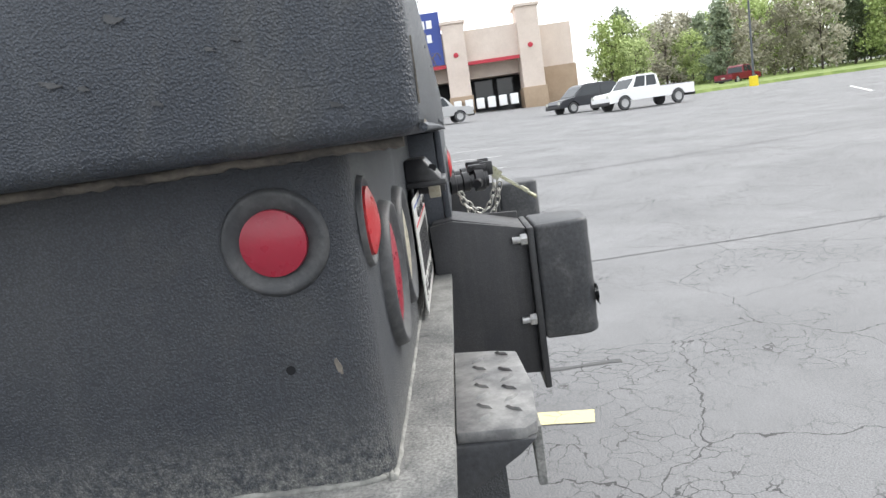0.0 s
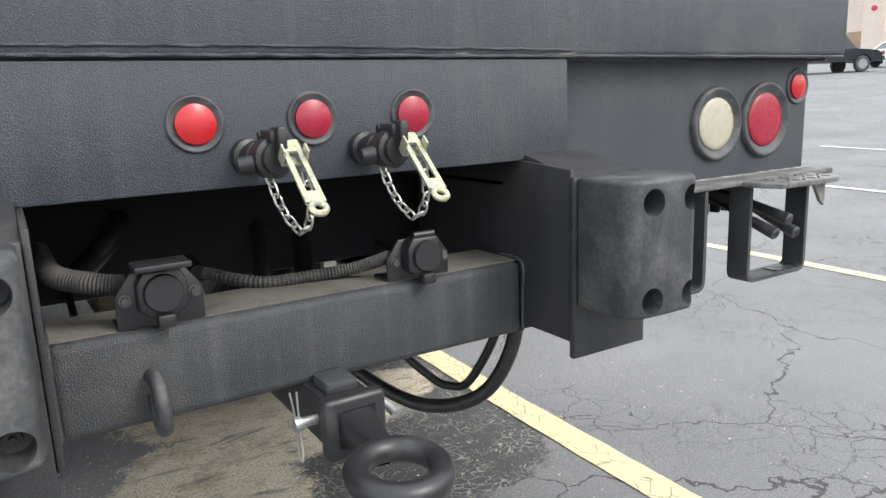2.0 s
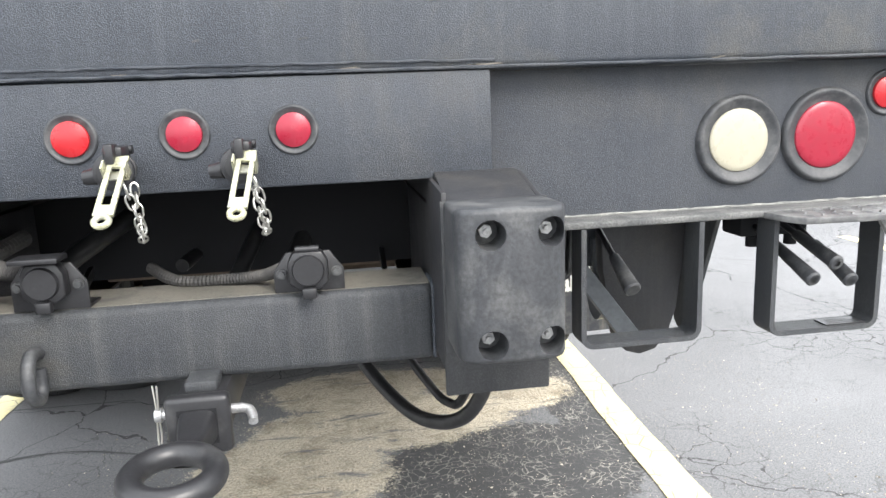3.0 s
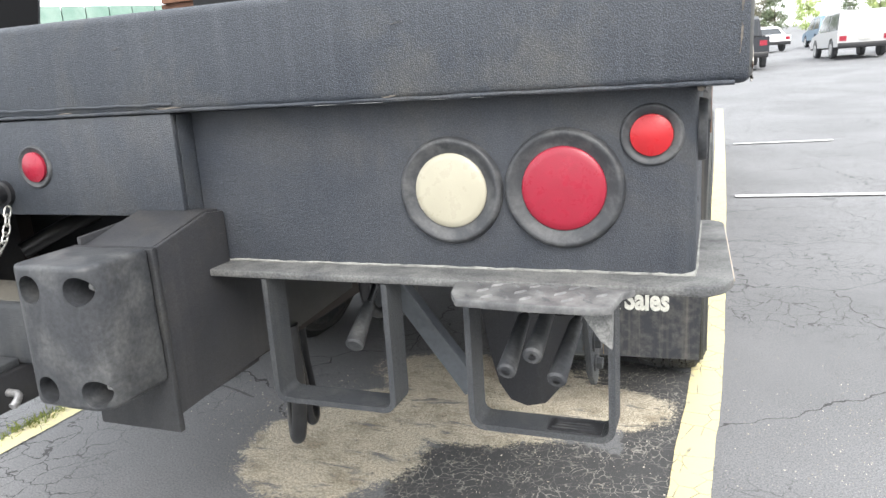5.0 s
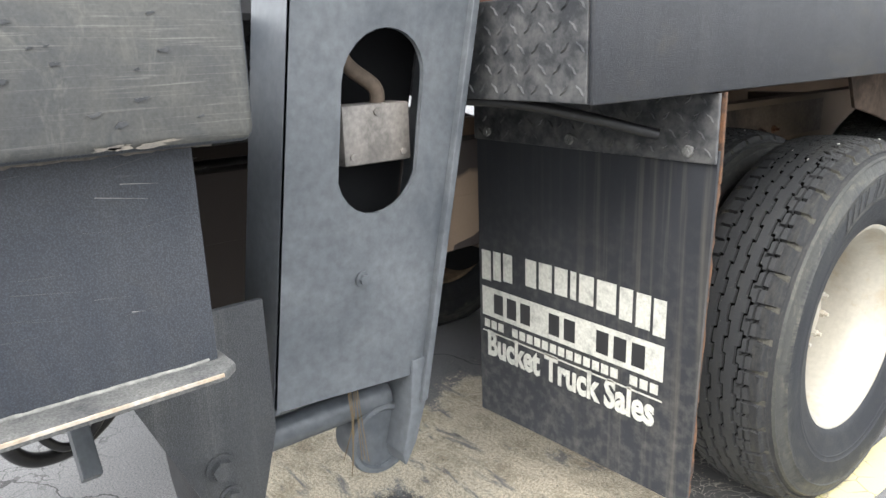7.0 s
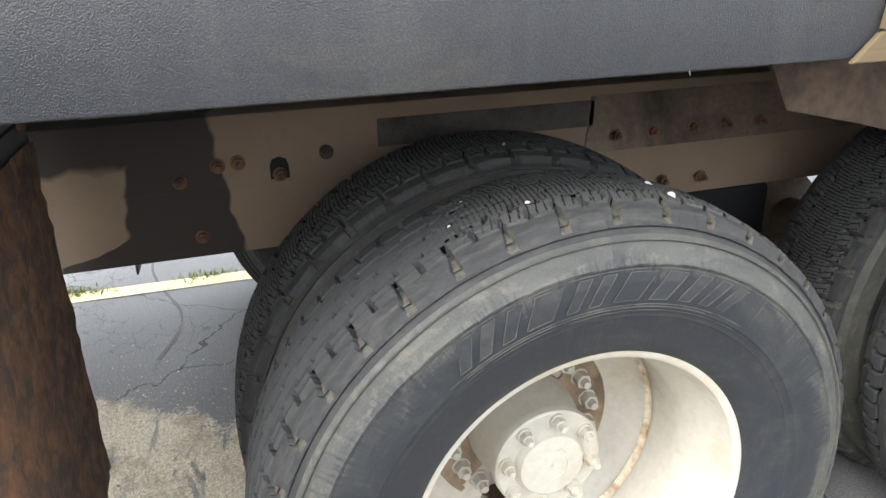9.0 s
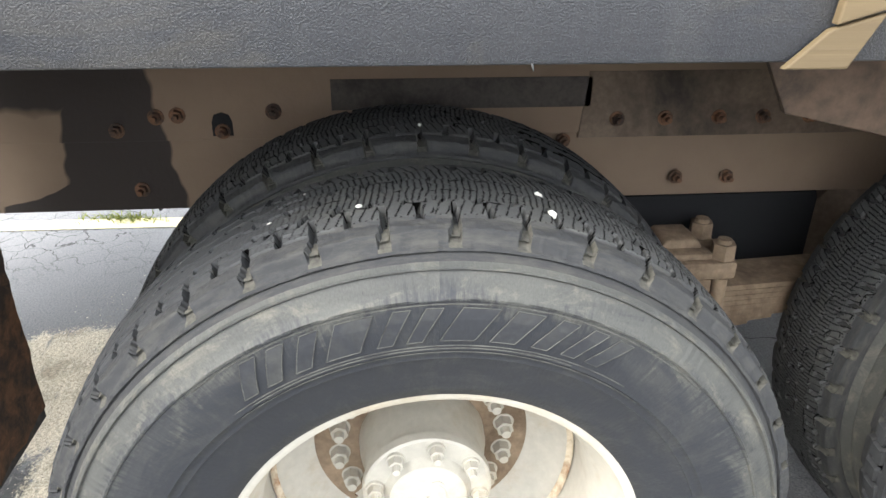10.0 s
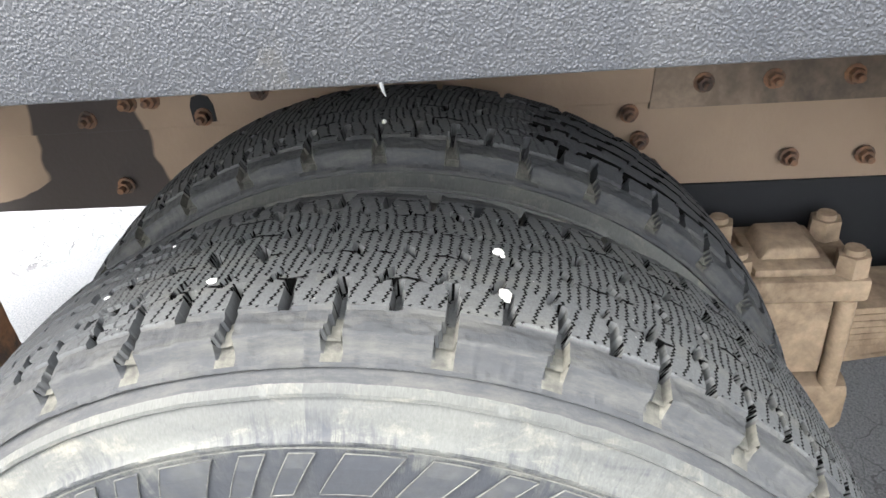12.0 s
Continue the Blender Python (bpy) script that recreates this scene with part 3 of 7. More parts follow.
def blotch(name, cx, cz, w, h, seed, plane, off, parent, material=M_chip, cut=0.3):
    """A flake of lost paint with a ragged outline, 1 mm proud of an x or y plane."""
    rnd = random.Random(seed)
    bm = bmesh.new()
    pts = []
    for i in range(26):
        a = 2 * math.pi * i / 26
        r = 1 + cut * (noise.noise(Vector((math.cos(a) * 1.6, math.sin(a) * 1.6, seed * 3.1))) * 1.5 + rnd.uniform(-0.3, 0.3))
        pts.append((cx + 0.5 * w * r * math.cos(a), cz + 0.5 * h * r * math.sin(a) + 0.38 * h * math.cos(a)))
    axis = 0 if plane == "x" else 1
    if material is M_chip:
        rim = bmesh.new()
        out = [(cx + (p[0] - cx) * 1.07 + 0.0008 * math.sin(7 * i), cz + (p[1] - cz) * 1.10 - 0.0008) for i, p in enumerate(pts)]
        prism(rim, out, axis, off, off + (0.0005 if plane == "x" else -0.0005))
        part("rusty_rim", rim, M_rust, parent)
    prism(bm, pts, axis, off, off + (0.001 if plane == "x" else -0.001))
    return part(name, bm, material, parent, "bare primer where paint flaked off")


blotch("paint_chip", 0.050, 1.279, 0.072, 0.03, 3, "x", 1.299, beam)
blotch("paint_chip", 0.06, 1.2525, 0.05, 0.006, 5, "x", 1.299, beam)
bm = prism(bmesh.new(), [(0.112, 1.3925), (0.118, 1.388), (0.121, 1.382), (0.126, 1.380), (0.131, 1.3735), (0.136, 1.379), (0.146, 1.382), (0.153, 1.387), (0.168, 1.3925)], 0, 1.299, 1.300)
part("paint_chip", bm, M_chip, beam, "bare primer where paint flaked off")
blotch("paint_chip", 0.73, 1.3985, 0.07, 0.006, 12, "y", 0.0, beam)
for cx, w in ((0.3, 0.05), (0.22, 0.02), (0.36, 0.03), (0.1, 0.03)):
    blotch("paint_chip", cx, 1.3995, w, 0.0025, int(cx * 100), "x", 1.299, beam)


def centre_box():
    bm = bmesh.new()
    # face plate with the opening for the hitch tube below it
    prism(bm, [(-0.463, SILL), (-0.463, 1.09), (-0.358, 1.083), (0.358, 1.083), (0.463, 1.09), (0.463, SILL)], 1, 0.0, 0.012, 0.003)
    for s in (-1, 1):
        a, b = sorted((s * 0.451, s * 0.463))
        box(a, b, 0.013, 0.3, 1.02, SILL - 0.002, 0.002, bm)
    return part("centre_plate", bm, M_centre, truck, "black textured plate with three marker lamps", 35)


centre = centre_box()


PANEL_Y = {1: PY, -1: 0.058}


def lamp_panel(s):
    """One bent sheet: the lamp face, a soft corner and the side."""
    y, r, x1, th = PANEL_Y[s], 0.026, 1.24, 0.010
    def outline(k, rr):
        pts = [(0.466, y + k)]
        for i in range(9):
            a = radians(90 * i / 8)
            pts.append((x1 - r + rr * math.sin(a), y + r - rr * math.cos(a)))
        return pts + [(x1 - k, 0.40)]
    out, inn = outline(0.0, r), outline(th, r - th)
    bm = bmesh.new()
    z0, z1 = LOW - 0.004, SILL - 0.002
    q = [[bm.verts.new((*p, z)) for p in line] for z in (z0, z1) for line in (out, inn)]
    for i in range(len(out) - 1):
        bm.faces.new((q[0][i], q[0][i + 1], q[2][i + 1], q[2][i]))
        bm.faces.new((q[1][i], q[1][i + 1], q[3][i + 1], q[3][i]))
        for k in (0, 2):
            bm.faces.new((q[k][i], q[k][i + 1], q[k + 1][i + 1], q[k + 1][i]))
    for i in (0, -1):
        bm.faces.new((q[0][i], q[1][i], q[3][i], q[2][i]))
    bmesh.ops.recalc_face_normals(bm, faces=bm.faces)
    if s < 0:
        mirror(bm)
    return part("lamp_panel", bm, M_cleanpanel if s > 0 else M_panel, truck, "dusty black lamp panel", 35)


panels = {s: lamp_panel(s) for s in (-1, 1)}


def flange(s):
    pts = [(0.47, -0.014), (0.935, -0.013), (1.258, -0.010), (1.276, 0.008), (1.288, 0.042), (1.278, 0.395), (1.262, 0.412), (1.2, 0.412), (1.2, 0.11), (0.47, 0.11)]
    bm = prism(bmesh.new(), pts, 2, LOW - 0.012, LOW, 0.003)
    if s < 0:
        for v in bm.verts:
            v.co.y = max(v.co.y, 0.014)
        mirror(bm)
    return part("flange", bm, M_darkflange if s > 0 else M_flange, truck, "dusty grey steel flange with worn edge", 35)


flanges = {s: flange(s) for s in (-1, 1)}
for s in (-1, 1):
    y = PANEL_Y[s]
    seam = [(s * x, yy, LOW + 0.0008) for x, yy in ((0.475, y), (0.85, y), (1.205, y), (1.228, y + 0.006), (1.24, y + 0.026), (1.24, 0.2), (1.24, 0.39))]
    weld_bead(seam, 0.0026, "pale_seam", flanges[s], M_caulk, "pale dust in the seam of flange and panel")
bm = bmesh.new()
prism(bm, [(1.286, 0.05), (1.289, 0.05), (1.2793, 0.392), (1.2763, 0.392)], 2, LOW - 0.0065, LOW - 0.002, 0.0008)
part("worn_edge", bm, M_edge, flanges[1], "edge worn to pale primer")


def tread_bars(bm, x0, x1, y0, y1, z, pitch=0.021, plane="z"):
    """Raised diamond-plate bars over a rectangle."""
    n, j = 0, 0
    v = y0 + pitch / 2
    while v < y1:
        u = x0 + pitch / 2 + (pitch / 2 if j % 2 else 0)
        i = 0
        while u < x1 - 0.004:
            a = radians(45 if (i + j) % 2 else -45)
            du, dv = 0.405 * pitch * math.cos(a), 0.405 * pitch * math.sin(a)
            nu, nv = -0.115 * pitch * math.sin(a), 0.115 * pitch * math.cos(a)
            q = [(u - du, v - dv), (u + nu, v + nv), (u + du, v + dv), (u - nu, v - nv)]
            if plane == "z":
                lo = [bm.verts.new((*p, z)) for p in q]
                top = [bm.verts.new((u + (p[0] - u) * 0.6, v + (p[1] - v) * 0.6, z + 0.105 * pitch)) for p in q]
            else:
                lo = [bm.verts.new((p[0], z, p[1])) for p in q]
                top = [bm.verts.new((u + (p[0] - u) * 0.6, z - 0.105 * pitch, v + (p[1] - v) * 0.6)) for p in q]
            bm.faces.new(top)
            for k in range(4):
                bm.faces.new((lo[k], lo[(k + 1) % 4], top[(k + 1) % 4], top[k]))
            u += pitch
            i += 1
        v += pitch
        j += 1
    return bm


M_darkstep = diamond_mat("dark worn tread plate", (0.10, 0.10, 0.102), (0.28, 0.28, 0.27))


def step_plate(s):
    if s > 0:
        pts = [(0.925, -0.012), (1.17, -0.012), (1.156, -0.03), (1.149, -0.088), (1.13, -0.096), (1.05, -0.097), (0.95, -0.089), (0.935, -0.06)]
    else:
        pts = [(0.945, 0.013), (1.165, 0.013), (1.171, -0.045), (1.160, -0.056), (1.07, -0.062), (0.968, -0.056), (0.956, -0.03)]
    bm = prism(bmesh.new(), pts, 2, LOW - 0.014, LOW - 0.003, 0.002)
    tread_bars(bm, 0.96 if s < 0 else 0.95, 1.155 if s < 0 else 1.145, -0.088 if s > 0 else -0.052, -0.014 if s > 0 else 0.010, LOW - 0.003, 0.026)
    if s < 0:
        mirror(bm)
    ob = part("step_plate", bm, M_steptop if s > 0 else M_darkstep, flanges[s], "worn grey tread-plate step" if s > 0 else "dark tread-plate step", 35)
    if s < 0:
        lip = prism(bmesh.new(), [(-0.055, LOW - 0.013), (0.020, LOW - 0.013), (0.022, LOW - 0.058), (-0.002, LOW - 0.050), (-0.040, LOW - 0.026)], 0, -1.172, -1.160, 0.003)
        part("bent_lip", lip, M_rubber, ob, "bent-down end of the step", 35)
    b2 = prism(bmesh.new(), [(1.10, LOW - 0.014), (1.148, LOW - 0.014), (1.146, LOW - 0.07), (1.132, LOW - 0.06), (1.115, LOW - 0.035)], 1, -0.06, -0.052, 0.001)
    if s < 0:
        mirror(b2)
    part("gusset", b2, M_flange, flanges[s])
    return ob


for s in (-1, 1):
    step_plate(s)


def stirrup(x0, x1, y, z0, s, width=0.05):
    """A bent flat-bar step hanging under the flange."""
    th, r = 0.009, 0.022
    out = [(x0, LOW - 0.012)]
    for a in range(0, 91, 18):
        out.append((x0 + r - r * math.cos(radians(a)), z0 + r - r * math.sin(radians(a))))
    for a in range(0, 91, 18):
        out.append((x1 - r + r * math.sin(radians(a)), z0 + r - r * math.cos(radians(a))))
    out.append((x1, LOW - 0.012))
    inn = [(x0 + th, LOW - 0.012)]
    q = r - th
    for a in range(0, 91, 18):
        inn.append((x0 + r - q * math.cos(radians(a)), z0 + r - q * math.sin(radians(a))))
    for a in range(0, 91, 18):
        inn.append((x1 - r + q * math.sin(radians(a)), z0 + r - q * math.cos(radians(a))))
    inn.append((x1 - th, LOW - 0.012))
    bm = bmesh.new()
    n = len(out)
    vs = [[bm.verts.new((p[0], yy, p[1])) for p in line] for yy in (y - width / 2, y + width / 2) for line in (out, inn)]
    of, inf, ob_, ib = vs
    for i in range(n - 1):
        bm.faces.new((of[i], of[i + 1], inf[i + 1], inf[i]))
        bm.faces.new((ob_[i + 1], ob_[i], ib[i], ib[i + 1]))
        bm.faces.new((of[i + 1], of[i], ob_[i], ob_[i + 1]))
        bm.faces.new((inf[i], inf[i + 1], ib[i + 1], ib[i]))
    bmesh.ops.recalc_face_normals(bm, faces=bm.faces)
    if s < 0:
        mirror(bm)
    return part("stirrup_step", bm, M_tube, truck, "black flat-bar stirrup step", 30)


stirrup(0.604, 0.818, 0.01, 0.782, 1)
big = stirrup(0.938, 1.145, 0.0, 0.779, 1)
part("data_tag", box(1.05, 1.125, -0.019, 0.014, 0.7882, 0.7902, 0.0005), M_black, big, "small black data tag")
for k in range(3):
    part("printed_line", box(1.056 + 0.004 * k, 1.118 - 0.006 * k, -0.013 + 0.008 * k, -0.010 + 0.008 * k, 0.7902, 0.7906), M_grommet, big)
stirrup(0.932, 1.147, 0.0, 0.775, -1)


def round_lamp(parent, c, axis, r_lens, r_out, lens, kind):
    """Lamp lens in a rubber grommet; axis points out of the panel."""
    c, d = Vector(c), Vector(axis)
    k = r_out - r_lens
    low = 0.42 if r_lens < 0.028 else 1.0
    g = lathe([(low * h, r) for h, r in [(0.0, r_lens - 0.002), (0.0025, r_lens - 0.001), (0.0035, r_lens + 0.10 * k), (0.0075, r_lens + 0.42 * k), (0.0105, r_lens + 0.62 * k), (0.0110, r_lens + 0.74 * k), (0.0095, r_lens + 0.86 * k), (0.004, r_out - 0.0006), (0.0, r_out)]], c, d, 56)
    gr = part("grommet", g, M_grommet, parent, "black rubber grommet", 50)
    dome = (0.07 if low == 1.0 else 0.22) * r_lens
    prof = [(0.001, r_lens - 0.0008), (0.0040, r_lens - 0.0012), (0.0055, r_lens * 0.955)]
    prof += [(0.0055 + dome * (1 - (i / 6) ** 2), r_lens * 0.955 * i / 6) for i in range(5, -1, -1)]
    part("lens", lathe(prof, c, d, 48), lens, gr, kind, 50)
    return gr


BACK = (0, -1, 0)
for x in (-0.158, 0.0, 0.158):
    round_lamp(centre, (x, 0, 1.168), BACK, 0.0268, 0.0375, M_red2 if x < -0.1 else M_red, "red marker lens")
for s in (-1, 1):
    round_lamp(panels[s], (0.906 if s > 0 else -0.902, PANEL_Y[s], 1.116 if s > 0 else 1.122), BACK, 0.055 if s > 0 else 0.050, 0.078 if s > 0 else 0.070, M_cream, "cream reversing lens")
    round_lamp(panels[s], (1.069 if s > 0 else -1.066, PANEL_Y[s], 1.118 if s > 0 else 1.122), BACK, 0.059 if s > 0 else 0.051, 0.083 if s > 0 else 0.070, M_red, "large red tail lens")
    round_lamp(panels[s], (s * 1.184, PANEL_Y[s], 1.187), BACK, 0.0279, 0.0405 if s > 0 else 0.036, M_red2, "small red marker lens")
    round_lamp(panels[s], (s * 1.24, 0.107 if s > 0 else 0.115, 1.187), (s, 0, 0), 0.029 if s > 0 else 0.0245, 0.042 if s > 0 else 0.0385, M_red, "side marker lens")
    # dark disc in place of an open, shaded hole
    part("drain_hole", cyl((s * 1.2395, 0.105 if s > 0 else 0.120, 1.094), (s * 1.2408, 0.105 if s > 0 else 0.120, 1.094), 0.0035, seg=12), M_dark, panels[s])
rnd = random.Random(4)
for i in range(26):
    bm = bmesh.new()
    y, z, l, a = rnd.uniform(0.1, 0.34), rnd.uniform(1.06, 1.235), rnd.uniform(0.01, 0.06), rnd.uniform(-0.25, 0.25)
    prism(bm, [(y, z), (y + l, z + a * l), (y + l, z + a * l + 0.0002), (y, z + 0.0009)], 0, 1.24, 1.2403)
    part("scratch", bm, M_grommet if i % 4 else M_caulk, panels[1])


def rubber_bumper(s):
    """Moulded rubber dock bumper with four counterbored holes, on a steel plate on a box bracket."""
    cx, z0, z1, w = 0.434 if s > 0 else 0.447, 0.862, 1.066, 0.074
    y0, y1 = -0.252 if s > 0 else -0.234, -0.135
    holes = (cx - 0.031, cx + 0.050) if s > 0 else (cx - 0.046, cx + 0.033)
    pts = [(cx - w, y1), (cx - w, y0 + 0.03), (cx - w + 0.006, y0 + 0.012), (cx - w + 0.022, y0 + 0.002), (cx, y0 - 0.002), (cx + w - 0.022, y0 + 0.002), (cx + w - 0.006, y0 + 0.012), (cx + w, y0 + 0.03), (cx + w, y1)]
    bm = prism(bmesh.new(), pts, 2, z0, z1, 0.008, 3)
    bmesh.ops.recalc_face_normals(bm, faces=bm.faces)
    for v in bm.verts:
        f = noise.noise(v.co * 23) * 0.0018
        v.co += Vector((f, f, f))
    br = bmesh.new()
    box(cx - 0.078, cx + 0.078, -0.135, -0.123, 0.775, 1.064, 0.003, br)
    bracket = part("bumper_plate", br if s > 0 else mirror(br), M_box, truck, "black steel bumper plate", 35)
    pad = part("rubber_bumper", bm if s > 0 else mirror(bm), M_rubber, bracket, "scuffed black rubber bumper block", 40)
    cut = bmesh.new()
    for hx in holes:
        for hz in (1.033, 0.888):
            cyl((hx, y0 - 0.03, hz), (hx, y0 + 0.045, hz), 0.0212, 0.0180, 28, cut)
    cutter = bpy.data.objects.new("cutter", bpy.data.meshes.new("cutter"))
    (cut if s > 0 else mirror(cut)).to_mesh(cutter.data)
    scene.collection.objects.link(cutter)
    mod = pad.modifiers.new("holes", "BOOLEAN")
    mod.object, mod.operation, mod.solver = cutter, "DIFFERENCE", "EXACT"
    pad.location = (0, 0, 0)
    bpy.context.view_layer.update()
    done = bpy.data.meshes.new_from_object(pad.evaluated_get(bpy.context.evaluated_depsgraph_get()))
    pad.modifiers.clear()
    pad.data = done
    bpy.data.objects.remove(cutter)
    for f in done.polygons:
        f.use_smooth = True
    done.set_sharp_from_angle(angle=radians(40))
    for hx in holes:
        for hz in (1.033, 0.888):
            b = hexnut((s * hx, y0 + 0.046, hz), BACK, 0.0095, 0.012)
            cyl((s * hx, y0 + 0.046, hz), (s * hx, y0 + 0.028, hz), 0.004, seg=10, bm=b)
            part("bolt", b, M_bolt if s > 0 else M_black, bracket)
    for hz in (1.043, 0.900) if s < 0 else ():
        b = hexnut((s * 0.5125, -0.123, hz), (0, 1, 0), 0.011, 0.011)
        cyl((s * 0.5125, -0.115, hz), (s * 0.5125, -0.098, hz), 0.006, seg=12, bm=b)
        part("bolt", b, M_bolt, bracket, "zinc nut and bolt end")
    # box bracket between plate and tail
    bx = bmesh.new()
    prism(bx, [(-0.123, 1.062), (-0.123, 0.80), (0.45, 0.83), (0.45, 0.985), (0.04, 0.985), (0.04, 1.085), (0.0, 1.09)], 0, 0.500, 0.508, 0.002)
    prism(bx, [(-0.123, 1.075), (-0.123, 0.80), (0.35, 0.80), (0.35, 1.083), (0.0, 1.083)], 0, 0.360, 0.368, 0.002)
    prism(bx, [(-0.123, 1.062), (-0.123, 1.054), (0.0, 1.078), (0.035, 1.08), (0.035, 1.09), (0.0, 1.093)], 0, 0.368, 0.500, 0.002)
    box(0.365, 0.503, -0.123, 0.09, 0.80, 0.808, 0.002, bx)
    part("bumper_bracket", bx if s > 0 else mirror(bx), M_bracket, truck, "welded black box bracket", 35)
    return pad


for s in (-1, 1):
    rubber_bumper(s)
# the torn lower corner of one bumper: one ragged flap of rubber
def torn_flap():
    bm = bmesh.new()
    n, m = 26, 6
    vs = []
    for j in range(m + 1):
        for i in range(n + 1):
            x, z = -0.515 + 0.105 * i / n, 0.945 - 0.035 * j / m
            p = Vector((x, 0, z))
            lift_ = 0.007 * abs(noise.noise(p * 130)) + 0.006 * max(0, noise.noise(p * 60)) * j / m
            z += 0.006 * noise.noise(p * 180 + Vector((3, 0, 0)))
            vs.append(bm.verts.new((x, -0.2335 - lift_, z)))
    for j in range(m):
        for i in range(n):
            if noise.noise(Vector((i * 0.55, 4, j * 0.8))) > 0.18 and 0 < i < n - 1:
                continue
            a = j * (n + 1) + i
            bm.faces.new((vs[a], vs[a + n + 1], vs[a + n + 2], vs[a + 1]))
    bmesh.ops.delete(bm, geom=[v for v in bm.verts if not v.link_faces], context="VERTS")
    part("torn_rubber", bm, M_rubber, bpy.data.objects["rubber_bumper"], "torn shredded rubber")


torn_flap()


# ---- hitch ----
def hitch_tube():
    bm = prism(bmesh.new(), [(0.0, 0.785), (0.14, 0.785), (0.14, 0.912), (0.0, 0.912)], 0, -0.36, 0.36, 0.014, 3)
    return part("hitch_tube", bm, M_tube, truck, "dusty black square hitch tube", 40)


tubebar = hitch_tube()
# dark sheet added for the deep unlit space behind the hitch
part("bulkhead", box(-0.44, 0.44, 0.452, 0.46, 0.86, SILL - 0.004), M_dark, truck, "dark sheet in place of the unlit space behind the hitch")
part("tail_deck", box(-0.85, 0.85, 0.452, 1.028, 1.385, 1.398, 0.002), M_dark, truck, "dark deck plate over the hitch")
bm = bmesh.new()
prism(bm, [(-0.355, 0.016), (0.355, 0.012), (0.355, 0.13), (-0.355, 0.13)], 2, 0.912, 0.9132)
part("sand_film", bm, M_top, tubebar, "layer of settled sandy dust")
for s in (-1, 1):
    weld_bead([(s * 0.358, -0.001, 0.79), (s * 0.3585, -0.001, 0.85), (s * 0.358, -0.001, 0.91), (s * 0.357, 0.06, 0.915)], 0.003, "weld_seam", tubebar)


def receiver():
    bm = box(-0.043, 0.031, -0.075, 0.3, 0.715, 0.787, 0.006)
    ob = part("receiver", bm, M_black, truck, "black square hitch receiver", 40)
    col = bmesh.new()
    prism(col, [(-0.052, 0.706), (0.040, 0.706), (0.040, 0.796), (-0.052, 0.796)], 1, -0.1, -0.074, 0.008, 3)
    part("collar", col, M_black, ob, "", 40)
    # dark sheet on the collar paints the shaded opening
    part("mouth", box(-0.034, 0.022, -0.1015, -0.099, 0.724, 0.778), M_dark, ob)
    lug = box(-0.03, 0.018, -0.055, 0.0, 0.785, 0.803, 0.004)
    part("weld_lug", lug, M_tube, ob, "", 40)
    pin = cyl((-0.075, -0.045, 0.752), (0.050, -0.045, 0.752), 0.0075, seg=14)
    cyl((-0.078, -0.045, 0.752), (-0.068, -0.045, 0.752), 0.011, seg=14, bm=pin)
    tube(smooth_path([(0.050, -0.045, 0.752), (0.060, -0.048, 0.750), (0.066, -0.058, 0.744), (0.068, -0.070, 0.738)], 5), 0.0075, 10, bm=pin)
    part("hitch_pin", pin, M_bolt, ob, "bent steel hitch pin", 40)
    cl = tube(smooth_path([(-0.071, -0.047, 0.80), (-0.0715, -0.05, 0.76), (-0.0705, -0.052, 0.725), (-0.073, -0.056, 0.70), (-0.076, -0.052, 0.712), (-0.0755, -0.046, 0.76), (-0.079, -0.04, 0.798)], 6), 0.0016, 6)
    part("cotter_clip", cl, M_chain, ob, "spring clip", 60)
    return ob


receiver()


def lunette():
    c = Vector((-0.014, -0.235, 0.747))
    ax = Vector((0.03, -0.09, 1)).normalized()
    u = ax.cross(Vector((1, 0, 0))).normalized()
    v = ax.cross(u)
    pts = [c + 0.0525 * (math.cos(a) * u + math.sin(a) * v) for a in (2 * math.pi * i / 48 for i in range(48))]
    ring = tube(pts, 0.0168, 18, True)
    ob = part("lunette_ring", ring, M_black, truck, "black forged towing ring", 60)
    sh = bmesh.new()
    rows = [(-0.06, 0.028, 0.027, 0.752), (-0.105, 0.027, 0.026, 0.751), (-0.14, 0.022, 0.019, 0.749), (-0.165, 0.017, 0.016, 0.748), (-0.19, 0.024, 0.014, 0.748)]
    last = None
    for y, w, h, z in rows:
        r = [sh.verts.new((-0.006 + w * math.copysign(abs(math.cos(a)) ** 0.5, math.cos(a)), y, z + h * math.copysign(abs(math.sin(a)) ** 0.5, math.sin(a)))) for a in (2 * math.pi * i / 20 for i in range(20))]
        if last:
            for i in range(20):
                sh.faces.new((last[i], last[(i + 1) % 20], r[(i + 1) % 20], r[i]))
        last = r
    bmesh.ops.recalc_face_normals(sh, faces=sh.faces)
    part("shank", sh, M_black, ob, "", 50)


lunette()


def chain_link(c, turn, l=0.022, w=0.012, r=0.0017):
    pts = []
    for i in range(14):
        a = 2 * math.pi * i / 14
        pts.append(Vector((w / 2 * math.cos(a), 0, l / 2 * math.sin(a) + (0.3 * l if math.sin(a) > 0 else -0.3 * l) * 0.35)))
    return [turn @ p + Vector(c) for p in pts]


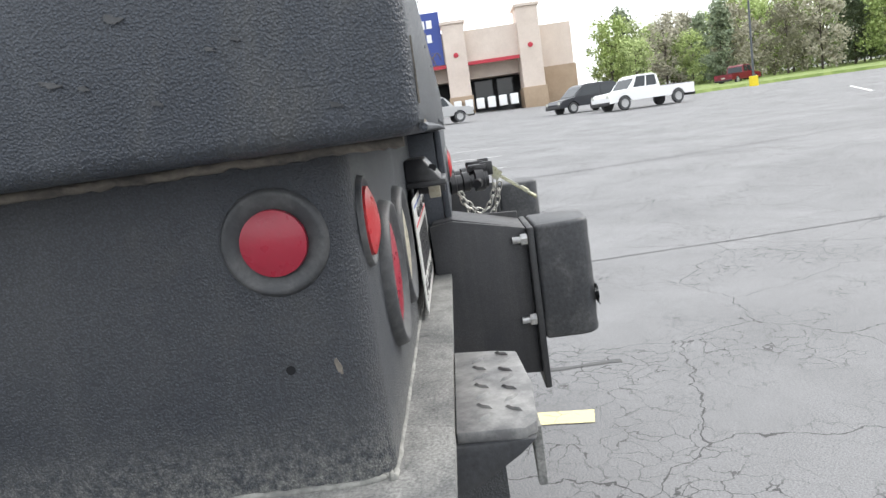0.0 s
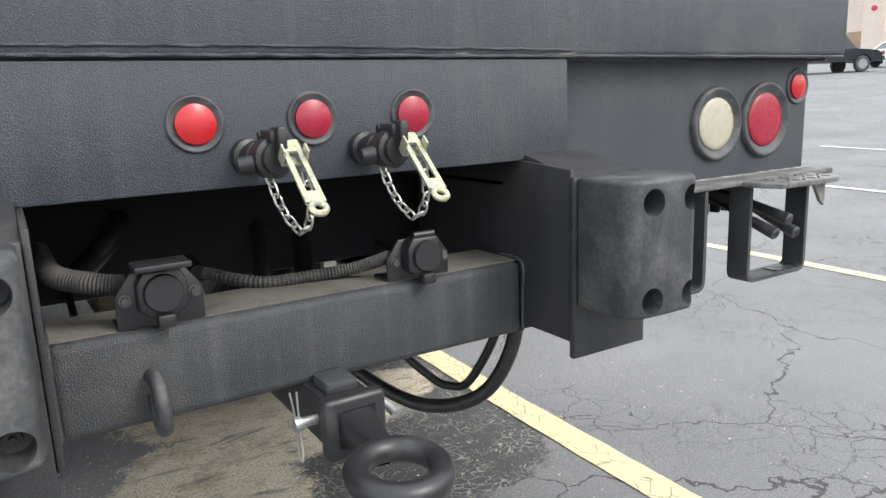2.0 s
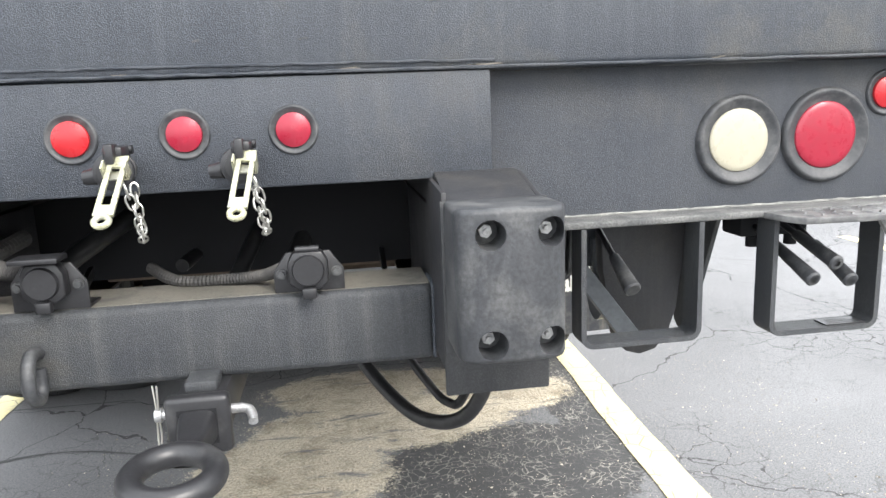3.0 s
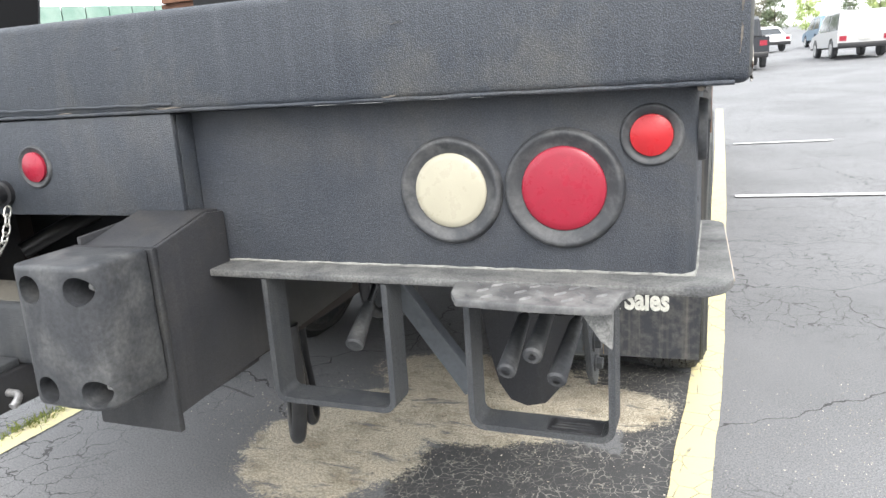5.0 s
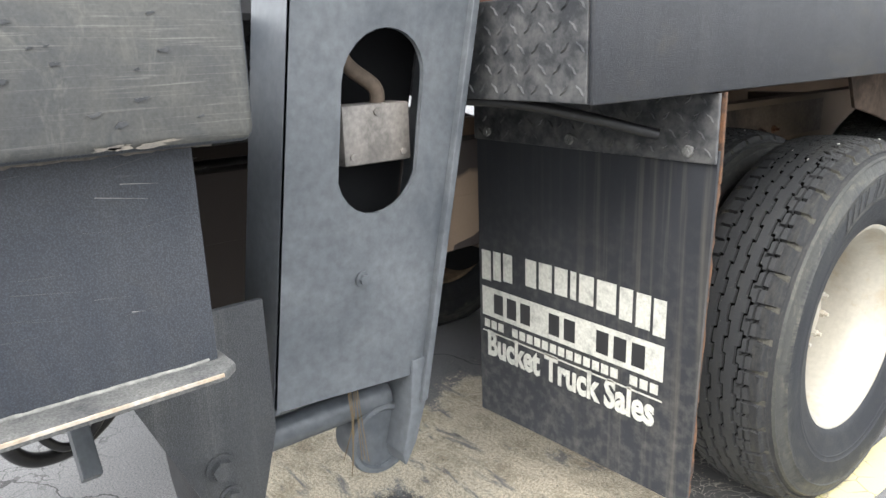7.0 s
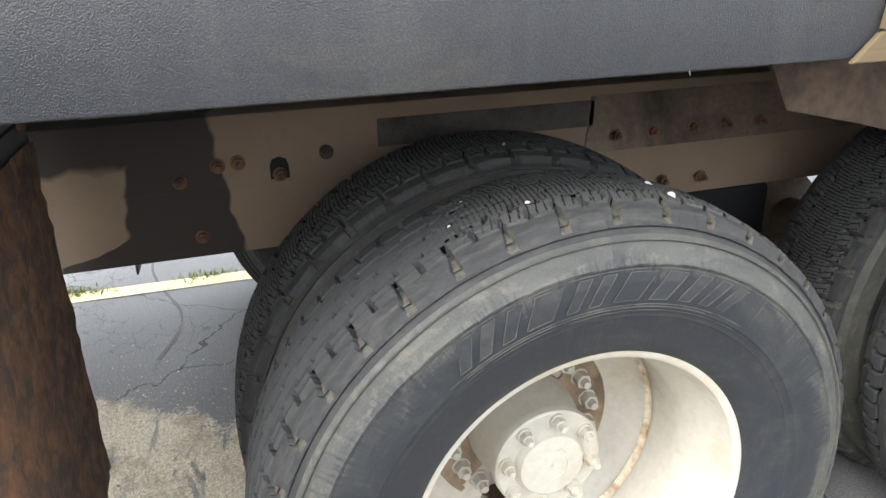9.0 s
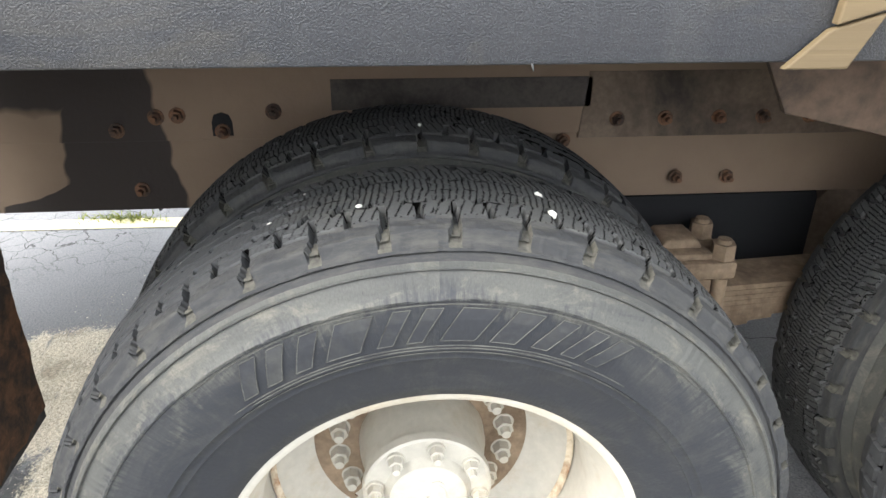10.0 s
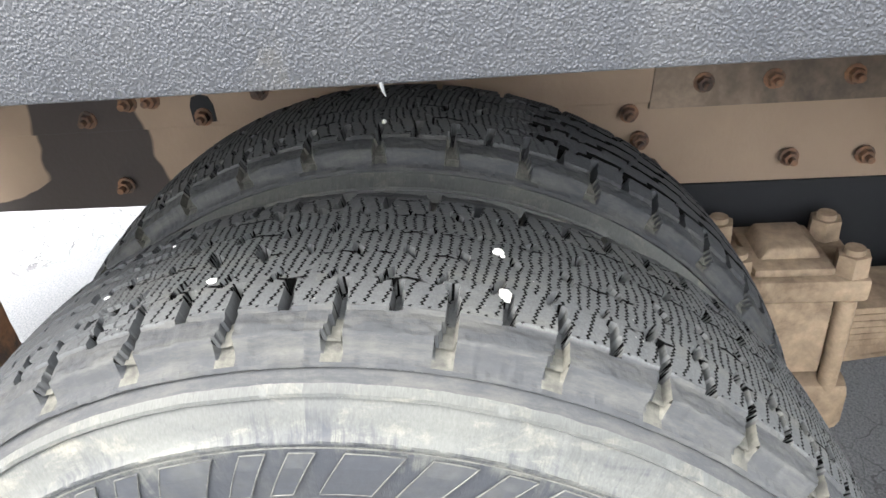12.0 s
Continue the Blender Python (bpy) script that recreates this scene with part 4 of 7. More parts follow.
def chain(pts, parent, l=0.019):
    """Links strung along a hanging line."""
    path = smooth_path(pts, 30)
    bm, acc, k = bmesh.new(), 0.0, 0
    for a, b in zip(path, path[1:]):
        acc += (b - a).length
        if acc > l * 0.86 * k:
            d = (b - a).normalized()
            q = Vector((0, 0, 1)).rotation_difference(d) @ Euler((0, 0, radians(90 * (k % 2) + 20))).to_quaternion()
            tube(chain_link(a, q, l), 0.0017, 6, True, bm)
            k += 1
    return part("chain", bm, M_chain, parent, "fine plated chain", 60)


def gladhand(x, kink):
    """Air-line coupling with a spring-clip dummy cover on a short chain."""
    z = 1.122
    bm = lathe([(0.0, 0.0), (0.0, 0.024), (0.012, 0.024), (0.014, 0.018), (0.028, 0.018), (0.03, 0.0225), (0.044, 0.0225), (0.046, 0.017), (0.056, 0.017), (0.058, 0.026), (0.078, 0.026), (0.08, 0.02), (0.088, 0.02), (0.09, 0.0)], (x, -0.001, z), (0.16, -1, 0.02), 18)
    ob = part("air_coupling", bm, M_black, truck, "black air-line coupling", 45)
    side = box(x + 0.004, x + 0.03, -0.09, -0.045, z + 0.018, z + 0.036, 0.004)
    cyl((x - 0.012, -0.065, z - 0.004), (x - 0.03, -0.062, z - 0.006), 0.012, 0.010, 14, side)
    box(x + 0.01, x + 0.022, -0.103, -0.075, z + 0.008, z + 0.04, 0.003, side)
    cyl((x + 0.002, -0.05, z + 0.028), (x + 0.034, -0.05, z + 0.03), 0.006, seg=10, bm=side)
    part("latch_body", side, M_black, ob, "", 40)
    strap = bmesh.new()
    top, end = Vector((x + 0.026, -0.088, z + 0.022)), Vector((x + 0.016 + kink, -0.196, z - 0.058))
    d = (end - top).normalized()
    sd = Vector((1, 0, 0)) - d * d.x
    sd.normalize()
    nrm = d.cross(sd)
    L = (end - top).length
    def bar(a0, a1, b0, b1):
        vs = [strap.verts.new(top + d * a + sd * b + nrm * h) for h in (-0.0018, 0.0018) for a, b in ((a0, b0), (a1, b0), (a1, b1), (a0, b1))]
        for f in ((3, 2, 1, 0), (4, 5, 6, 7), (0, 1, 5, 4), (1, 2, 6, 5), (2, 3, 7, 6), (3, 0, 4, 7)):
            strap.faces.new([vs[i] for i in f])
    bar(0, L * 0.70, -0.0125, -0.0058)
    bar(0, L * 0.70, 0.0058, 0.0125)
    bar(0, 0.022, -0.0058, 0.0058)
    bar(L * 0.70, L * 0.84, -0.0125, 0.0125)
    tip = top + d * L * 0.91
    pts = [tip + 0.0088 * (math.cos(a) * sd + math.sin(a) * d) for a in (2 * math.pi * i / 18 for i in range(18))]
    tube(pts, 0.0042, 8, True, strap)
    bmesh.ops.recalc_face_normals(strap, faces=strap.faces)
    st = part("cover_strap", strap, M_zinc, ob, "zinc plated cover strap", 40)
    saddle = bmesh.new()
    for a0, a1, b0, b1, c0, c1 in ((0.02, 0.036, -0.016, 0.016, -0.010, -0.0075), (0.02, 0.036, -0.016, -0.0135, -0.0075, 0.012), (0.02, 0.036, 0.0135, 0.016, -0.0075, 0.012)):
        vs = [saddle.verts.new(top + d * a + sd * b + nrm * c) for c in (c0, c1) for a, b in ((a0, b0), (a1, b0), (a1, b1), (a0, b1))]
        for f in ((3, 2, 1, 0), (4, 5, 6, 7), (0, 1, 5, 4), (1, 2, 6, 5), (2, 3, 7, 6), (3, 0, 4, 7)):
            saddle.faces.new([vs[i] for i in f])
    part("saddle", saddle, M_zinc, st)
    chain([(x + 0.022, -0.02, z - 0.03), (x + 0.03, -0.04, z - 0.07), (x + 0.04, -0.075, z - 0.095), (x + 0.045, -0.10, z - 0.07), (x + 0.036, -0.115, z - 0.02)], ob)


gladhand(-0.096, 0.006)
gladhand(0.072, 0.0)


def socket(x, flip, z):
    """Trailer socket with a hinged cover on an angle bracket, and its conduit."""
    y = 0.012
    bm = prism(bmesh.new(), [(x - 0.055, 0.913), (x + 0.055, 0.913), (x + 0.055, z - 0.008), (x + 0.034, z + 0.022), (x - 0.034, z + 0.022), (x - 0.055, z - 0.008)], 1, y, y + 0.006, 0.002)
    box(x - 0.055, x + 0.055, y + 0.006, y + 0.05, 0.9135, 0.918, 0.001, bm)
    ob = part("socket_bracket", bm, M_black, truck, "black trailer socket bracket", 40)
    body = prism(bmesh.new(), [(x - 0.031, z - 0.024), (x - 0.017, z - 0.034), (x + 0.017, z - 0.034), (x + 0.031, z - 0.024), (x + 0.031, z + 0.01), (x + 0.022, z + 0.026), (x - 0.022, z + 0.026), (x - 0.031, z + 0.01)], 1, y - 0.026, y - 0.001, 0.004)
    cyl((x, y - 0.027, z - 0.003), (x, y - 0.033, z - 0.003), 0.025, 0.023, 26, body)
    cyl((x - 0.018, y - 0.018, z + 0.029), (x + 0.018, y - 0.018, z + 0.029), 0.0055, seg=12, bm=body)
    box(x - 0.011, x + 0.011, y - 0.036, y - 0.02, z - 0.047, z - 0.03, 0.003, body)
    if flip:
        box(x - 0.034, x + 0.034, y - 0.05, y - 0.004, z + 0.03, z + 0.038, 0.002, body)
    part("socket_cover", body, M_black, ob, "hinged black socket cover", 40)
    for dx in (-0.043, 0.043):
        b = cyl((x + dx, y - 0.0005, z - 0.012), (x + dx, y - 0.004, z - 0.012), 0.0085, seg=14)
        hexnut((x + dx, y - 0.004, z - 0.012), BACK, 0.006, 0.005, b)
        part("bolt", b, M_rubber, ob)
    return ob


def conduit(pts, r, parent, name="conduit", material=M_cork):
    """Ribbed split-loom tubing."""
    path = smooth_path(pts, 26)
    return part(name, tube(path, lambda t: r * (1 + 0.2 * (int(t * len(path)) % 2)), 12), material, parent, "ribbed plastic conduit", 25)


s1, s2 = socket(-0.222, True, 0.964), socket(0.164, False, 0.956)
conduit([(0.122, 0.03, 0.950), (0.085, 0.075, 0.930), (0.02, 0.10, 0.922), (-0.06, 0.12, 0.921), (-0.12, 0.2, 0.93)], 0.0088, s2)
conduit([(-0.262, 0.032, 0.968), (-0.305, 0.045, 0.976), (-0.338, 0.09, 0.984), (-0.345, 0.25, 0.99)], 0.0125, s1)


def shackle():
    bm = tube(smooth_path([(-0.246, -0.002, 0.852), (-0.246, -0.032, 0.856), (-0.245, -0.05, 0.835), (-0.244, -0.052, 0.805), (-0.243, -0.032, 0.788), (-0.244, -0.014, 0.80), (-0.245, -0.010, 0.83)], 7), 0.010, 12)
    return part("safety_loop", bm, M_rubber, truck, "worn black safety chain loop", 60)


shackle()
for pts, r in (([(0.50, 0.20, 0.83), (0.495, 0.21, 0.68), (0.45, 0.26, 0.56), (0.375, 0.36, 0.514), (0.30, 0.47, 0.545), (0.22, 0.58, 0.64), (0.16, 0.66, 0.78)], 0.016), ([(0.485, 0.22, 0.83), (0.482, 0.25, 0.70), (0.45, 0.31, 0.575), (0.43, 0.36, 0.548), (0.40, 0.41, 0.565), (0.33, 0.5, 0.66), (0.28, 0.57, 0.78)], 0.010), ([(0.655, 0.24, 0.985), (0.648, 0.24, 0.90), (0.655, 0.26, 0.845), (0.68, 0.28, 0.86), (0.69, 0.29, 0.97)], 0.011)):
    part("hydraulic_hose", tube(smooth_path(pts, 10), r, 12), M_hose, truck, "looped black hydraulic hose", 60)


# ---- number plate and its lamp ----
def number_plate():
    x0, x1, z0, z1, y = -0.798, -0.470, 1.006, 1.160, PANEL_Y[-1] - 0.012
    r = 0.012
    pts = [(cx + r * math.cos(radians(a)), cz + r * math.sin(radians(a))) for cx, cz, a0 in ((x1 - r, z1 - r, 0), (x0 + r, z1 - r, 90), (x0 + r, z0 + r, 180), (x1 - r, z0 + r, 270)) for a in range(a0, a0 + 91, 18)]
    bm = prism(bmesh.new(), pts, 1, y - 0.0015, y)
    white = worn("number plate white", (0.50, 0.50, 0.48), (0.38, 0.38, 0.355), 12, 0.5, (0.55, 0.8), 160, 0, 0.1, 0.1)
    ob = part("number_plate", bm, white, truck, "white number plate with red line", 40)
    f = y - 0.0016
    part("blue_line", box(x0 + 0.016, x1 - 0.012, f - 0.0004, f, z1 - 0.011, z1 - 0.0085), M_blue, ob)
    part("red_line", box(x0 + 0.018, x1 - 0.012, f - 0.0004, f, z1 - 0.0375, z1 - 0.0345), M_redink, ob)
    for i in range(7):
        cx = x0 + 0.058 + i * 0.0348
        part("number_bar", box(cx - 0.0095, cx + 0.0095, f - 0.001, f, z0 + 0.046, z0 + 0.106, 0.0003), M_bar, ob)
    turn = Matrix.Rotation(radians(90), 4, "X")
    words("plate_lettering", "Property Carrying", 0.0185, Matrix.Translation((-0.618, f, z1 - 0.031)) @ turn, M_bar, ob, 0.0003, "", 0.0006)
    words("plate_lettering", "South Carolina", 0.031, Matrix.Translation((-0.627, f, z0 + 0.014)) @ turn, M_bar, ob, 0.0003, "", 0.0009, 0.86)
    for x in (-0.718, -0.5335):
        part("plate_dot", cyl((x, f, z0 + 0.022), (x, f - 0.0004, z0 + 0.022), 0.0035, seg=12), M_bar, ob)
    st = part("month_sticker", box(-0.529, -0.486, f - 0.0004, f, z0 + 0.011, z0 + 0.040), M_letter, ob)
    words("sticker_lettering", "JAN", 0.0185, Matrix.Translation((-0.5085, f - 0.0004, z0 + 0.0235)) @ turn, M_bar, ob, 0.0003)
    words("sticker_lettering", "20", 0.0095, Matrix.Translation((-0.498, f - 0.0004, z0 + 0.0125)) @ turn, M_bar, ob, 0.0003)
    part("printed_line", box(-0.526, -0.508, f - 0.0006, f - 0.0004, z0 + 0.014, z0 + 0.016), M_bar, ob)
    for k, line in enumerate(("Here", "Month Sticker", "Place")):
        words("sticker_lettering", line, 0.0062, Matrix.Translation((-0.752, f, z0 + 0.0175 + 0.0068 * k)) @ turn, M_bar, ob, 0.0002)
    fr = bmesh.new()
    for a, b, c, d in ((-0.771, -0.733, 0.0135, 0.014), (-0.771, -0.733, 0.0385, 0.039), (-0.771, -0.7705, 0.0135, 0.039), (-0.7335, -0.733, 0.0135, 0.039)):
        box(a, b, f - 0.0003, f, z0 + c, z0 + d, 0, fr)
    part("sticker_frame", fr, M_bar, ob)
    for x in (-0.722, -0.530):
        b = cyl((x, f, z1 - 0.022), (x, f - 0.003, z1 - 0.022), 0.0075, 0.006, 16)
        box(x - 0.005, x + 0.005, f - 0.0034, f - 0.003, z1 - 0.0226, z1 - 0.0214, 0, b)
        part("screw", b, M_black, ob, "", 40)
    # lamp over the plate
    lx, lz, PY = -0.616, 1.176, PANEL_Y[-1]
    def frustum(x0, x1, y0, z0, z1, a0, a1, b0, w):
        """A block on the panel that narrows upwards; a and b are its top's ends and front."""
        b = bmesh.new()
        lo = [b.verts.new(p) for p in ((x0, PY, z0), (x1, PY, z0), (x1, y0, z0), (x0, y0, z0))]
        hi = [b.verts.new(p) for p in ((a0, PY, z1), (a1, PY, z1), (a1, b0, z1), (a0, b0, z1))]
        b.faces.new(lo)
        b.faces.new(hi)
        for i in range(4):
            b.faces.new((lo[i], lo[(i + 1) % 4], hi[(i + 1) % 4], hi[i]))
        bmesh.ops.recalc_face_normals(b, faces=b.faces)
        bevel(b, list(b.edges), w, 2)
        return b
    hood = frustum(lx - 0.058, lx + 0.058, PY - 0.054, lz, lz + 0.034, lx - 0.050, lx + 0.040, PY - 0.030, 0.004)
    lamp = part("plate_lamp", hood, M_black, truck, "black number plate lamp with broken lens", 40)
    part("hood_lip", frustum(lx - 0.064, lx + 0.066, PY - 0.060, lz - 0.008, lz + 0.001, lx - 0.063, lx + 0.065, PY - 0.059, 0.002), M_black, lamp, "", 40)
    ribs = bmesh.new()
    for i in range(7):
        box(lx + 0.012 + 0.007 * i, lx + 0.016 + 0.007 * i, PY - 0.056, PY - 0.006, lz - 0.024 + 0.0012 * i, lz - 0.0078, 0.001, ribs)
    part("lens_rib", ribs, M_black, lamp, "broken ribbed lens edge", 40)
    part("lamp_lens", prism(bmesh.new(), [(lx - 0.012, lz - 0.008), (lx + 0.016, lz - 0.008), (lx + 0.014, lz - 0.026), (lx + 0.004, lz - 0.032), (lx - 0.006, lz - 0.020)], 1, PY - 0.048, PY - 0.030, 0.002), M_cream, lamp, "cloudy broken lamp lens", 40)
    part("clamp_screw", cyl((lx - 0.045, PY - 0.040, lz + 0.018), (lx - 0.052, PY - 0.042, lz + 0.018), 0.006, seg=14), M_dark, lamp)

number_plate()

# wisps of straw on the beam, and a rust-edged chip by the lamps
for x, n, seed in ((-0.06, 5, 1), (0.02, 3, 2)):
    rnd = random.Random(seed)
    bm = bmesh.new()
    for i in range(n):
        a, h = Vector((x + rnd.uniform(-0.012, 0.012), rnd.uniform(-0.001, 0.02), TOP + 0.002)), rnd.uniform(-1, 1)
        tube(smooth_path([a, a + Vector((0.02 * h, -0.012, 0.014)), a + Vector((0.045 * h, -0.02, -0.012 + 0.02 * rnd.random()))], 5), 0.0007, 4, bm=bm)
    part("straw_wisp", bm, M_block, beam, "wisp of dry straw")
blotch("paint_chip", 0.0855, 1.092, 0.0045, 0.010, 33, "x", -1.2408, panels[-1], M_scuff, 0.3)
for sx in (-1, 1):
    rnd = random.Random(40 + sx)
    for i in range(16):
        y, z, l = rnd.uniform(0.02, 0.40), rnd.uniform(1.27, 1.39), rnd.uniform(0.004, 0.014)
        blotch("paint_nick", y, z, l, l * 0.35, 60 + i, "x", sx * 1.2995 - (0 if sx > 0 else 0.001), beam, M_grommet, 0.5)
rnd = random.Random(52)
for i in range(14):
    blotch("paint_nick", rnd.uniform(-1.2, 1.2), rnd.choice((1.3995, 1.249, 1.30, 1.35)), rnd.uniform(0.006, 0.022), 0.0035, 90 + i, "y", -0.0002, beam, M_grommet, 0.5)

# rusty weld under the beam's ends, and paint worn off the beam's edges
for sx in (-1, 1):
    weld_bead([(sx * 1.243, 0.015, SILL - 0.002), (sx * 1.243, 0.2, SILL - 0.003), (sx * 1.243, 0.42, SILL - 0.002)], 0.0045, "rusty_weld", beam, M_scuff, "rusty weld bead with pale spatter")
rnd = random.Random(71)
for i in range(30):
    kind, l = i % 3, rnd.uniform(0.012, 0.05)
    if kind == 0:
        blotch("edge_wear", rnd.uniform(0.03, 0.42), rnd.choice((1.3925, 1.254)), l, 0.004, 300 + i, "x", 1.2989, beam, M_scuff, 0.6)
    elif kind == 1:
        blotch("edge_wear", rnd.uniform(-1.27, 1.27), rnd.choice((1.3935, 1.2545)), l, 0.003, 300 + i, "y", 0.0, beam, M_scuff, 0.6)
    else:
        blotch("edge_wear", rnd.choice((-1.0, 1.0)) * rnd.uniform(1.283, 1.288), rnd.uniform(1.27, 1.385), 0.003, l * 0.5, 300 + i, "y", 0.0, beam, M_scuff, 0.6)


# ---- chassis, outriggers, bed ----
def rail(s):
    bm = bmesh.new()
    a, b, c = 0.36, 0.438, 0.445
    box(b, c, 0.05, 8.6, 0.77, 1.045, 0.002, bm)
    box(a, b, 0.05, 8.6, 0.77, 0.778, 0.001, bm)
    box(a, b, 0.05, 8.6, 1.037, 1.045, 0.001, bm)
    ob = part("frame_rail", bm if s > 0 else mirror(bm), M_chassis, truck, "mud-coated steel frame rail")
    return ob


rails = {s: rail(s) for s in (-1, 1)}


def rail_bolt(parent, y, z, r=0.0125, x=0.445):
    b = cyl((x, y, z), (x + 0.003, y, z), r * 1.35, seg=14)
    hexnut((x + 0.003, y, z), (1, 0, 0), r, 0.012, b)
    cyl((x + 0.015, y, z), (x + 0.028, y, z), r * 0.5, seg=10, bm=b)
    return part("bolt", b, M_rust, parent)


plates = prism(bmesh.new(), [(2.632, 0.915), (2.645, 1.06), (3.6, 1.06), (3.6, 0.915)], 0, 0.4455, 0.456, 0.001)
splice = part("splice_plate", plates, M_rail, rails[1], "muddy splice plate")
upper = part("subframe_rail", box(0.37, 0.4535, 0.6, 8.4, 0.925, 1.085, 0.003), M_chassis, truck, "muddy bed subframe rail")
for y in (2.716, 2.825, 2.948, 3.05, 3.16):
    rail_bolt(rails[1], y, 0.957, 0.0125, 0.456)
for y, z in ((2.869, 0.819), (2.991, 0.817), (2.60, 0.91), (2.62, 0.86), (2.64, 0.81), (1.66, 0.95), (1.69, 0.82)):
    rail_bolt(rails[1], y, z, 0.012, 0.456 if y > 2.7 else 0.4535)
for y, z in ((1.742, 0.977), (1.785, 0.98), (1.98, 0.985)):
    rail_bolt(rails[1], y, z, 0.0125, 0.4535)
# raised dark outline stands for the slot's shade
slot = prism(bmesh.new(), [(1.852, 0.935), (1.852, 0.965), (1.858, 0.98), (1.873, 0.985), (1.888, 0.98), (1.894, 0.965), (1.894, 0.935)], 0, 0.4536, 0.4552)
part("slot", slot, M_dark, upper)
rail_bolt(rails[1], 1.873, 0.945, 0.012, 0.455)
for y in (0.7, 1.6, 2.9, 4.4, 6.0):
    part("crossmember", box(-0.355, 0.355, y, y + 0.09, 0.80, 1.02, 0.004), M_rail, truck)
# raised plate whose dark colour stands for a shaded recess
part("recess_plate", box(0.4536, 0.456, 2.1, 2.655, 0.985, 1.05, 0.001), worn("shaded recess tone", (0.05, 0.042, 0.036), (0.025, 0.022, 0.02), 6, 0.85), upper)
# exhaust, tanks and axle gear between the rails, in the dark behind the hitch
for pts, r in (([(0.10, 0.35, 0.84), (0.16, 0.6, 0.98), (0.18, 1.2, 1.02)], 0.02), ([(0.0, 0.3, 0.86), (0.06, 0.55, 0.98), (0.08, 1.2, 1.03)], 0.017), ([(-0.3, 0.3, 0.93), (-0.2, 0.5, 1.0), (-0.22, 1.2, 1.0)], 0.02), ([(-0.1, 0.35, 0.9), (-0.05, 0.6, 0.92), (0.2, 0.8, 1.05)], 0.014)):
    part("hydraulic_hose", tube(smooth_path(pts, 10), r, 10), M_hose, truck, "", 60)
for s in (-1, 1):
    part("brace", prism(bmesh.new(), [(0.15, 0.80), (0.22, 0.80), (0.95, 1.02), (0.88, 1.02)], 0, s * 0.3, s * 0.31), M_black, truck)


def outrigger(s):
    """Slanted outrigger leg: box section with a slot in its outer face, pivot lugs and a roller foot."""
    x1, x0 = 1.03, 0.90
    def yy(z, k):
        return k + (z - 0.78) * 0.135
    body = bmesh.new()
    zs0, zs1 = 0.79, 2.05
    # slotted outer face: outline with a stadium hole
    zc, yc, hw, hh = 1.222, 0.722, 0.078, 0.145
    hole = []
    for i in range(24):
        a = 2 * math.pi * i / 24
        z = zc + (hh - hw) * (1 if math.sin(a) >= 0 else -1) + hw * math.sin(a)
        hole.append((yc + (z - 0.78) * 0.135 - 0.001 + hw * math.cos(a), z))
    def far_edge(z):
        return 0.840 + (z - 0.764) * 0.208
    outer = [(yy(zs0, 0.553), zs0), (far_edge(zs0 - 0.02), zs0 - 0.02), (far_edge(zs1), zs1), (yy(zs1, 0.553), zs1)]
    for x, out in ((x1, True), (x1 - 0.010, False)):
        vo = [body.verts.new((x, *p)) for p in outer]
        vh = [body.verts.new((x, *p)) for p in hole]
        eo = [body.edges.new((vo[i], vo[(i + 1) % 4])) for i in range(4)]
        eh = [body.edges.new((vh[i], vh[(i + 1) % 24])) for i in range(24)]
        bmesh.ops.triangle_fill(body, use_beauty=True, edges=eo + eh)
        if out:
            first = vh
        else:
            for i in range(24):
                body.faces.new((first[i], first[(i + 1) % 24], vh[(i + 1) % 24], vh[i]))
    bmesh.ops.recalc_face_normals(body, faces=body.faces)
    ob = part("outrigger_leg", body if s > 0 else mirror(body), M_leg, truck, "grey-black slotted outrigger leg", 35)
    b = prism(bmesh.new(), [(yy(0.78, 0.553), 0.78), (yy(0.78, 0.553) + 0.012, 0.78), (yy(2.05, 0.553) + 0.012, 2.05), (yy(2.05, 0.553), 2.05)], 0, x0, x1 - 0.01, 0.001)
    part("leg_side", b if s > 0 else mirror(b), M_leg, ob)
    b = prism(bmesh.new(), [(far_edge(0.72) - 0.006, 0.72), (far_edge(0.72) + 0.008, 0.72), (far_edge(2.05) + 0.008, 2.05), (far_edge(2.05) - 0.006, 2.05)], 0, x0, x1 + 0.014, 0.002)
    part("leg_side", b if s > 0 else mirror(b), M_leg, ob)
    b = prism(bmesh.new(), [(yy(0.9, 0.565), 0.9), (far_edge(0.9) - 0.01, 0.9), (far_edge(2.05) - 0.01, 2.05), (yy(2.05, 0.565), 2.05)], 0, x0 - 0.01, x0)
    part("leg_back", b if s > 0 else mirror(b), M_dark, ob)
    blt = cyl((x1, 0.726, 0.972), (x1 + 0.004, 0.726, 0.972), 0.014, seg=16)
    hexnut((x1 + 0.004, 0.726, 0.972), (1, 0, 0), 0.009, 0.006, blt)
    part("bolt", blt if s > 0 else mirror(blt), M_leg, ob)
    jb = box(0.93, 0.985, 0.735, 0.868, 1.150, 1.248, 0.004)
    for q in ((0.75, 1.165), (0.85, 1.165), (0.80, 1.235)):
        hexnut((0.985, *q), (1, 0, 0), 0.006, 0.004, jb)
    part("junction_box", jb if s > 0 else mirror(jb), worn("grey junction box", (0.24, 0.22, 0.2), (0.14, 0.13, 0.12), 12, 0.6), ob, "small grey junction box inside the slot", 40)
    hs = tube(smooth_path([(0.95, 0.74, 1.36), (0.955, 0.77, 1.31), (0.96, 0.815, 1.275), (0.96, 0.82, 1.246)], 6), 0.013, 12)
    part("cable_elbow", hs if s > 0 else mirror(hs), M_rail, ob, "", 60)
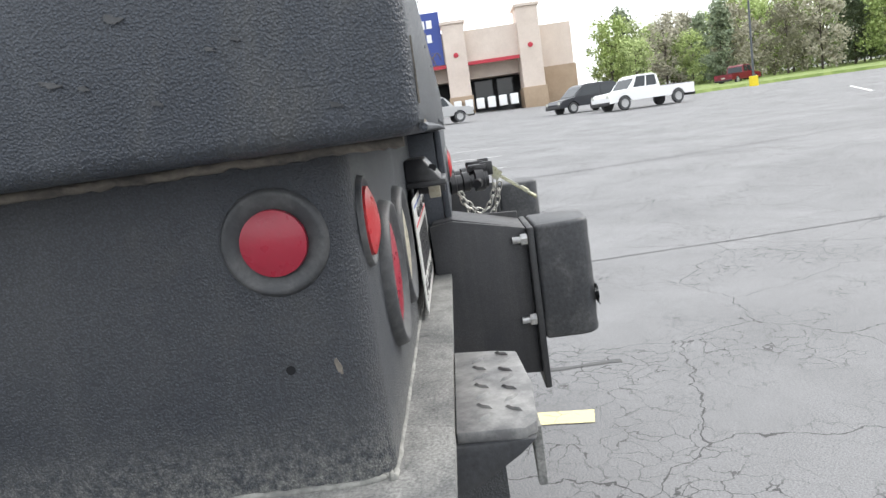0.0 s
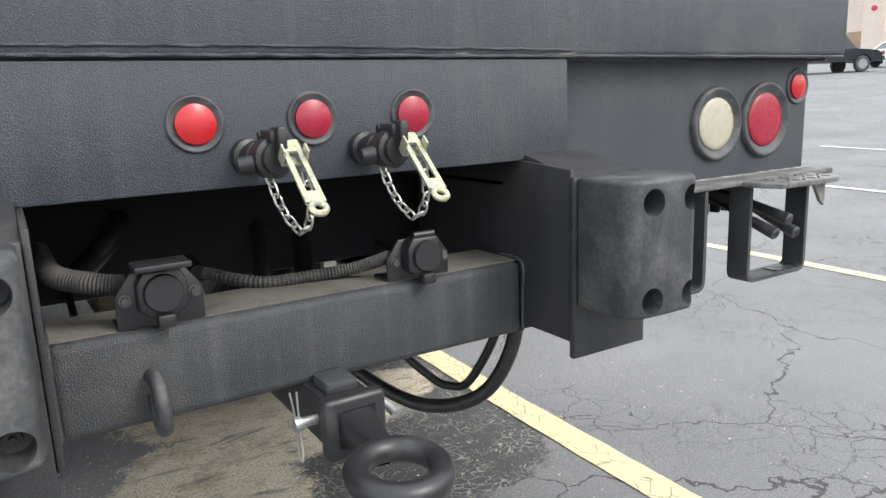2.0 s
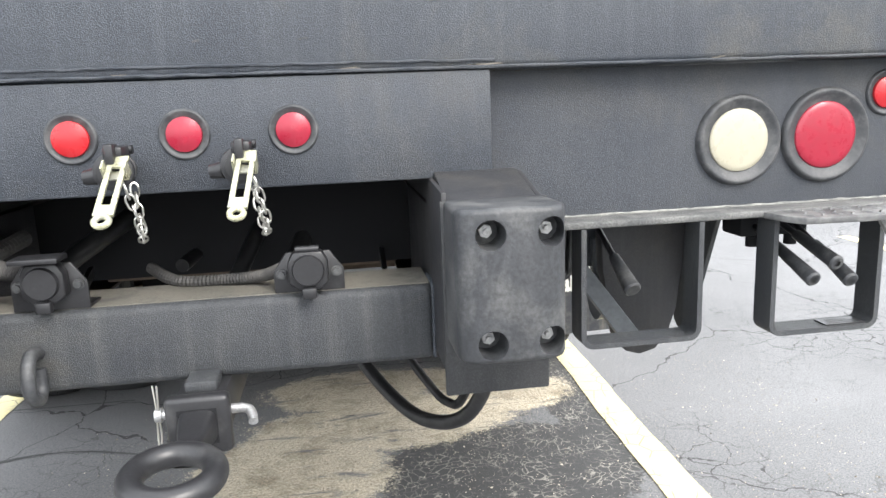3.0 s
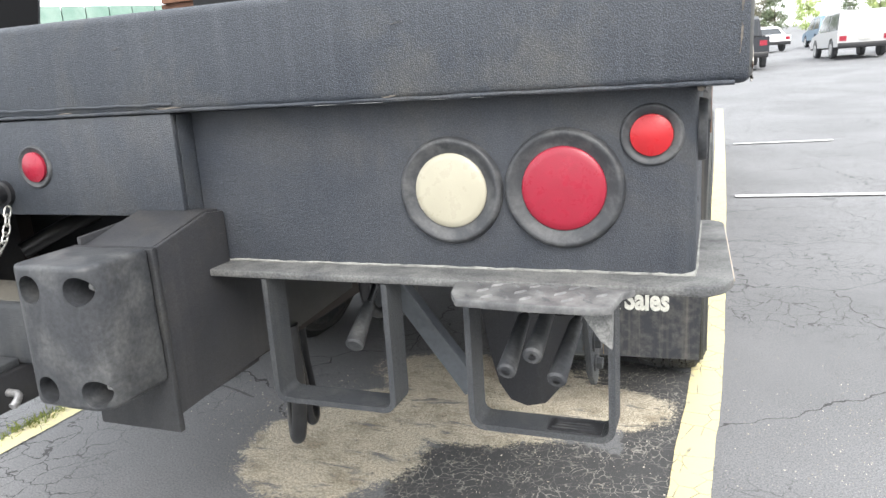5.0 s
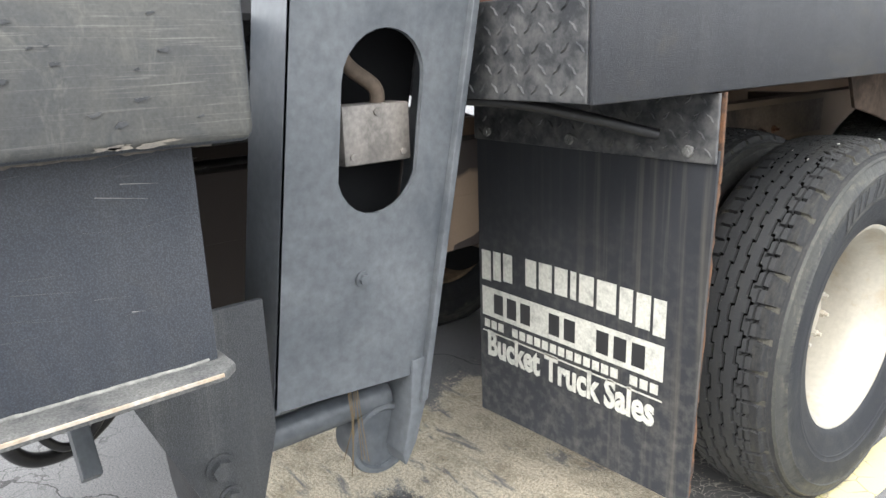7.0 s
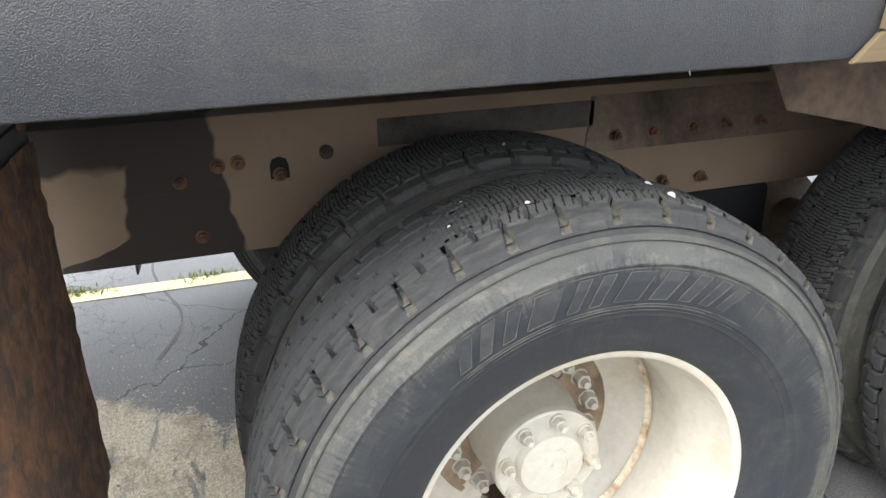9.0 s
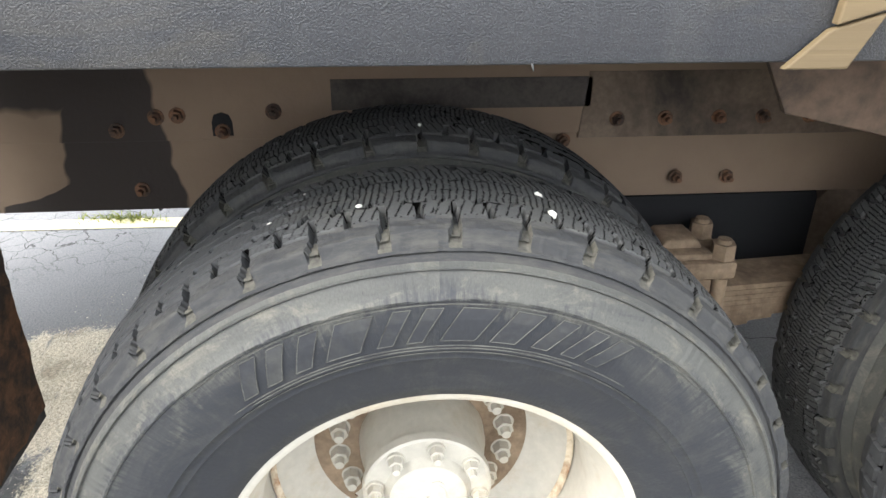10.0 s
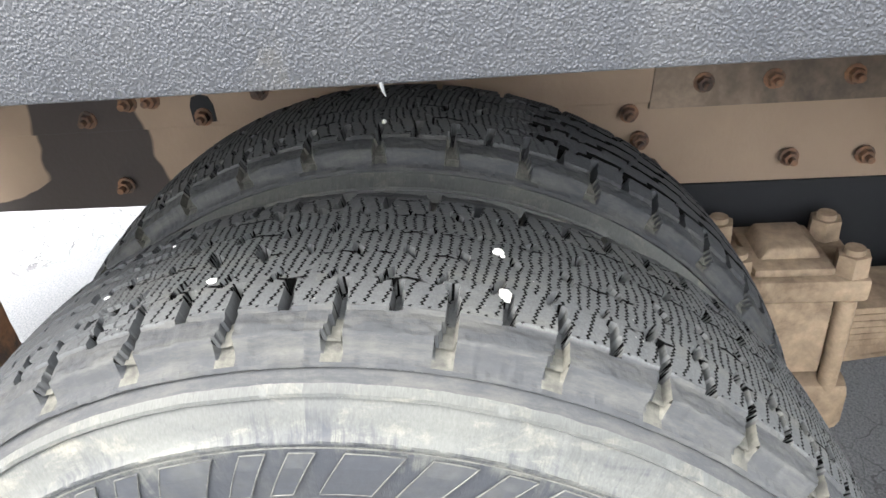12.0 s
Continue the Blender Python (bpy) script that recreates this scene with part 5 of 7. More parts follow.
    # pivot lugs under the tail
    lug = prism(bmesh.new(), [(0.30, 0.985), (0.546, 0.985), (0.546, 0.77), (0.512, 0.645 if s > 0 else 0.70), (0.495, 0.632 if s > 0 else 0.69), (0.47, 0.636 if s > 0 else 0.69), (0.432, 0.672 if s > 0 else 0.71)], 0, 1.03, 1.042, 0.002)
    lg = part("pivot_lug", lug if s > 0 else mirror(lug), M_tube, truck, "black pivot lug plate", 35)
    for q in ((0.452, 0.742, 0.017), (0.462, 0.690, 0.013)):
        c = cyl((1.042, q[0], q[1]), (1.046, q[0], q[1]), q[2] * 1.35, seg=18)
        hexnut((1.046, q[0], q[1]), (1, 0, 0), q[2], 0.012, c)
        part("lug_bolt", c if s > 0 else mirror(c), M_tube, lg, "", 40)
    pin = cyl((0.96, 0.54, 0.715), (0.96, 0.80, 0.715), 0.027, seg=20)
    part("pivot_pin", pin if s > 0 else mirror(pin), M_leg, ob, "", 40)
    roll = cyl((0.92, 0.775, 0.64), (0.98, 0.775, 0.64), 0.062, seg=40)
    tr = tube([Vector((0.981, 0.775 + 0.062 * math.cos(t), 0.64 + 0.062 * math.sin(t))) for t in (2 * math.pi * i / 40 for i in range(40))], 0.008, 6, True, roll)
    part("roller_foot", roll if s > 0 else mirror(roll), M_leg, ob, "round steel foot", 40)
    arm = prism(bmesh.new(), [(0.815, 0.80), (0.85, 0.80), (0.842, 0.72), (0.815, 0.64), (0.79, 0.60), (0.785, 0.625), (0.805, 0.70)], 0, 0.93, 1.036, 0.002)
    part("foot_arm", arm if s > 0 else mirror(arm), M_leg, ob, "", 35)
    return ob


legR, legL = outrigger(1), outrigger(-1)
rnd = random.Random(6)
bm = bmesh.new()
for i in range(7):
    x, y = 1.0 + rnd.uniform(-0.01, 0.02), 0.70 + rnd.uniform(-0.02, 0.02)
    tube(smooth_path([(x, y, 0.80), (x + rnd.uniform(-0.01, 0.01), y + rnd.uniform(-0.01, 0.01), 0.72), (x + rnd.uniform(-0.02, 0.02), y + rnd.uniform(-0.03, 0.03), 0.62)], 4), 0.0008, 5, bm=bm)
part("dry_straw", bm, M_block, legR, "wisps of dry grass caught on the pivot")
# deck post frame behind the tail beam
part("mast_box", box(-0.294, 0.38, 1.045, 1.16, 1.412, 2.3, 0.01), M_black, truck, "black pedestal box on the deck", 40)

# control levers and valve under the tail
bm = prism(bmesh.new(), [(0.80, 0.985), (1.02, 0.985), (1.008, 0.80), (0.995, 0.70), (0.975, 0.64), (0.945, 0.603), (0.905, 0.592), (0.87, 0.603), (0.845, 0.64), (0.83, 0.70), (0.812, 0.80)], 1, 0.43, 0.47, 0.004)
part("valve_guard", bm, M_bracket, truck, "dark U-shaped guard plate", 40)
for (a, b) in (((1.0, 0.16, 0.955), (1.002, -0.046, 0.881)), ((1.04, 0.16, 0.965), (1.04, -0.05, 0.908)), ((1.085, 0.16, 0.955), (1.071, -0.047, 0.875))):
    a, b = Vector(a), Vector(b)
    st = cyl(a, b, 0.006, seg=10)
    lv = part("control_lever", st, M_black, truck, "black-handled control lever", 40)
    part("grip", cyl(a + (b - a) * 0.45, b, 0.0095, 0.0135, 16, None, 0.003), M_rubber, lv, "black rubber grip", 40)
bm = box(0.97, 1.11, 0.13, 0.2, 0.925, 0.985, 0.006)
for i in range(3):
    cyl((1.0 + 0.04 * i, 0.14, 0.925), (1.0 + 0.04 * i, 0.14, 0.905), 0.012, seg=12, bm=bm)
part("control_valve", bm, M_dark, truck, "control valve block", 40)
st = cyl((0.705, 0.25, 0.985), (0.721, 0.05, 0.862), 0.006, seg=10)
lv = part("control_lever", st, M_black, truck, "black-handled control lever", 40)
part("grip", cyl((0.715, 0.125, 0.908), (0.721, 0.048, 0.861), 0.010, 0.016, 16, None, 0.003), M_rubber, lv, "", 40)
bm = box(0.60, 0.69, 0.34, 0.42, 0.80, 0.985, 0.03, None, 4)
part("valve_guard", bm, M_tube, truck, "black rounded valve guard", 40)
part("tail_strut", prism(bmesh.new(), [(0.585, 0.985), (0.628, 0.985), (0.848, 0.692), (0.815, 0.668)], 1, 0.30, 0.33, 0.002), M_leg, truck, "diagonal steel strut")


def bed():
    x, y0, y1, z0, z1 = 1.25, 1.03, 6.6, 1.238, 1.411
    bm = bmesh.new()
    box(x - 0.012, x, y0, y1, z0, z1, 0.004, bm)
    box(x - 0.06, x - 0.012, y0 + 0.012, y1, z0, z0 + 0.010, 0.001, bm)
    ob = part("bed_side", bm, M_bedside, truck, "grey-black textured bed side rail", 35)
    share(ob, "bed_side", Matrix.Diagonal((-1, 1, 1, 1)))
    part("bed_deck", box(-1.236, 1.236, 1.04, 6.6, 1.38, 1.405, 0.002), M_black, truck, "black steel deck")
    r = box(-1.237, 1.237, y0, y0 + 0.012, z0 + 0.002, z1 - 0.001, 0.002)
    tread_bars(r, -1.235, 1.236, z0 + 0.006, z1 - 0.004, y0, 0.033, "y")
    part("bed_end", r, M_diamond, truck, "black diamond tread-plate bed end")
    for i, y in enumerate((1.25, 1.9, 2.3, 2.95, 3.6, 4.3, 5.0, 5.7)):
        part("cross_sill", box(-1.2, 1.2, y, y + 0.05, 1.245, 1.378, 0.003), M_black, truck)
    return ob


bedside = bed()
brown = prism(bmesh.new(), [(2.74, 1.236), (3.9, 1.236), (3.9, 0.9), (3.3, 0.97), (3.0, 1.05), (2.82, 1.09)], 0, 0.90, 0.912, 0.002)
part("sill_gusset", brown, M_mudboard, truck, "mud-brown splash board below the bed")
blk = prism(bmesh.new(), [(2.592, 1.233), (2.660, 1.233), (2.690, 1.288), (2.634, 1.272)], 0, 1.252, 1.262, 0.002)
part("wood_block", blk, M_block, truck, "yellow pine block on the bed edge")
part("wood_block", prism(bmesh.new(), [(2.637, 1.276), (2.691, 1.292), (2.712, 1.45), (2.655, 1.45)], 0, 1.252, 1.264, 0.002), M_block, truck, "yellow pine block on the bed edge")
# hanging paint drip on the bed's lower edge
part("paint_drip", tube([(1.249, 2.34, 1.24), (1.25, 2.341, 1.235), (1.25, 2.342, 1.2325)], lambda t: 0.0013 * (1 - 0.7 * t), 8), M_grommet, bedside, "hanging drip of pale coating")


def stake(y):
    return part("stake_post", box(1.13, 1.17, y, y + 0.055, 1.405, 2.1, 0.004), M_leg, truck, "grey steel stake post", 40)


for y in (1.05, 1.36, 1.90, 2.6, 3.4, 4.3):
    stake(y)


# ---- mud flap ----
def mud_flap(s):
    x0, x1, y = 0.545, 1.248, 1.405
    bm = bmesh.new()
    n = 12
    vs = []
    for yo in (0.0, 0.008):
        for j in range(n + 1):
            z = 1.125 + ((0.325 if s > 0 else 0.36) - 1.125) * j / n
            for i in range(9):
                u = i / 8
                vs.append(bm.verts.new((x0 + (x1 - x0 - 0.02 * j / n) * u, y + yo + 0.004 * math.sin(3 * u) * j / n, z - (0.02 * (1 - u) if j == n and s > 0 else 0))))
    w, o = 9, 9 * (n + 1)
    for j in range(n):
        for i in range(8):
            a = j * w + i
            bm.faces.new((vs[a], vs[a + w], vs[a + w + 1], vs[a + 1]))
            bm.faces.new((vs[o + a], vs[o + a + 1], vs[o + a + w + 1], vs[o + a + w]))
    for j in range(n):
        for i in (0, 8):
            a = j * w + i
            bm.faces.new((vs[a], vs[a + w], vs[o + a + w], vs[o + a]))
    for i in range(8):
        for a in (i, n * w + i):
            bm.faces.new((vs[a], vs[a + 1], vs[o + a + 1], vs[o + a]))
    bmesh.ops.recalc_face_normals(bm, faces=bm.faces)
    ob = part("mud_flap", bm if s > 0 else mirror(bm), M_flap, truck, "dirty black rubber mud flap", 40)
    br = bmesh.new()
    box(x0, x1, y - 0.010, y - 0.002, 1.10, 1.235, 0.002, br)
    tread_bars(br, x0 + 0.01, x1 - 0.01, 1.105, 1.232, y - 0.010, 0.033, "y")
    bk = part("flap_bracket", br if s > 0 else mirror(br), M_diamond, ob, "black hanger bar with bolts")
    hb = bmesh.new()
    box(x1 - 0.03, x1 + 0.002, y + 0.009, y + 0.016, 1.06, 1.236, 0.002, hb)
    part("flap_hanger", hb if s > 0 else mirror(hb), M_rust, ob, "muddy hanger end")
    for x in (1.19, 0.88, 0.60):
        b = hexnut((s * x, y - 0.010, 1.122), BACK, 0.0125, 0.008)
        cyl((s * x, y - 0.017, 1.122), (s * x, y - 0.021, 1.122), 0.0055, seg=10, bm=b)
        part("bolt", b, M_flange, ob, "dull zinc nut")
        nb = hexnut((s * x, y + 0.008, 1.122), (0, 1, 0), 0.011, 0.009)
        cyl((s * x, y + 0.016, 1.122), (s * x, y + 0.021, 1.122), 0.005, seg=10, bm=nb)
        part("bolt", nb, M_rust, ob, "rusty nut")
    rb = tube(smooth_path([(s * 0.80, 1.05, 1.236), (s * 0.95, 1.2, 1.215), (s * 1.12, 1.39, 1.15)], 6), 0.012, 10)
    part("brace_rod", rb, M_black, ob, "", 60)
    return ob


def flap_mat():
    k = Net("muddy flap rubber", 0.7)
    o = k.at()
    run = k.ramp(k.noise(k.at((40, 40, 1.1)), 1.0, 4, 0.6), (0.5, 0.0), (0.75, 1.0))
    side = k.band(k.axis(0), 0.85, 1.05)
    low = k.math("SUBTRACT", 1.0, k.band(k.axis(2), 0.55, 1.0))
    c = k.mix(k.noise(o, 9, 5), (0.013, 0.015, 0.020), (0.028, 0.031, 0.037))
    f = k.math("MULTIPLY", run, k.math("ADD", k.math("MULTIPLY", side, 0.34), 0.08))
    c = k.mix(f, c, (0.17, 0.155, 0.125))
    c = k.mix(k.math("MULTIPLY", k.math("MULTIPLY", low, k.ramp(k.noise(o, 40, 4), (0.45, 0.0), (0.7, 1.0))), 0.25), c, (0.2, 0.19, 0.165))
    k.color(c).bump(k.noise(o, 90, 3), 0.25, 0.0015)
    return k.m


M_flap = flap_mat()
flapR = mud_flap(1)
mud_flap(-1)
bm = bmesh.new()
rnd = random.Random(17)
cols, rows_ = 22, 30
vv = []
for j in range(rows_ + 1):
    for i in range(cols + 1):
        x, z = 0.55 + (0.695 - 0.02 * j / rows_) * i / cols, 1.09 - 0.755 * j / rows_
        h = 0.004 + 0.016 * (i / cols) ** 2 * (1 - 0.75 * (i / cols) ** 12) + 0.014 * abs(noise.noise(Vector((x * 13, z * 13, 2)))) + 0.005 * noise.noise(Vector((x * 60, z * 60, 5)))
        vv.append(bm.verts.new((x, 1.413 + max(0.001, h) + 0.004 * math.sin(3 * i / cols) * j / rows_, z)))
for j in range(rows_):
    for i in range(cols):
        a = j * (cols + 1) + i
        bm.faces.new((vv[a], vv[a + 1], vv[a + cols + 2], vv[a + cols + 1]))
back = [bm.verts.new((v.co.x, 1.4125, v.co.z)) for v in vv[cols::cols + 1]]
edge_ = vv[cols::cols + 1]
for a in range(rows_):
    bm.faces.new((edge_[a], back[a], back[a + 1], edge_[a + 1]))
bmesh.ops.recalc_face_normals(bm, faces=bm.faces)
part("mud_cake", bm, M_rust, flapR, "caked dried brown mud", 60)


def flap_print():
    """The dealer's printing: the readable trade words, and plain bars for name, number and address."""
    turn = Matrix.Rotation(radians(90), 4, "X")
    f = 1.4042
    def bar(x0, x1, z0, z1, material=M_letter, off=0.0, name="printed_bar"):
        b = bmesh.new()
        prism(b, [(x0, z0), (x1, z0), (x1, z1), (x0, z1)], 1, f - 0.0008 - off, f - off)
        return part(name, b, material, flapR)
    cx, half = 0.855, 0.298
    for i, (a, b) in enumerate(((-0.298, -0.262), (-0.252, -0.222), (-0.212, -0.178), (-0.128, -0.09), (-0.08, -0.036), (-0.026, 0.016), (0.026, 0.044), (0.054, 0.098), (0.108, 0.164), (0.174, 0.21), (0.22, 0.258), (0.266, 0.298))):
        u = (a + b) / 2 / half
        z = 0.712 + 0.045 * (1 - u * u)
        h = 0.066 + 0.026 * u * u
        bar(cx + a, cx + b, z - 0.005 - 0.02 * (1 - u * u), z + h - 0.02 * (1 - u * u) - 0.01 * u * u)
    bar(cx - half, cx + half, 0.605, 0.690)
    for i in range(10):
        if i in (3, 6):
            continue
        a = cx - 0.25 + i * 0.0515
        bar(a, a + 0.036, 0.619, 0.676, M_bar, 0.0008)
    for i in range(21):
        if i not in (3, 17):
            bar(cx - 0.29 + i * 0.0278, cx - 0.29 + i * 0.0278 + 0.021, 0.570, 0.594)
    bar(cx - half, cx + half, 0.556, 0.560)
    words("flap_lettering", "Bucket Truck Sales", 0.100, Matrix.Translation((cx, f, 0.490)) @ turn, M_letter, flapR, 0.0008, "", 0.0035, 0.725)


flap_print()


# ---- wheels ----
TR, AX1, AX2, HUB = 0.5415, 2.252, 3.60, 0.519
# sidewall from bead to shoulder: distance out from the middle plane, radius
WALL = [(0.112, 0.30), (0.122, 0.306), (0.129, 0.325), (0.135, 0.350), (0.1420, 0.3735), (0.1424, 0.3745), (0.1442, 0.3755), (0.1440, 0.3775), (0.1465, 0.388), (0.1486, 0.3895), (0.1484, 0.3915), (0.1500, 0.405), (0.1515, 0.43), (0.1492, 0.4560), (0.1516, 0.4578), (0.1513, 0.4604), (0.1478, 0.4622), (0.1440, 0.474), (0.1360, 0.4885), (0.1391, 0.4913), (0.1384, 0.4945), (0.1310, 0.4978), (0.1215, 0.5045), (0.1246, 0.5073), (0.1233, 0.5108), (0.1165, 0.5130), (0.1145, 0.5168), (0.1130, 0.5208), (0.1115, 0.5258)]


def tyre_mesh(fine):
    """Dual truck tyre about the x axis, outer side at +x: ribs, notched shoulders, ringed sidewalls."""
    N = {2: 1600, 1: 560, 0: 120}[fine]
    tread = 0.110
    TV = {2: 132, 1: 72, 0: 12}[fine]
    prof = []
    # inner bead to inner shoulder
    wall = WALL
    for x, r in wall:
        prof.append((-x, r, 0))
    for i in range(TV + 1):
        x = -tread + 2 * tread * i / TV
        prof.append((x, TR - 0.0085 * (x / tread) ** 2 - 0.002 * (x / tread) ** 6, 1))
    for x, r in reversed(wall):
        prof.append((x, r, 0))
    M = len(prof)
    px, pr, pt = (np.array(c) for c in zip(*prof))
    th = 2 * np.pi * np.arange(N) / N
    X = np.repeat(px[None], N, 0)
    R = np.repeat(pr[None], N, 0)
    if fine:
        T = np.repeat(th[:, None], M, 1)
        arc = T * TR
        isT = pt[None] > 0
        rng = np.random.RandomState(2)
        nb = 40
        pitch = 2 * np.pi * TR / nb
        ax = np.abs(X)
        # lozenge pits along the rib joints, some worn nearly away
        bald = np.clip((-np.sin(T) - 0.25) / 0.25, 0, 1)
        for k, x0 in enumerate((-0.051, -0.017, 0.017, 0.051)):
            at = arc + k * 0.017 + 0.004 * np.sin(arc * 5 + k)
            cell = pitch / 2
            ph = at % cell
            keep = rng.uniform(0.45, 1.0, 200)[(at / cell).astype(int) % 80]
            tilt = (0.45 if k % 2 else -0.45) * (X - x0)
            inside = np.abs(ph - cell / 2 + tilt) / (0.0066 * keep) + np.abs(X - x0) / (0.0145 * keep) < 1.0
            R -= np.where(isT & inside, 0.012 * keep * (1 - bald), 0)
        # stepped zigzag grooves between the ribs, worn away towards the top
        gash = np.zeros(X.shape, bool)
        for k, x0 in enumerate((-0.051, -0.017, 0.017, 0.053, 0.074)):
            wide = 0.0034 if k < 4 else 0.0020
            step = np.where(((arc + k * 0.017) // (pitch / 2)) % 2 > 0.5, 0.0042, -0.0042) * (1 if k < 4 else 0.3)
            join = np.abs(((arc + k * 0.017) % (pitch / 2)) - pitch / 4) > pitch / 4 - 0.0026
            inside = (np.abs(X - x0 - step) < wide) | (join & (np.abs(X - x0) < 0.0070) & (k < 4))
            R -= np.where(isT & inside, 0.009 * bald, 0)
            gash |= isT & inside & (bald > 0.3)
        # notches through the shoulder ribs: every other one runs on over the ledge
        side = np.where(X < 0, pitch / 3, 0)
        ph = (arc + side) % (pitch / 2)
        bow = 0.0035 * np.sin((ax - 0.055) * 55)
        inside = (np.abs(ph - pitch / 4 - bow) < 0.0038) & (ax > 0.057) & (ax < 0.0890) & isT
        R -= np.where(inside, 0.014, 0)
        ph = (arc + side + pitch / 4) % pitch
        flare = 0.0034 + 0.0048 * np.clip((ax - 0.088) / 0.03, 0, 1)
        notch = (np.abs(ph - pitch / 2 - bow) < flare) & (ax > 0.0885) & (pr[None] > 0.5128)
        R -= np.where(notch & isT, 0.009, 0)
        X -= np.where(notch & ~isT, 0.007 * np.sign(X) * np.clip((pr[None] - 0.5128) / 0.008, 0, 1), 0)
        R -= np.where(notch & ~isT, 0.005 * np.clip((pr[None] - 0.5128) / 0.008, 0, 1), 0)
        # the ledge outside the ribs stands lower, behind a crisp worn edge
        lip = 0.0885 + 0.0012 * np.sin(arc * 21) * np.sin(arc * 8.3)
        R -= np.where(isT & (ax > lip), 0.0026, 0)
        # chunked, uneven wear, strongest on the shoulders
        def rough(n):
            f = rng.normal(0, 1, X.shape)
            for ax_, m_ in ((0, n), (1, n)):
                f = sum(np.roll(f, q, ax_) for q in range(m_)) / math.sqrt(m_)
            return f
        worn_ = 0.00022 * rough(3) + 0.0004 * rough(9)
        R += np.where(isT, worn_ * np.where(ax > 0.0885, 1.3, 0.5), np.where(pr[None] > 0.507, worn_, 0))
        X += np.where(~isT & (pr[None] > 0.46), np.sign(X) * worn_ * 0.7, 0)
        # worn, uneven shoulder
        R += np.where(isT | (R > 0.5), 0.0012 * np.sin(arc * 9.1) * np.sin(arc * 3.3 + X * 20), 0)
    V = np.stack([X, R * np.sin(T if fine else th[:, None]) if fine else R * np.sin(th)[:, None], R * np.cos(th)[:, None]], -1).reshape(-1, 3)
    # flattened where it stands
    low = V[:, 2] < -HUB
    V[low, 2] = -HUB
    i, j = np.meshgrid(np.arange(N), np.arange(M - 1), indexing="ij")
    i2 = (i + 1) % N
    F = np.stack([i * M + j, i2 * M + j, i2 * M + j + 1, i * M + j + 1], -1).reshape(-1, 4)
    me = bpy.data.meshes.new("tyre")
    me.from_pydata(V.tolist(), [], F.tolist())
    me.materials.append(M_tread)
    me.materials.append(M_wall)
    tr = ((pt[:-1] + pt[1:]) > 0) | (pr[:-1] > 0.5)
    idx = np.where(np.tile(tr, N), 0, 1).astype(np.int32)
    if fine:
        me.materials.append(M_silt)
        me.materials.append(M_grooveshade)
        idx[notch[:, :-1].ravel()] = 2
        # groove faces carry the painted shade
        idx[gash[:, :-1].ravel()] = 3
    me.polygons.foreach_set("material_index", idx)
    uv = me.uv_layers.new(name="UVMap")
    across = np.cumsum(np.r_[0, np.hypot(np.diff(px), np.diff(pr))])
    I = np.stack([i, i + 1, i + 1, i], -1).reshape(-1)
    J = np.stack([j, j, j + 1, j + 1], -1).reshape(-1)
    isw = np.repeat(~np.tile(tr, N), 4)
    u = 2 * np.pi * I / N * np.where(isw, 1.0, TR)
    v = np.where(isw, pr[J], across[J] - across[M // 2] + 1)
    uv.data.foreach_set("uv", np.stack([u, v], -1).ravel().astype(np.float32))
    me.polygons.foreach_set("use_smooth", np.ones(len(F), bool))
    me.set_sharp_from_angle(angle=radians(50))
    me.flip_normals()
    return me


TYRES = [tyre_mesh(k) for k in (0, 1, 2)]


def under(name, me_or_bm, material, parent, m, label="", smooth=None):
    """A part in its wheel's own axes, moved to the wheel."""
    if isinstance(me_or_bm, bmesh.types.BMesh):
        me_or_bm.transform(m)
        return part(name, me_or_bm, material, parent, label, smooth)
    ob = new(name, me_or_bm)
    ob.parent = parent
    ob.matrix_parent_inverse = world_of(parent).inverted()
    ob.matrix_basis = m
    return tagged(ob, label)


def wall_x(r):
    """How far out the sidewall stands at the radius r."""
    for (xa, ra), (xb, rb) in zip(WALL, WALL[1:]):
        if ra <= r <= rb:
            return xa + (xb - xa) * (r - ra) / (rb - ra)
    return WALL[-1][0]


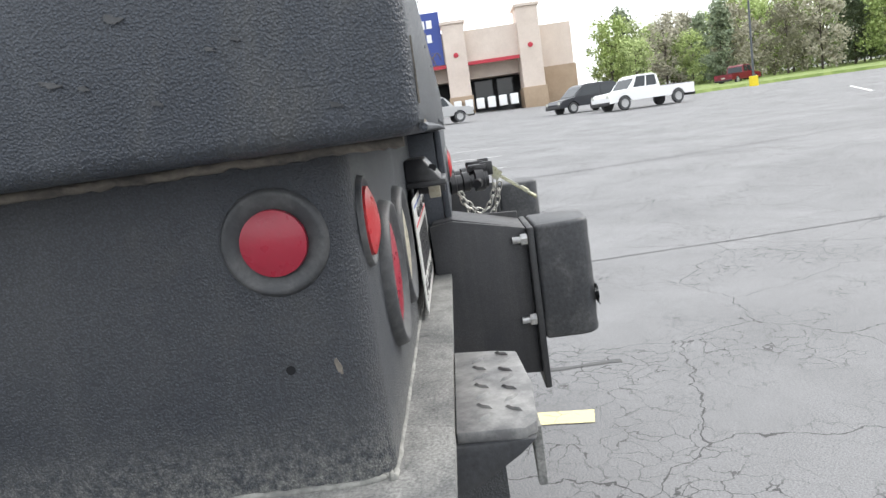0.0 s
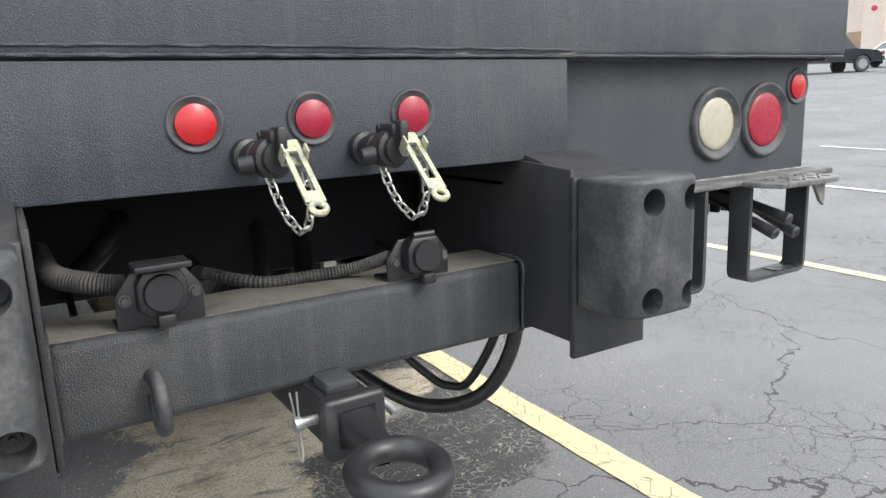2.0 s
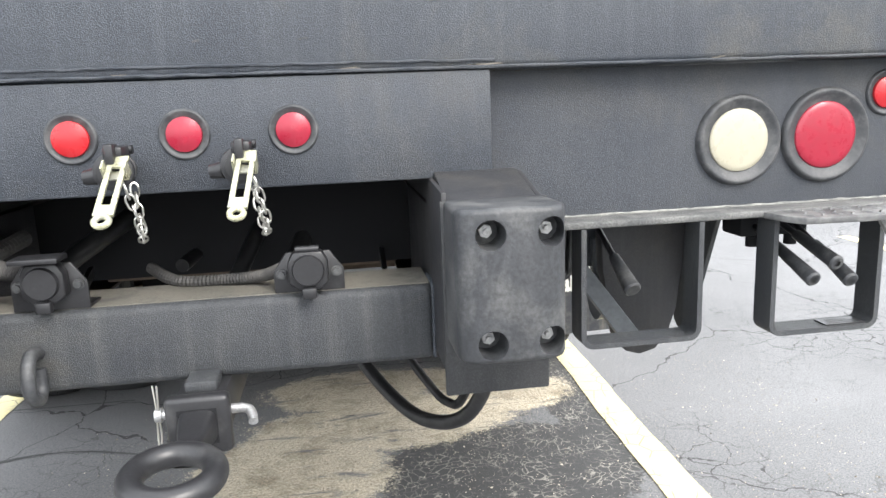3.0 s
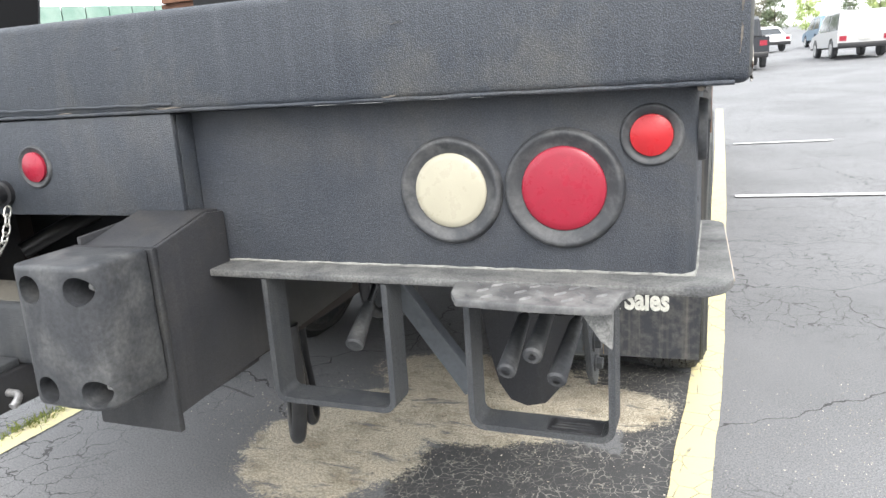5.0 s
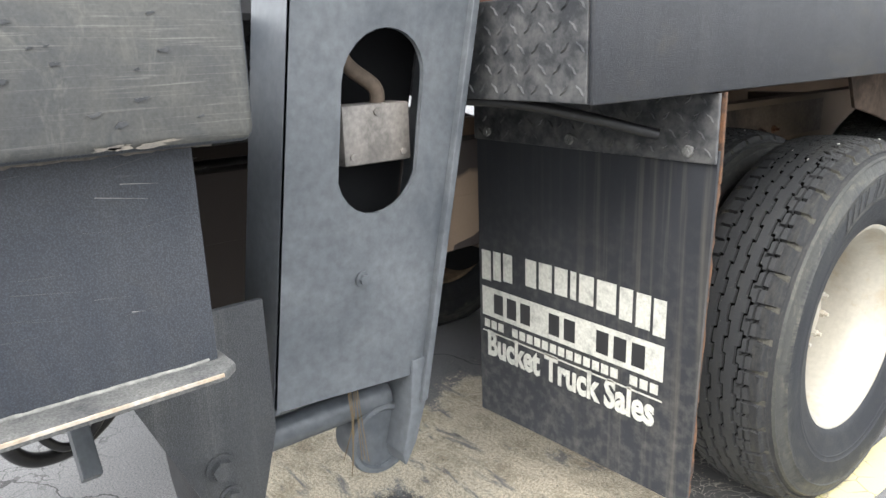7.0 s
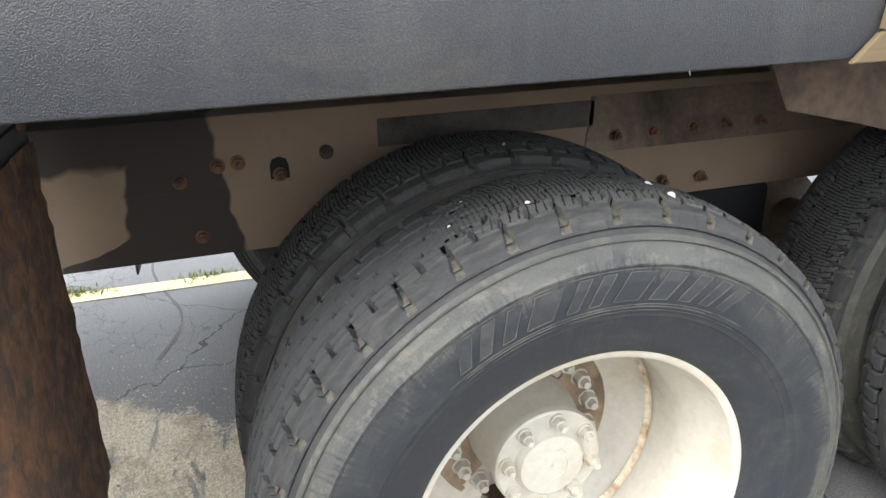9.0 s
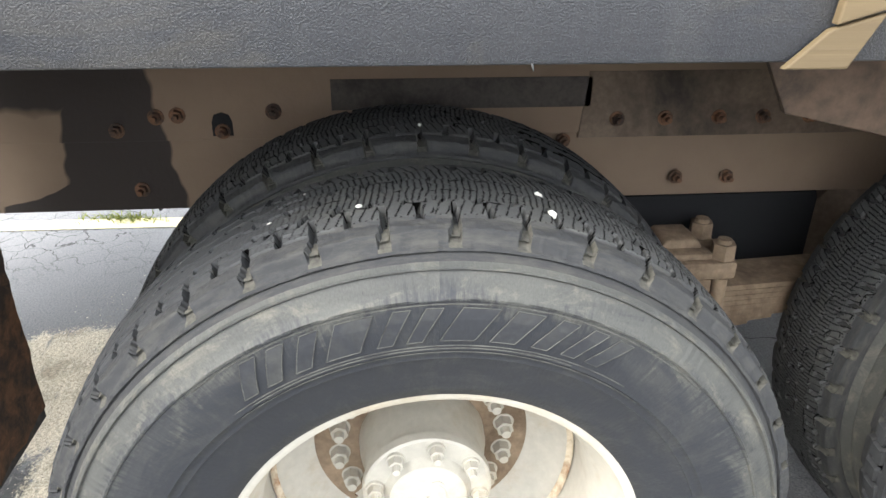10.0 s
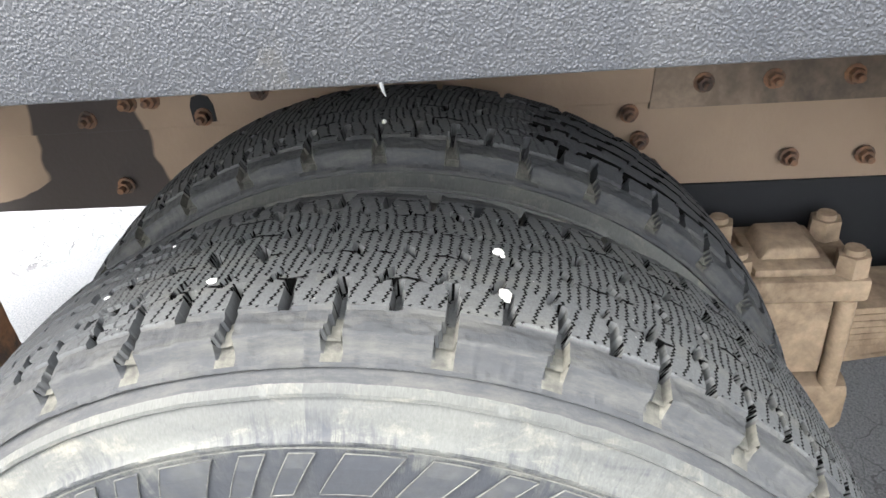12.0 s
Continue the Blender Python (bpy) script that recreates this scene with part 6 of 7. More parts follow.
def raised_name(parent, m):
    """The maker's raised name on the sidewall as plain slanted bars with a fine rim, on a band of thin raised arcs."""
    R0, R1 = 0.4045, 0.4485
    bars, a = [], -0.60
    for w, gap in ((0.048, 0.034), (0.048, 0.045), (0.05, 0.045), (0.10, 0.05), (0.045, 0.04), (0.045, 0.05), (0.10, 0.045), (0.075, 0.05), (0.05, 0.045), (0.045, 0.036), (0.045, 0.0)):
        bars.append((a, w))
        a += w + gap
    for a0, w in bars:
        n = 6
        def at(a, r, h):
            a = a + (r - R0) / R0 * 0.55
            return (wall_x(r) + h, r * math.sin(a), r * math.cos(a))
        bm = bmesh.new()
        rs = (R0, (2 * R0 + R1) / 3, (R0 + 2 * R1) / 3, R1)
        top = [[bm.verts.new(at(a0 + w * i / n, r, 0.0016)) for i in range(n + 1)] for r in rs]
        for k in range(3):
            for i in range(n):
                bm.faces.new((top[k][i], top[k][i + 1], top[k + 1][i + 1], top[k + 1][i]))
        edge = [e for e in bm.edges if len(e.link_faces) == 1]
        down = bmesh.ops.extrude_edge_only(bm, edges=edge)
        for v in (g for g in down["geom"] if isinstance(g, bmesh.types.BMVert)):
            v.co.x -= 0.004
        bmesh.ops.recalc_face_normals(bm, faces=bm.faces)
        under("raised_block", bm, M_emboss, parent, m)
        loop = [at(a0 + w * i / n, R0, 0.0017) for i in range(n + 1)] + [at(a0 + w, r, 0.0017) for r in rs[1:3]] + [at(a0 + w * i / n, R1, 0.0017) for i in range(n, -1, -1)] + [at(a0, r, 0.0017) for r in rs[2:0:-1]]
        under("raised_rim", tube(loop, 0.0006, 5, True), M_dustline, parent, m, "", 60)
    for r, a0, a1 in ((0.3965, -0.66, 0.62), (0.3925, -0.60, 0.42), (0.3860, -0.66, 0.70), (0.4525, -0.72, 0.82)):
        pts = [(wall_x(r) + 0.0002, r * math.sin(t), r * math.cos(t)) for t in (a0 + (a1 - a0) * i / 70 for i in range(71))]
        under("raised_arc", tube(pts, 0.0009, 5), M_dustline, parent, m, "", 60)


M_ruststain = worn("rust stained cream paint", (0.5, 0.43, 0.32), (0.22, 0.11, 0.05), 14, 0.7, (0.45, 0.62), 90)
M_emboss = worn("clean sidewall rubber", (0.017, 0.019, 0.023), (0.060, 0.060, 0.053), 11, 0.6, (0.45, 0.8), 120)
M_dustline = worn("dusty rubber edge", (0.062, 0.062, 0.055), (0.028, 0.028, 0.027), 20, 0.8)


def disc_wheel(x, y, s, outer, fine, label):
    """One wheel: tyre, steel rim with a dished disc, nuts and hub. s is the side of the truck."""
    hold = new("wheel")
    hold.parent = truck
    hold.matrix_parent_inverse = Matrix.Translation(-truck.location)
    hold.location = (x, y, HUB)
    tagged(hold, label)
    m = Matrix.Translation((x, y, HUB)) @ (Matrix.Identity(4) if s > 0 else Matrix.Rotation(math.pi, 4, "Z"))
    if not outer:
        m = m @ Matrix.Rotation(math.pi, 4, "Z")
    def put(name, me, material, lab="", smooth=None):
        return under(name, me, material, hold, m, lab, smooth)
    under("tyre", TYRES[fine], None, hold, m, "worn dusty black truck tyre with zigzag sipes")
    # rim barrel and dished disc; outer flange at +x
    prof = [(0.098, 0.287), (0.112, 0.29), (0.1165, 0.296), (0.1175, 0.303), (0.115, 0.309), (0.105, 0.311), (0.09, 0.306), (-0.10, 0.306), (-0.112, 0.308), (-0.115, 0.300), (-0.114, 0.289), (-0.113, 0.262), (-0.03, 0.259), (-0.005, 0.258), (0.03, 0.262), (0.07, 0.281)]
    # inner and far-side rims and discs take the darker tan material
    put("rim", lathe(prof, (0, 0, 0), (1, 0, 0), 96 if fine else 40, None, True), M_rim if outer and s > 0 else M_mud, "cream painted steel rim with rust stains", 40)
    disc = bmesh.new()
    seg, rs = 120, [(0.2575, -0.100), (0.250, -0.116), (0.236, -0.131), (0.216, -0.146), (0.202, -0.154), (0.190, -0.159), (0.178, -0.161), (0.122, -0.162), (0.114, -0.162), (0.085, -0.162)]
    ring = [[disc.verts.new((h, r * math.sin(2 * math.pi * i / seg), r * math.cos(2 * math.pi * i / seg))) for i in range(seg)] for r, h in rs]
    for k in range(len(rs) - 1):
        for i in range(seg):
            # two hand holes beside the hub
            mid = abs((i + 3 + 30) % 60 - 30)
            if fine and (4 <= k <= 7) and mid <= (9, 11, 12, 12)[k - 4]:
                continue
            disc.faces.new((ring[k][i], ring[k][(i + 1) % seg], ring[k + 1][(i + 1) % seg], ring[k + 1][i]))
    geo = bmesh.ops.extrude_face_region(disc, geom=list(disc.faces))
    bmesh.ops.translate(disc, verts=[v for v in geo["geom"] if isinstance(v, bmesh.types.BMVert)], vec=(-0.012, 0, 0))
    bmesh.ops.recalc_face_normals(disc, faces=disc.faces)
    if outer and fine:
        put("rust_ring", lathe([(-0.092, 0.2590), (-0.096, 0.2575), (-0.1005, 0.2560), (-0.1035, 0.2500)], (0, 0, 0), (1, 0, 0), 72), M_ruststain, "rust stain where disc meets rim", 60)
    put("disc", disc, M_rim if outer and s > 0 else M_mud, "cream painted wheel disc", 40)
    if outer and fine:
        put("drum_face", lathe([(-0.31, 0.235), (-0.262, 0.235), (-0.255, 0.225), (-0.250, 0.15), (-0.21, 0.12), (-0.175, 0.112)], (0, 0, 0), (1, 0, 0), 48), M_rim, "cream painted drum behind the disc", 40)
    if outer:
        for i in range(10):
            a = radians(-9 + (46, 68, 90, 112, 134)[i % 5] * (1 if i < 5 else -1))
            p = Vector((-0.162, 0.148 * math.sin(a), 0.148 * math.cos(a)))
            b = cyl(p, p + Vector((0.006, 0, 0)), 0.021, 0.019, 20)
            hexnut(p + Vector((0.006, 0, 0)), (1, 0, 0), 0.0165, 0.02, b)
            cyl(p + Vector((0.026, 0, 0)), p + Vector((0.04, 0, 0)), 0.0095, 0.008, 12, b)
            put("wheel_nut", b, M_rim, "", 30)
        hub = lathe([(-0.165, 0.112), (-0.13, 0.110), (-0.085, 0.100), (-0.05, 0.099), (-0.046, 0.106), (-0.030, 0.105), (-0.027, 0.101), (-0.027, 0.071), (-0.023, 0.068), (-0.013, 0.062), (-0.011, 0.056), (-0.011, 0.0)], (0, 0, 0), (1, 0, 0), 56)
        put("hub", hub, M_rim, "cream painted axle hub", 35)
        for i in range(8):
            a = 2 * math.pi * (i + 0.2) / 8
            p = Vector((-0.027, 0.086 * math.sin(a), 0.086 * math.cos(a)))
            b = cyl(p, p + Vector((0.005, 0, 0)), 0.0155, 0.0145, 16)
            hexnut(p + Vector((0.005, 0, 0)), (1, 0, 0), 0.0125, 0.014, b)
            cyl(p + Vector((0.019, 0, 0)), p + Vector((0.031, 0, 0)), 0.0075, 0.006, 10, b)
            put("axle_nut", b, M_rim, "", 30)
        mark = tube([(-0.0105, 0.03 * math.sin(t), 0.03 * math.cos(t)) for t in (0.2 * i for i in range(3, 17))], 0.0014, 5)
        tube([(-0.0105, 0.013 + 0.013 * math.sin(t), 0.02 + 0.013 * math.cos(t)) for t in (0.3 * i for i in range(-2, 6))], 0.0012, 5, False, mark)
        cyl((-0.0115, 0, 0), (-0.008, 0, 0), 0.003, seg=10, bm=mark)
        put("cast_mark", mark, M_rim, "", 60)
    return hold, m


for yy_, fine in ((AX1, 2), (AX2, 1)):
    w, m = disc_wheel(1.098, yy_, 1, True, fine, "outer dual wheel with dusty tyre and cream rim")
    if yy_ == AX1:
        raised_name(w, m)
    disc_wheel(0.768, yy_, 1, False, fine, "inner dual wheel with dusty tyre")
for yy_ in (AX1, AX2):
    disc_wheel(-1.098, yy_, -1, True, 0, "outer dual wheel with dusty tyre and cream rim")
    disc_wheel(-0.768, yy_, -1, False, 0, "inner dual wheel with dusty tyre")
rnd = random.Random(21)
for i, (x, a, r) in enumerate(((1.122, -0.377, 0.006), (1.147, -0.164, 0.0065), (1.158, 0.273, 0.009), (1.10, 0.262, 0.0085), (1.105, 0.268, 0.006), (1.06, -0.3, 0.004), (0.826, 0.012, 0.005), (0.78, -0.24, 0.004))):
    b = bmesh.new()
    bmesh.ops.create_icosphere(b, subdivisions=1, radius=r * 0.75)
    for v in b.verts:
        v.co *= rnd.uniform(0.7, 1.1)
    b.transform(Matrix.Translation((x, AX1 + 0.5395 * math.sin(a), HUB + 0.5395 * math.cos(a))))
    part("trapped_stone", b, M_letter, truck, "pale pebble stuck in the tread")
for yy_ in (AX1, AX2):
    part("axle", cyl((-1.0, yy_, HUB), (1.0, yy_, HUB), 0.075, seg=24), M_rail, truck, "muddy axle tube", 40)
    d = lathe([(-0.16, 0.06), (-0.12, 0.16), (0.0, 0.2), (0.12, 0.16), (0.16, 0.06)], (0, yy_, HUB), (1, 0, 0), 32)
    part("differential", d, M_rail, truck, "muddy axle housing", 40)
    for x in (0.58, -0.58):
        part("brake_drum", cyl((x - 0.06, yy_, HUB), (x + 0.05, yy_, HUB), 0.21, seg=40), M_dark, truck, "", 40)


def spring_stack(s):
    """Leaf spring over the bogie centre, clamped by a cap and U-bolts, all in dried mud."""
    yc = (AX1 + AX2) / 2 - 0.085
    x0, x1 = 0.50, 0.62
    for i in range(9):
        L = 0.62 - i * 0.055
        pts = [(yc - L, 0.60 - i * 0.014 + 0.03), (yc, 0.60 - i * 0.014 - 0.0), (yc + L, 0.60 - i * 0.014 + 0.03), (yc + L, 0.612 - i * 0.014 + 0.03), (yc, 0.612 - i * 0.014), (yc - L, 0.612 - i * 0.014 + 0.03)]
        b = prism(bmesh.new(), pts, 0, s * x0, s * x1, 0.001)
        part("spring_leaf", b, M_mud, truck, "mud-caked spring leaf")
    cap = bmesh.new()
    box(x0 - 0.025, x1 + 0.025, yc - 0.115, yc + 0.115, 0.648, 0.690, 0.008, cap)
    box(x0 - 0.012, x1 + 0.012, yc - 0.062, yc + 0.062, 0.690, 0.706, 0.006, cap)
    prism(cap, [(yc - 0.05, 0.706), (yc + 0.05, 0.706), (yc + 0.035, 0.728), (yc - 0.035, 0.728)], 0, x0 + 0.015, x1 - 0.015, 0.006)
    spring = part("spring_cap", cap if s > 0 else mirror(cap), M_mud, truck, "mud-caked spring clamp with nuts", 40)
    for dy in (-0.088, 0.088):
        for x in (x0 + 0.004, x1 - 0.002):
            b = hexnut((x, yc + dy, 0.690), (0, 0, 1), 0.027, 0.036)
            cyl((x, yc + dy, 0.72), (x, yc + dy, 0.735), 0.017, 0.015, 14, b)
            part("clamp_nut", b if s > 0 else mirror(b), M_mud, spring, "", 40)
            b = cyl((x + 0.012, yc + dy, 0.648), (x + 0.012, yc + dy, 0.40), 0.016, seg=14)
            part("u_bolt", b if s > 0 else mirror(b), M_mud, spring, "", 40)
    keep = box(x1 - 0.02, x1 + 0.018, yc - 0.066, yc + 0.066, 0.50, 0.646, 0.004)
    part("clamp_plate", keep if s > 0 else mirror(keep), M_mud, spring, "", 40)
    knob = cyl((x0 + 0.03, yc - 0.19, 0.655), (x0 + 0.03, yc - 0.19, 0.70), 0.036, 0.030, 20, None, 0.006)
    part("spring_stop", knob if s > 0 else mirror(knob), M_mud, spring, "", 40)
    sad = box(x0 - 0.03, x1 + 0.03, yc - 0.13, yc + 0.13, 0.36, 0.48, 0.03)
    part("spring_saddle", sad if s > 0 else mirror(sad), M_mud, truck, "", 40)


# added dark block that hides bright ground between the wheels
part("axle_cradle", box(-0.44, 0.44, 2.62, 3.25, 0.50, 0.768, 0.02), M_dark, truck, "dark block closing the gap between the rails", 40)
spring_stack(1)
spring_stack(-1)


# ---- ground and markings ----
SLOPE, CROSS = 0.034, 0.04


def lift(x, y):
    """The lot falls gently towards where the truck stands, and across towards the trees."""
    r = math.hypot(x, y)
    cross = CROSS * y * (x / r) ** 2 * min(1.0, max(0.0, (r - 6.0) / 20.0)) if x > 0 else 0.0
    return SLOPE * max(0.0, r - 6.0) + cross


def ground_sheet():
    """One sheet to the horizon, flat under the truck and rising gently away from it."""
    near = [float(v) for v in np.arange(-8, 30.01, 0.5)]
    far = [32, 34, 37, 40, 44, 48, 53, 60, 68, 76, 84, 95, 110, 130, 160, 260, 480, 900]
    back = [10, 12, 15, 20, 26, 34, 45, 60, 80, 110, 160, 260, 480, 900]
    line = [-v for v in reversed(back)] + near + far
    return grid_mesh("ground", line, line, lift, M_ground, "structure", "grey cracked asphalt parking lot with sand spilled under the truck")


ground_sheet()


def stripe(name, x0, y0, x1, y1, w, material, label):
    d = Vector((x1 - x0, y1 - y0, 0))
    n = Vector((-d.y, d.x, 0)).normalized() * w / 2
    k = max(2, int(d.length / 0.12)) if d.length < 25 else 40
    bm = bmesh.new()
    rows = []
    for i in range(k + 1):
        p = Vector((x0, y0, 0.004)) + d * i / k
        j = 0.006 * noise.noise(p * 9)
        rows.append([bm.verts.new(p - n * (1 + j * 6)), bm.verts.new(p + n * (1 - j * 6))])
    for a, b in zip(rows, rows[1:]):
        bm.faces.new((a[0], b[0], b[1], a[1]))
    bmesh.ops.recalc_face_normals(bm, faces=bm.faces)
    if bm.faces[0].normal.z < 0:
        bmesh.ops.reverse_faces(bm, faces=bm.faces)
    return structure(name, bm, material, label)


def bent_stripe(name, pts, w, material, label):
    """A painted line through several points, lying on the ground."""
    P = smooth_path([(x, y, 0) for x, y in pts], 24)
    bm = bmesh.new()
    rows = []
    for i, p in enumerate(P):
        d = P[min(i + 1, len(P) - 1)] - P[max(i - 1, 0)]
        n = Vector((-d.y, d.x, 0)).normalized() * w / 2 * (1 + 0.08 * noise.noise(p * 9))
        up = Vector((0, 0, 0.004 + lift(p.x, p.y)))
        rows.append([bm.verts.new(p - n + up), bm.verts.new(p + n + up)])
    for a, b in zip(rows, rows[1:]):
        bm.faces.new((a[1], a[0], b[0], b[1]))
    return structure(name, bm, material, label)


bent_stripe("marking_1", [(1.080, -0.45), (1.155, -0.02), (1.19, 0.20), (1.205, 0.75), (1.222, 1.4), (1.25, 2.0), (1.285, 4.0), (1.32, 8.0), (1.33, 14.5)], 0.125, M_yellow, "worn yellow painted parking line")
stripe("marking_2", -1.30, -0.6, -1.20, 5.2, 0.11, M_yellow, "worn yellow painted parking line")
stripe("marking_3", 4.1, -0.52, 4.3, 4.2, 0.11, M_yellow, "worn yellow painted parking line")


def tar_ribbon(pts, w, label="dark sealed crack in the asphalt"):
    """Poured crack sealer: an uneven dark ribbon lying on the ground."""
    P = smooth_path([(x, y, 0) for x, y in pts], 14)
    bm = bmesh.new()
    rows = []
    for i, p in enumerate(P):
        d = P[min(i + 1, len(P) - 1)] - P[max(i - 1, 0)]
        p = p + Vector((noise.noise(p * 3), noise.noise(p * 3 + Vector((7, 1, 2))), 0)) * w * 0.9
        n = Vector((-d.y, d.x, 0)).normalized() * w / 2 * (1 + 0.7 * noise.noise(p * 11))
        up = Vector((0, 0, 0.003 + lift(p.x, p.y)))
        rows.append([bm.verts.new(p - n + up), bm.verts.new(p + n + up)])
    for a, b in zip(rows, rows[1:]):
        bm.faces.new((a[1], a[0], b[0], b[1]))
    return structure("crack_sealer", bm, M_tar, label)


M_tar = worn("dull crack sealer", (0.055, 0.056, 0.057), (0.10, 0.10, 0.10), 9, 0.75, (0.4, 0.7), 120)
tar_ribbon([(4.6, -0.75), (4.0, -0.58), (3.56, -0.35), (2.86, -0.26), (2.3, -0.1), (2.01, -0.12), (1.75, -0.22), (1.69, -0.38), (1.7, -0.7)], 0.045)
tar_ribbon([(1.69, -0.19), (1.39, -0.12), (1.16, -0.07), (0.9, 0.02)], 0.012)
tar_ribbon([(4.1, -0.6), (4.15, -1.25), (4.22, -2.41), (4.35, -3.76), (4.7, -7)], 0.022)
tar_ribbon([(11.1, -0.8), (11.19, -1.65), (11.52, -4.29), (12.27, -8.55), (13.2, -14)], 0.07)
tar_ribbon([(-2.6, 1.55), (-1.6, 1.35), (-0.9, 1.5), (-0.55, 1.42)], 0.012)
tar_ribbon([(-2.4, 2.3), (-1.5, 2.0), (-0.7, 1.95)], 0.010)


def sand_grains():
    """Coarse grains and pebbles lying on the spilled sand."""
    rnd = random.Random(15)
    V, F = [], []
    for i in range(5200):
        cx, cy, rx, ry = rnd.choice(((0.3, 1.4, 0.5, 0.48), (-0.2, 1.35, 0.38, 0.3), (0.78, 1.72, 0.4, 0.36), (0.8, 0.9, 0.5, 0.6), (1.75, 1.2, 0.3, 0.9)))
        x, y = rnd.gauss(cx, rx * 0.6), rnd.gauss(cy, ry * 0.6)
        r = rnd.uniform(0.0012, 0.003) * (1.8 if rnd.random() < 0.05 else 1)
        a = rnd.uniform(0, 6.3)
        n = len(V)
        for k in range(4):
            V.append((x + r * math.cos(a + k * 1.57) * rnd.uniform(0.7, 1.2), y + r * math.sin(a + k * 1.57) * rnd.uniform(0.7, 1.2), 0.0005))
        V.append((x + rnd.uniform(-0.3, 0.3) * r, y + rnd.uniform(-0.3, 0.3) * r, r * rnd.uniform(0.6, 1.1)))
        F += [(n, n + 1, n + 4), (n + 1, n + 2, n + 4), (n + 2, n + 3, n + 4), (n + 3, n, n + 4)]
    me = bpy.data.meshes.new("sand_grains")
    me.from_pydata(V, [], F)
    k = Net("loose grit", 0.9)
    geo = k.n.new("ShaderNodeNewGeometry")
    k.color(k.ramp(geo.outputs["Random Per Island"], (0.0, (0.10, 0.09, 0.08)), (0.4, (0.34, 0.30, 0.24)), (1.0, (0.62, 0.57, 0.48))))
    me.materials.append(k.m)
    return tagged(new("sand_grains", me), "coarse tan grains scattered on the asphalt", "", "", "stuff")


sand_grains()



# ---- the parking lot's surroundings ----
for x in (7.4, 10.6, 13.8, 17.0, 20.2):
    y0 = -0.75 - 0.04 * (x - 4)
    rows = [(x, y0), (x + 0.12, 5.0)]
    k = 30
    bm = bmesh.new()
    vs = []
    for i in range(k + 1):
        y = y0 + (5.6 - y0) * i / k
        z = lift(x, y) + 0.006
        vs.append([bm.verts.new((x - 0.055, y, z)), bm.verts.new((x + 0.055, y, z))])
    for a, b in zip(vs, vs[1:]):
        bm.faces.new((a[0], a[1], b[1], b[0]))
    structure("marking_4", bm, M_stripe, "white painted parking line")


def far_line(x0, y0, x1, y1, w, label="white painted lane line"):
    d = Vector((x1 - x0, y1 - y0))
    n = Vector((-d.y, d.x)).normalized() * w / 2
    bm = bmesh.new()
    vs = []
    for i in range(25):
        p = Vector((x0, y0)) + d * i / 24
        vs.append([bm.verts.new((p.x - n.x, p.y - n.y, lift(p.x, p.y) + 0.012)), bm.verts.new((p.x + n.x, p.y + n.y, lift(p.x, p.y) + 0.012))])
    for a, b in zip(vs, vs[1:]):
        bm.faces.new((a[0], b[0], b[1], a[1]))
    bmesh.ops.recalc_face_normals(bm, faces=bm.faces)
    structure("marking_5", bm, M_stripe, label)


far_line(12.5, 4.6, 27.0, 2.6, 0.14)
far_line(1.45, 6.2, 9, 6.35, 0.11)
far_line(1.5, 9.6, 2.7, 9.65, 0.11)
for i in range(5):
    far_line(26 + 1.2 * i, -16 - 2.6 * i, 33 + 1.5 * i, -19 - 3 * i, 0.12)

# weeds growing in the painted line
bm = bmesh.new()
rnd = random.Random(3)
for cx, cy in ((-1.33, 0.95), (-1.32, 1.62), (-1.31, 1.05)):
    for i in range(90):
        x, y = cx + rnd.gauss(0, 0.025), cy + rnd.gauss(0, 0.07)
        h, a = rnd.uniform(0.012, 0.045), rnd.uniform(0, 6.3)
        d = Vector((math.cos(a), math.sin(a), 0)) * 0.004
        t = Vector((x + rnd.gauss(0, 0.02), y + rnd.gauss(0, 0.02), h))
        bm.faces.new((bm.verts.new(Vector((x, y, 0)) - d), bm.verts.new(Vector((x, y, 0)) + d), bm.verts.new(t)))
M_weed = worn("yellow green weeds", (0.22, 0.25, 0.05), (0.10, 0.14, 0.03), 40, 0.8)
structure("weeds", bm, M_weed, "small weeds growing in the painted line", None, "stuff")


# ---- store ----
M_stucco = worn("cream stucco", (0.66, 0.57, 0.50), (0.58, 0.49, 0.43), 0.4, 0.85, (0.35, 0.7), 6, 0, 0.2, 0.08)
M_tanwall = worn("tan block wall", (0.40, 0.30, 0.21), (0.33, 0.245, 0.17), 0.5, 0.85, (0.35, 0.7), 6, 0, 0.2, 0.1)
M_redtrim = mat("red trim paint", (0.45, 0.03, 0.05), 0.5)
M_signblue = mat("blue sign face", (0.03, 0.06, 0.27), 0.4)
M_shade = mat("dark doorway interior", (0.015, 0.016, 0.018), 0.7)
M_green = mat("green sign board", (0.02, 0.16, 0.14), 0.5)
SX, SG = 84.0, lift(84, 0) + 0.35
store = thing("store_building", (SX, 0, SG), "cream and tan stucco store with red trim and blue sign", "building")


def sbox(name, y0, y1, z0, z1, dx0, dx1, m, label="", w=0.0, parent=None):
    return part(name, box(SX + dx0, SX + dx1, y0, y1, SG + z0 - (1.0 if z0 == 0 else 0), SG + z1, w), m, parent or store, label)


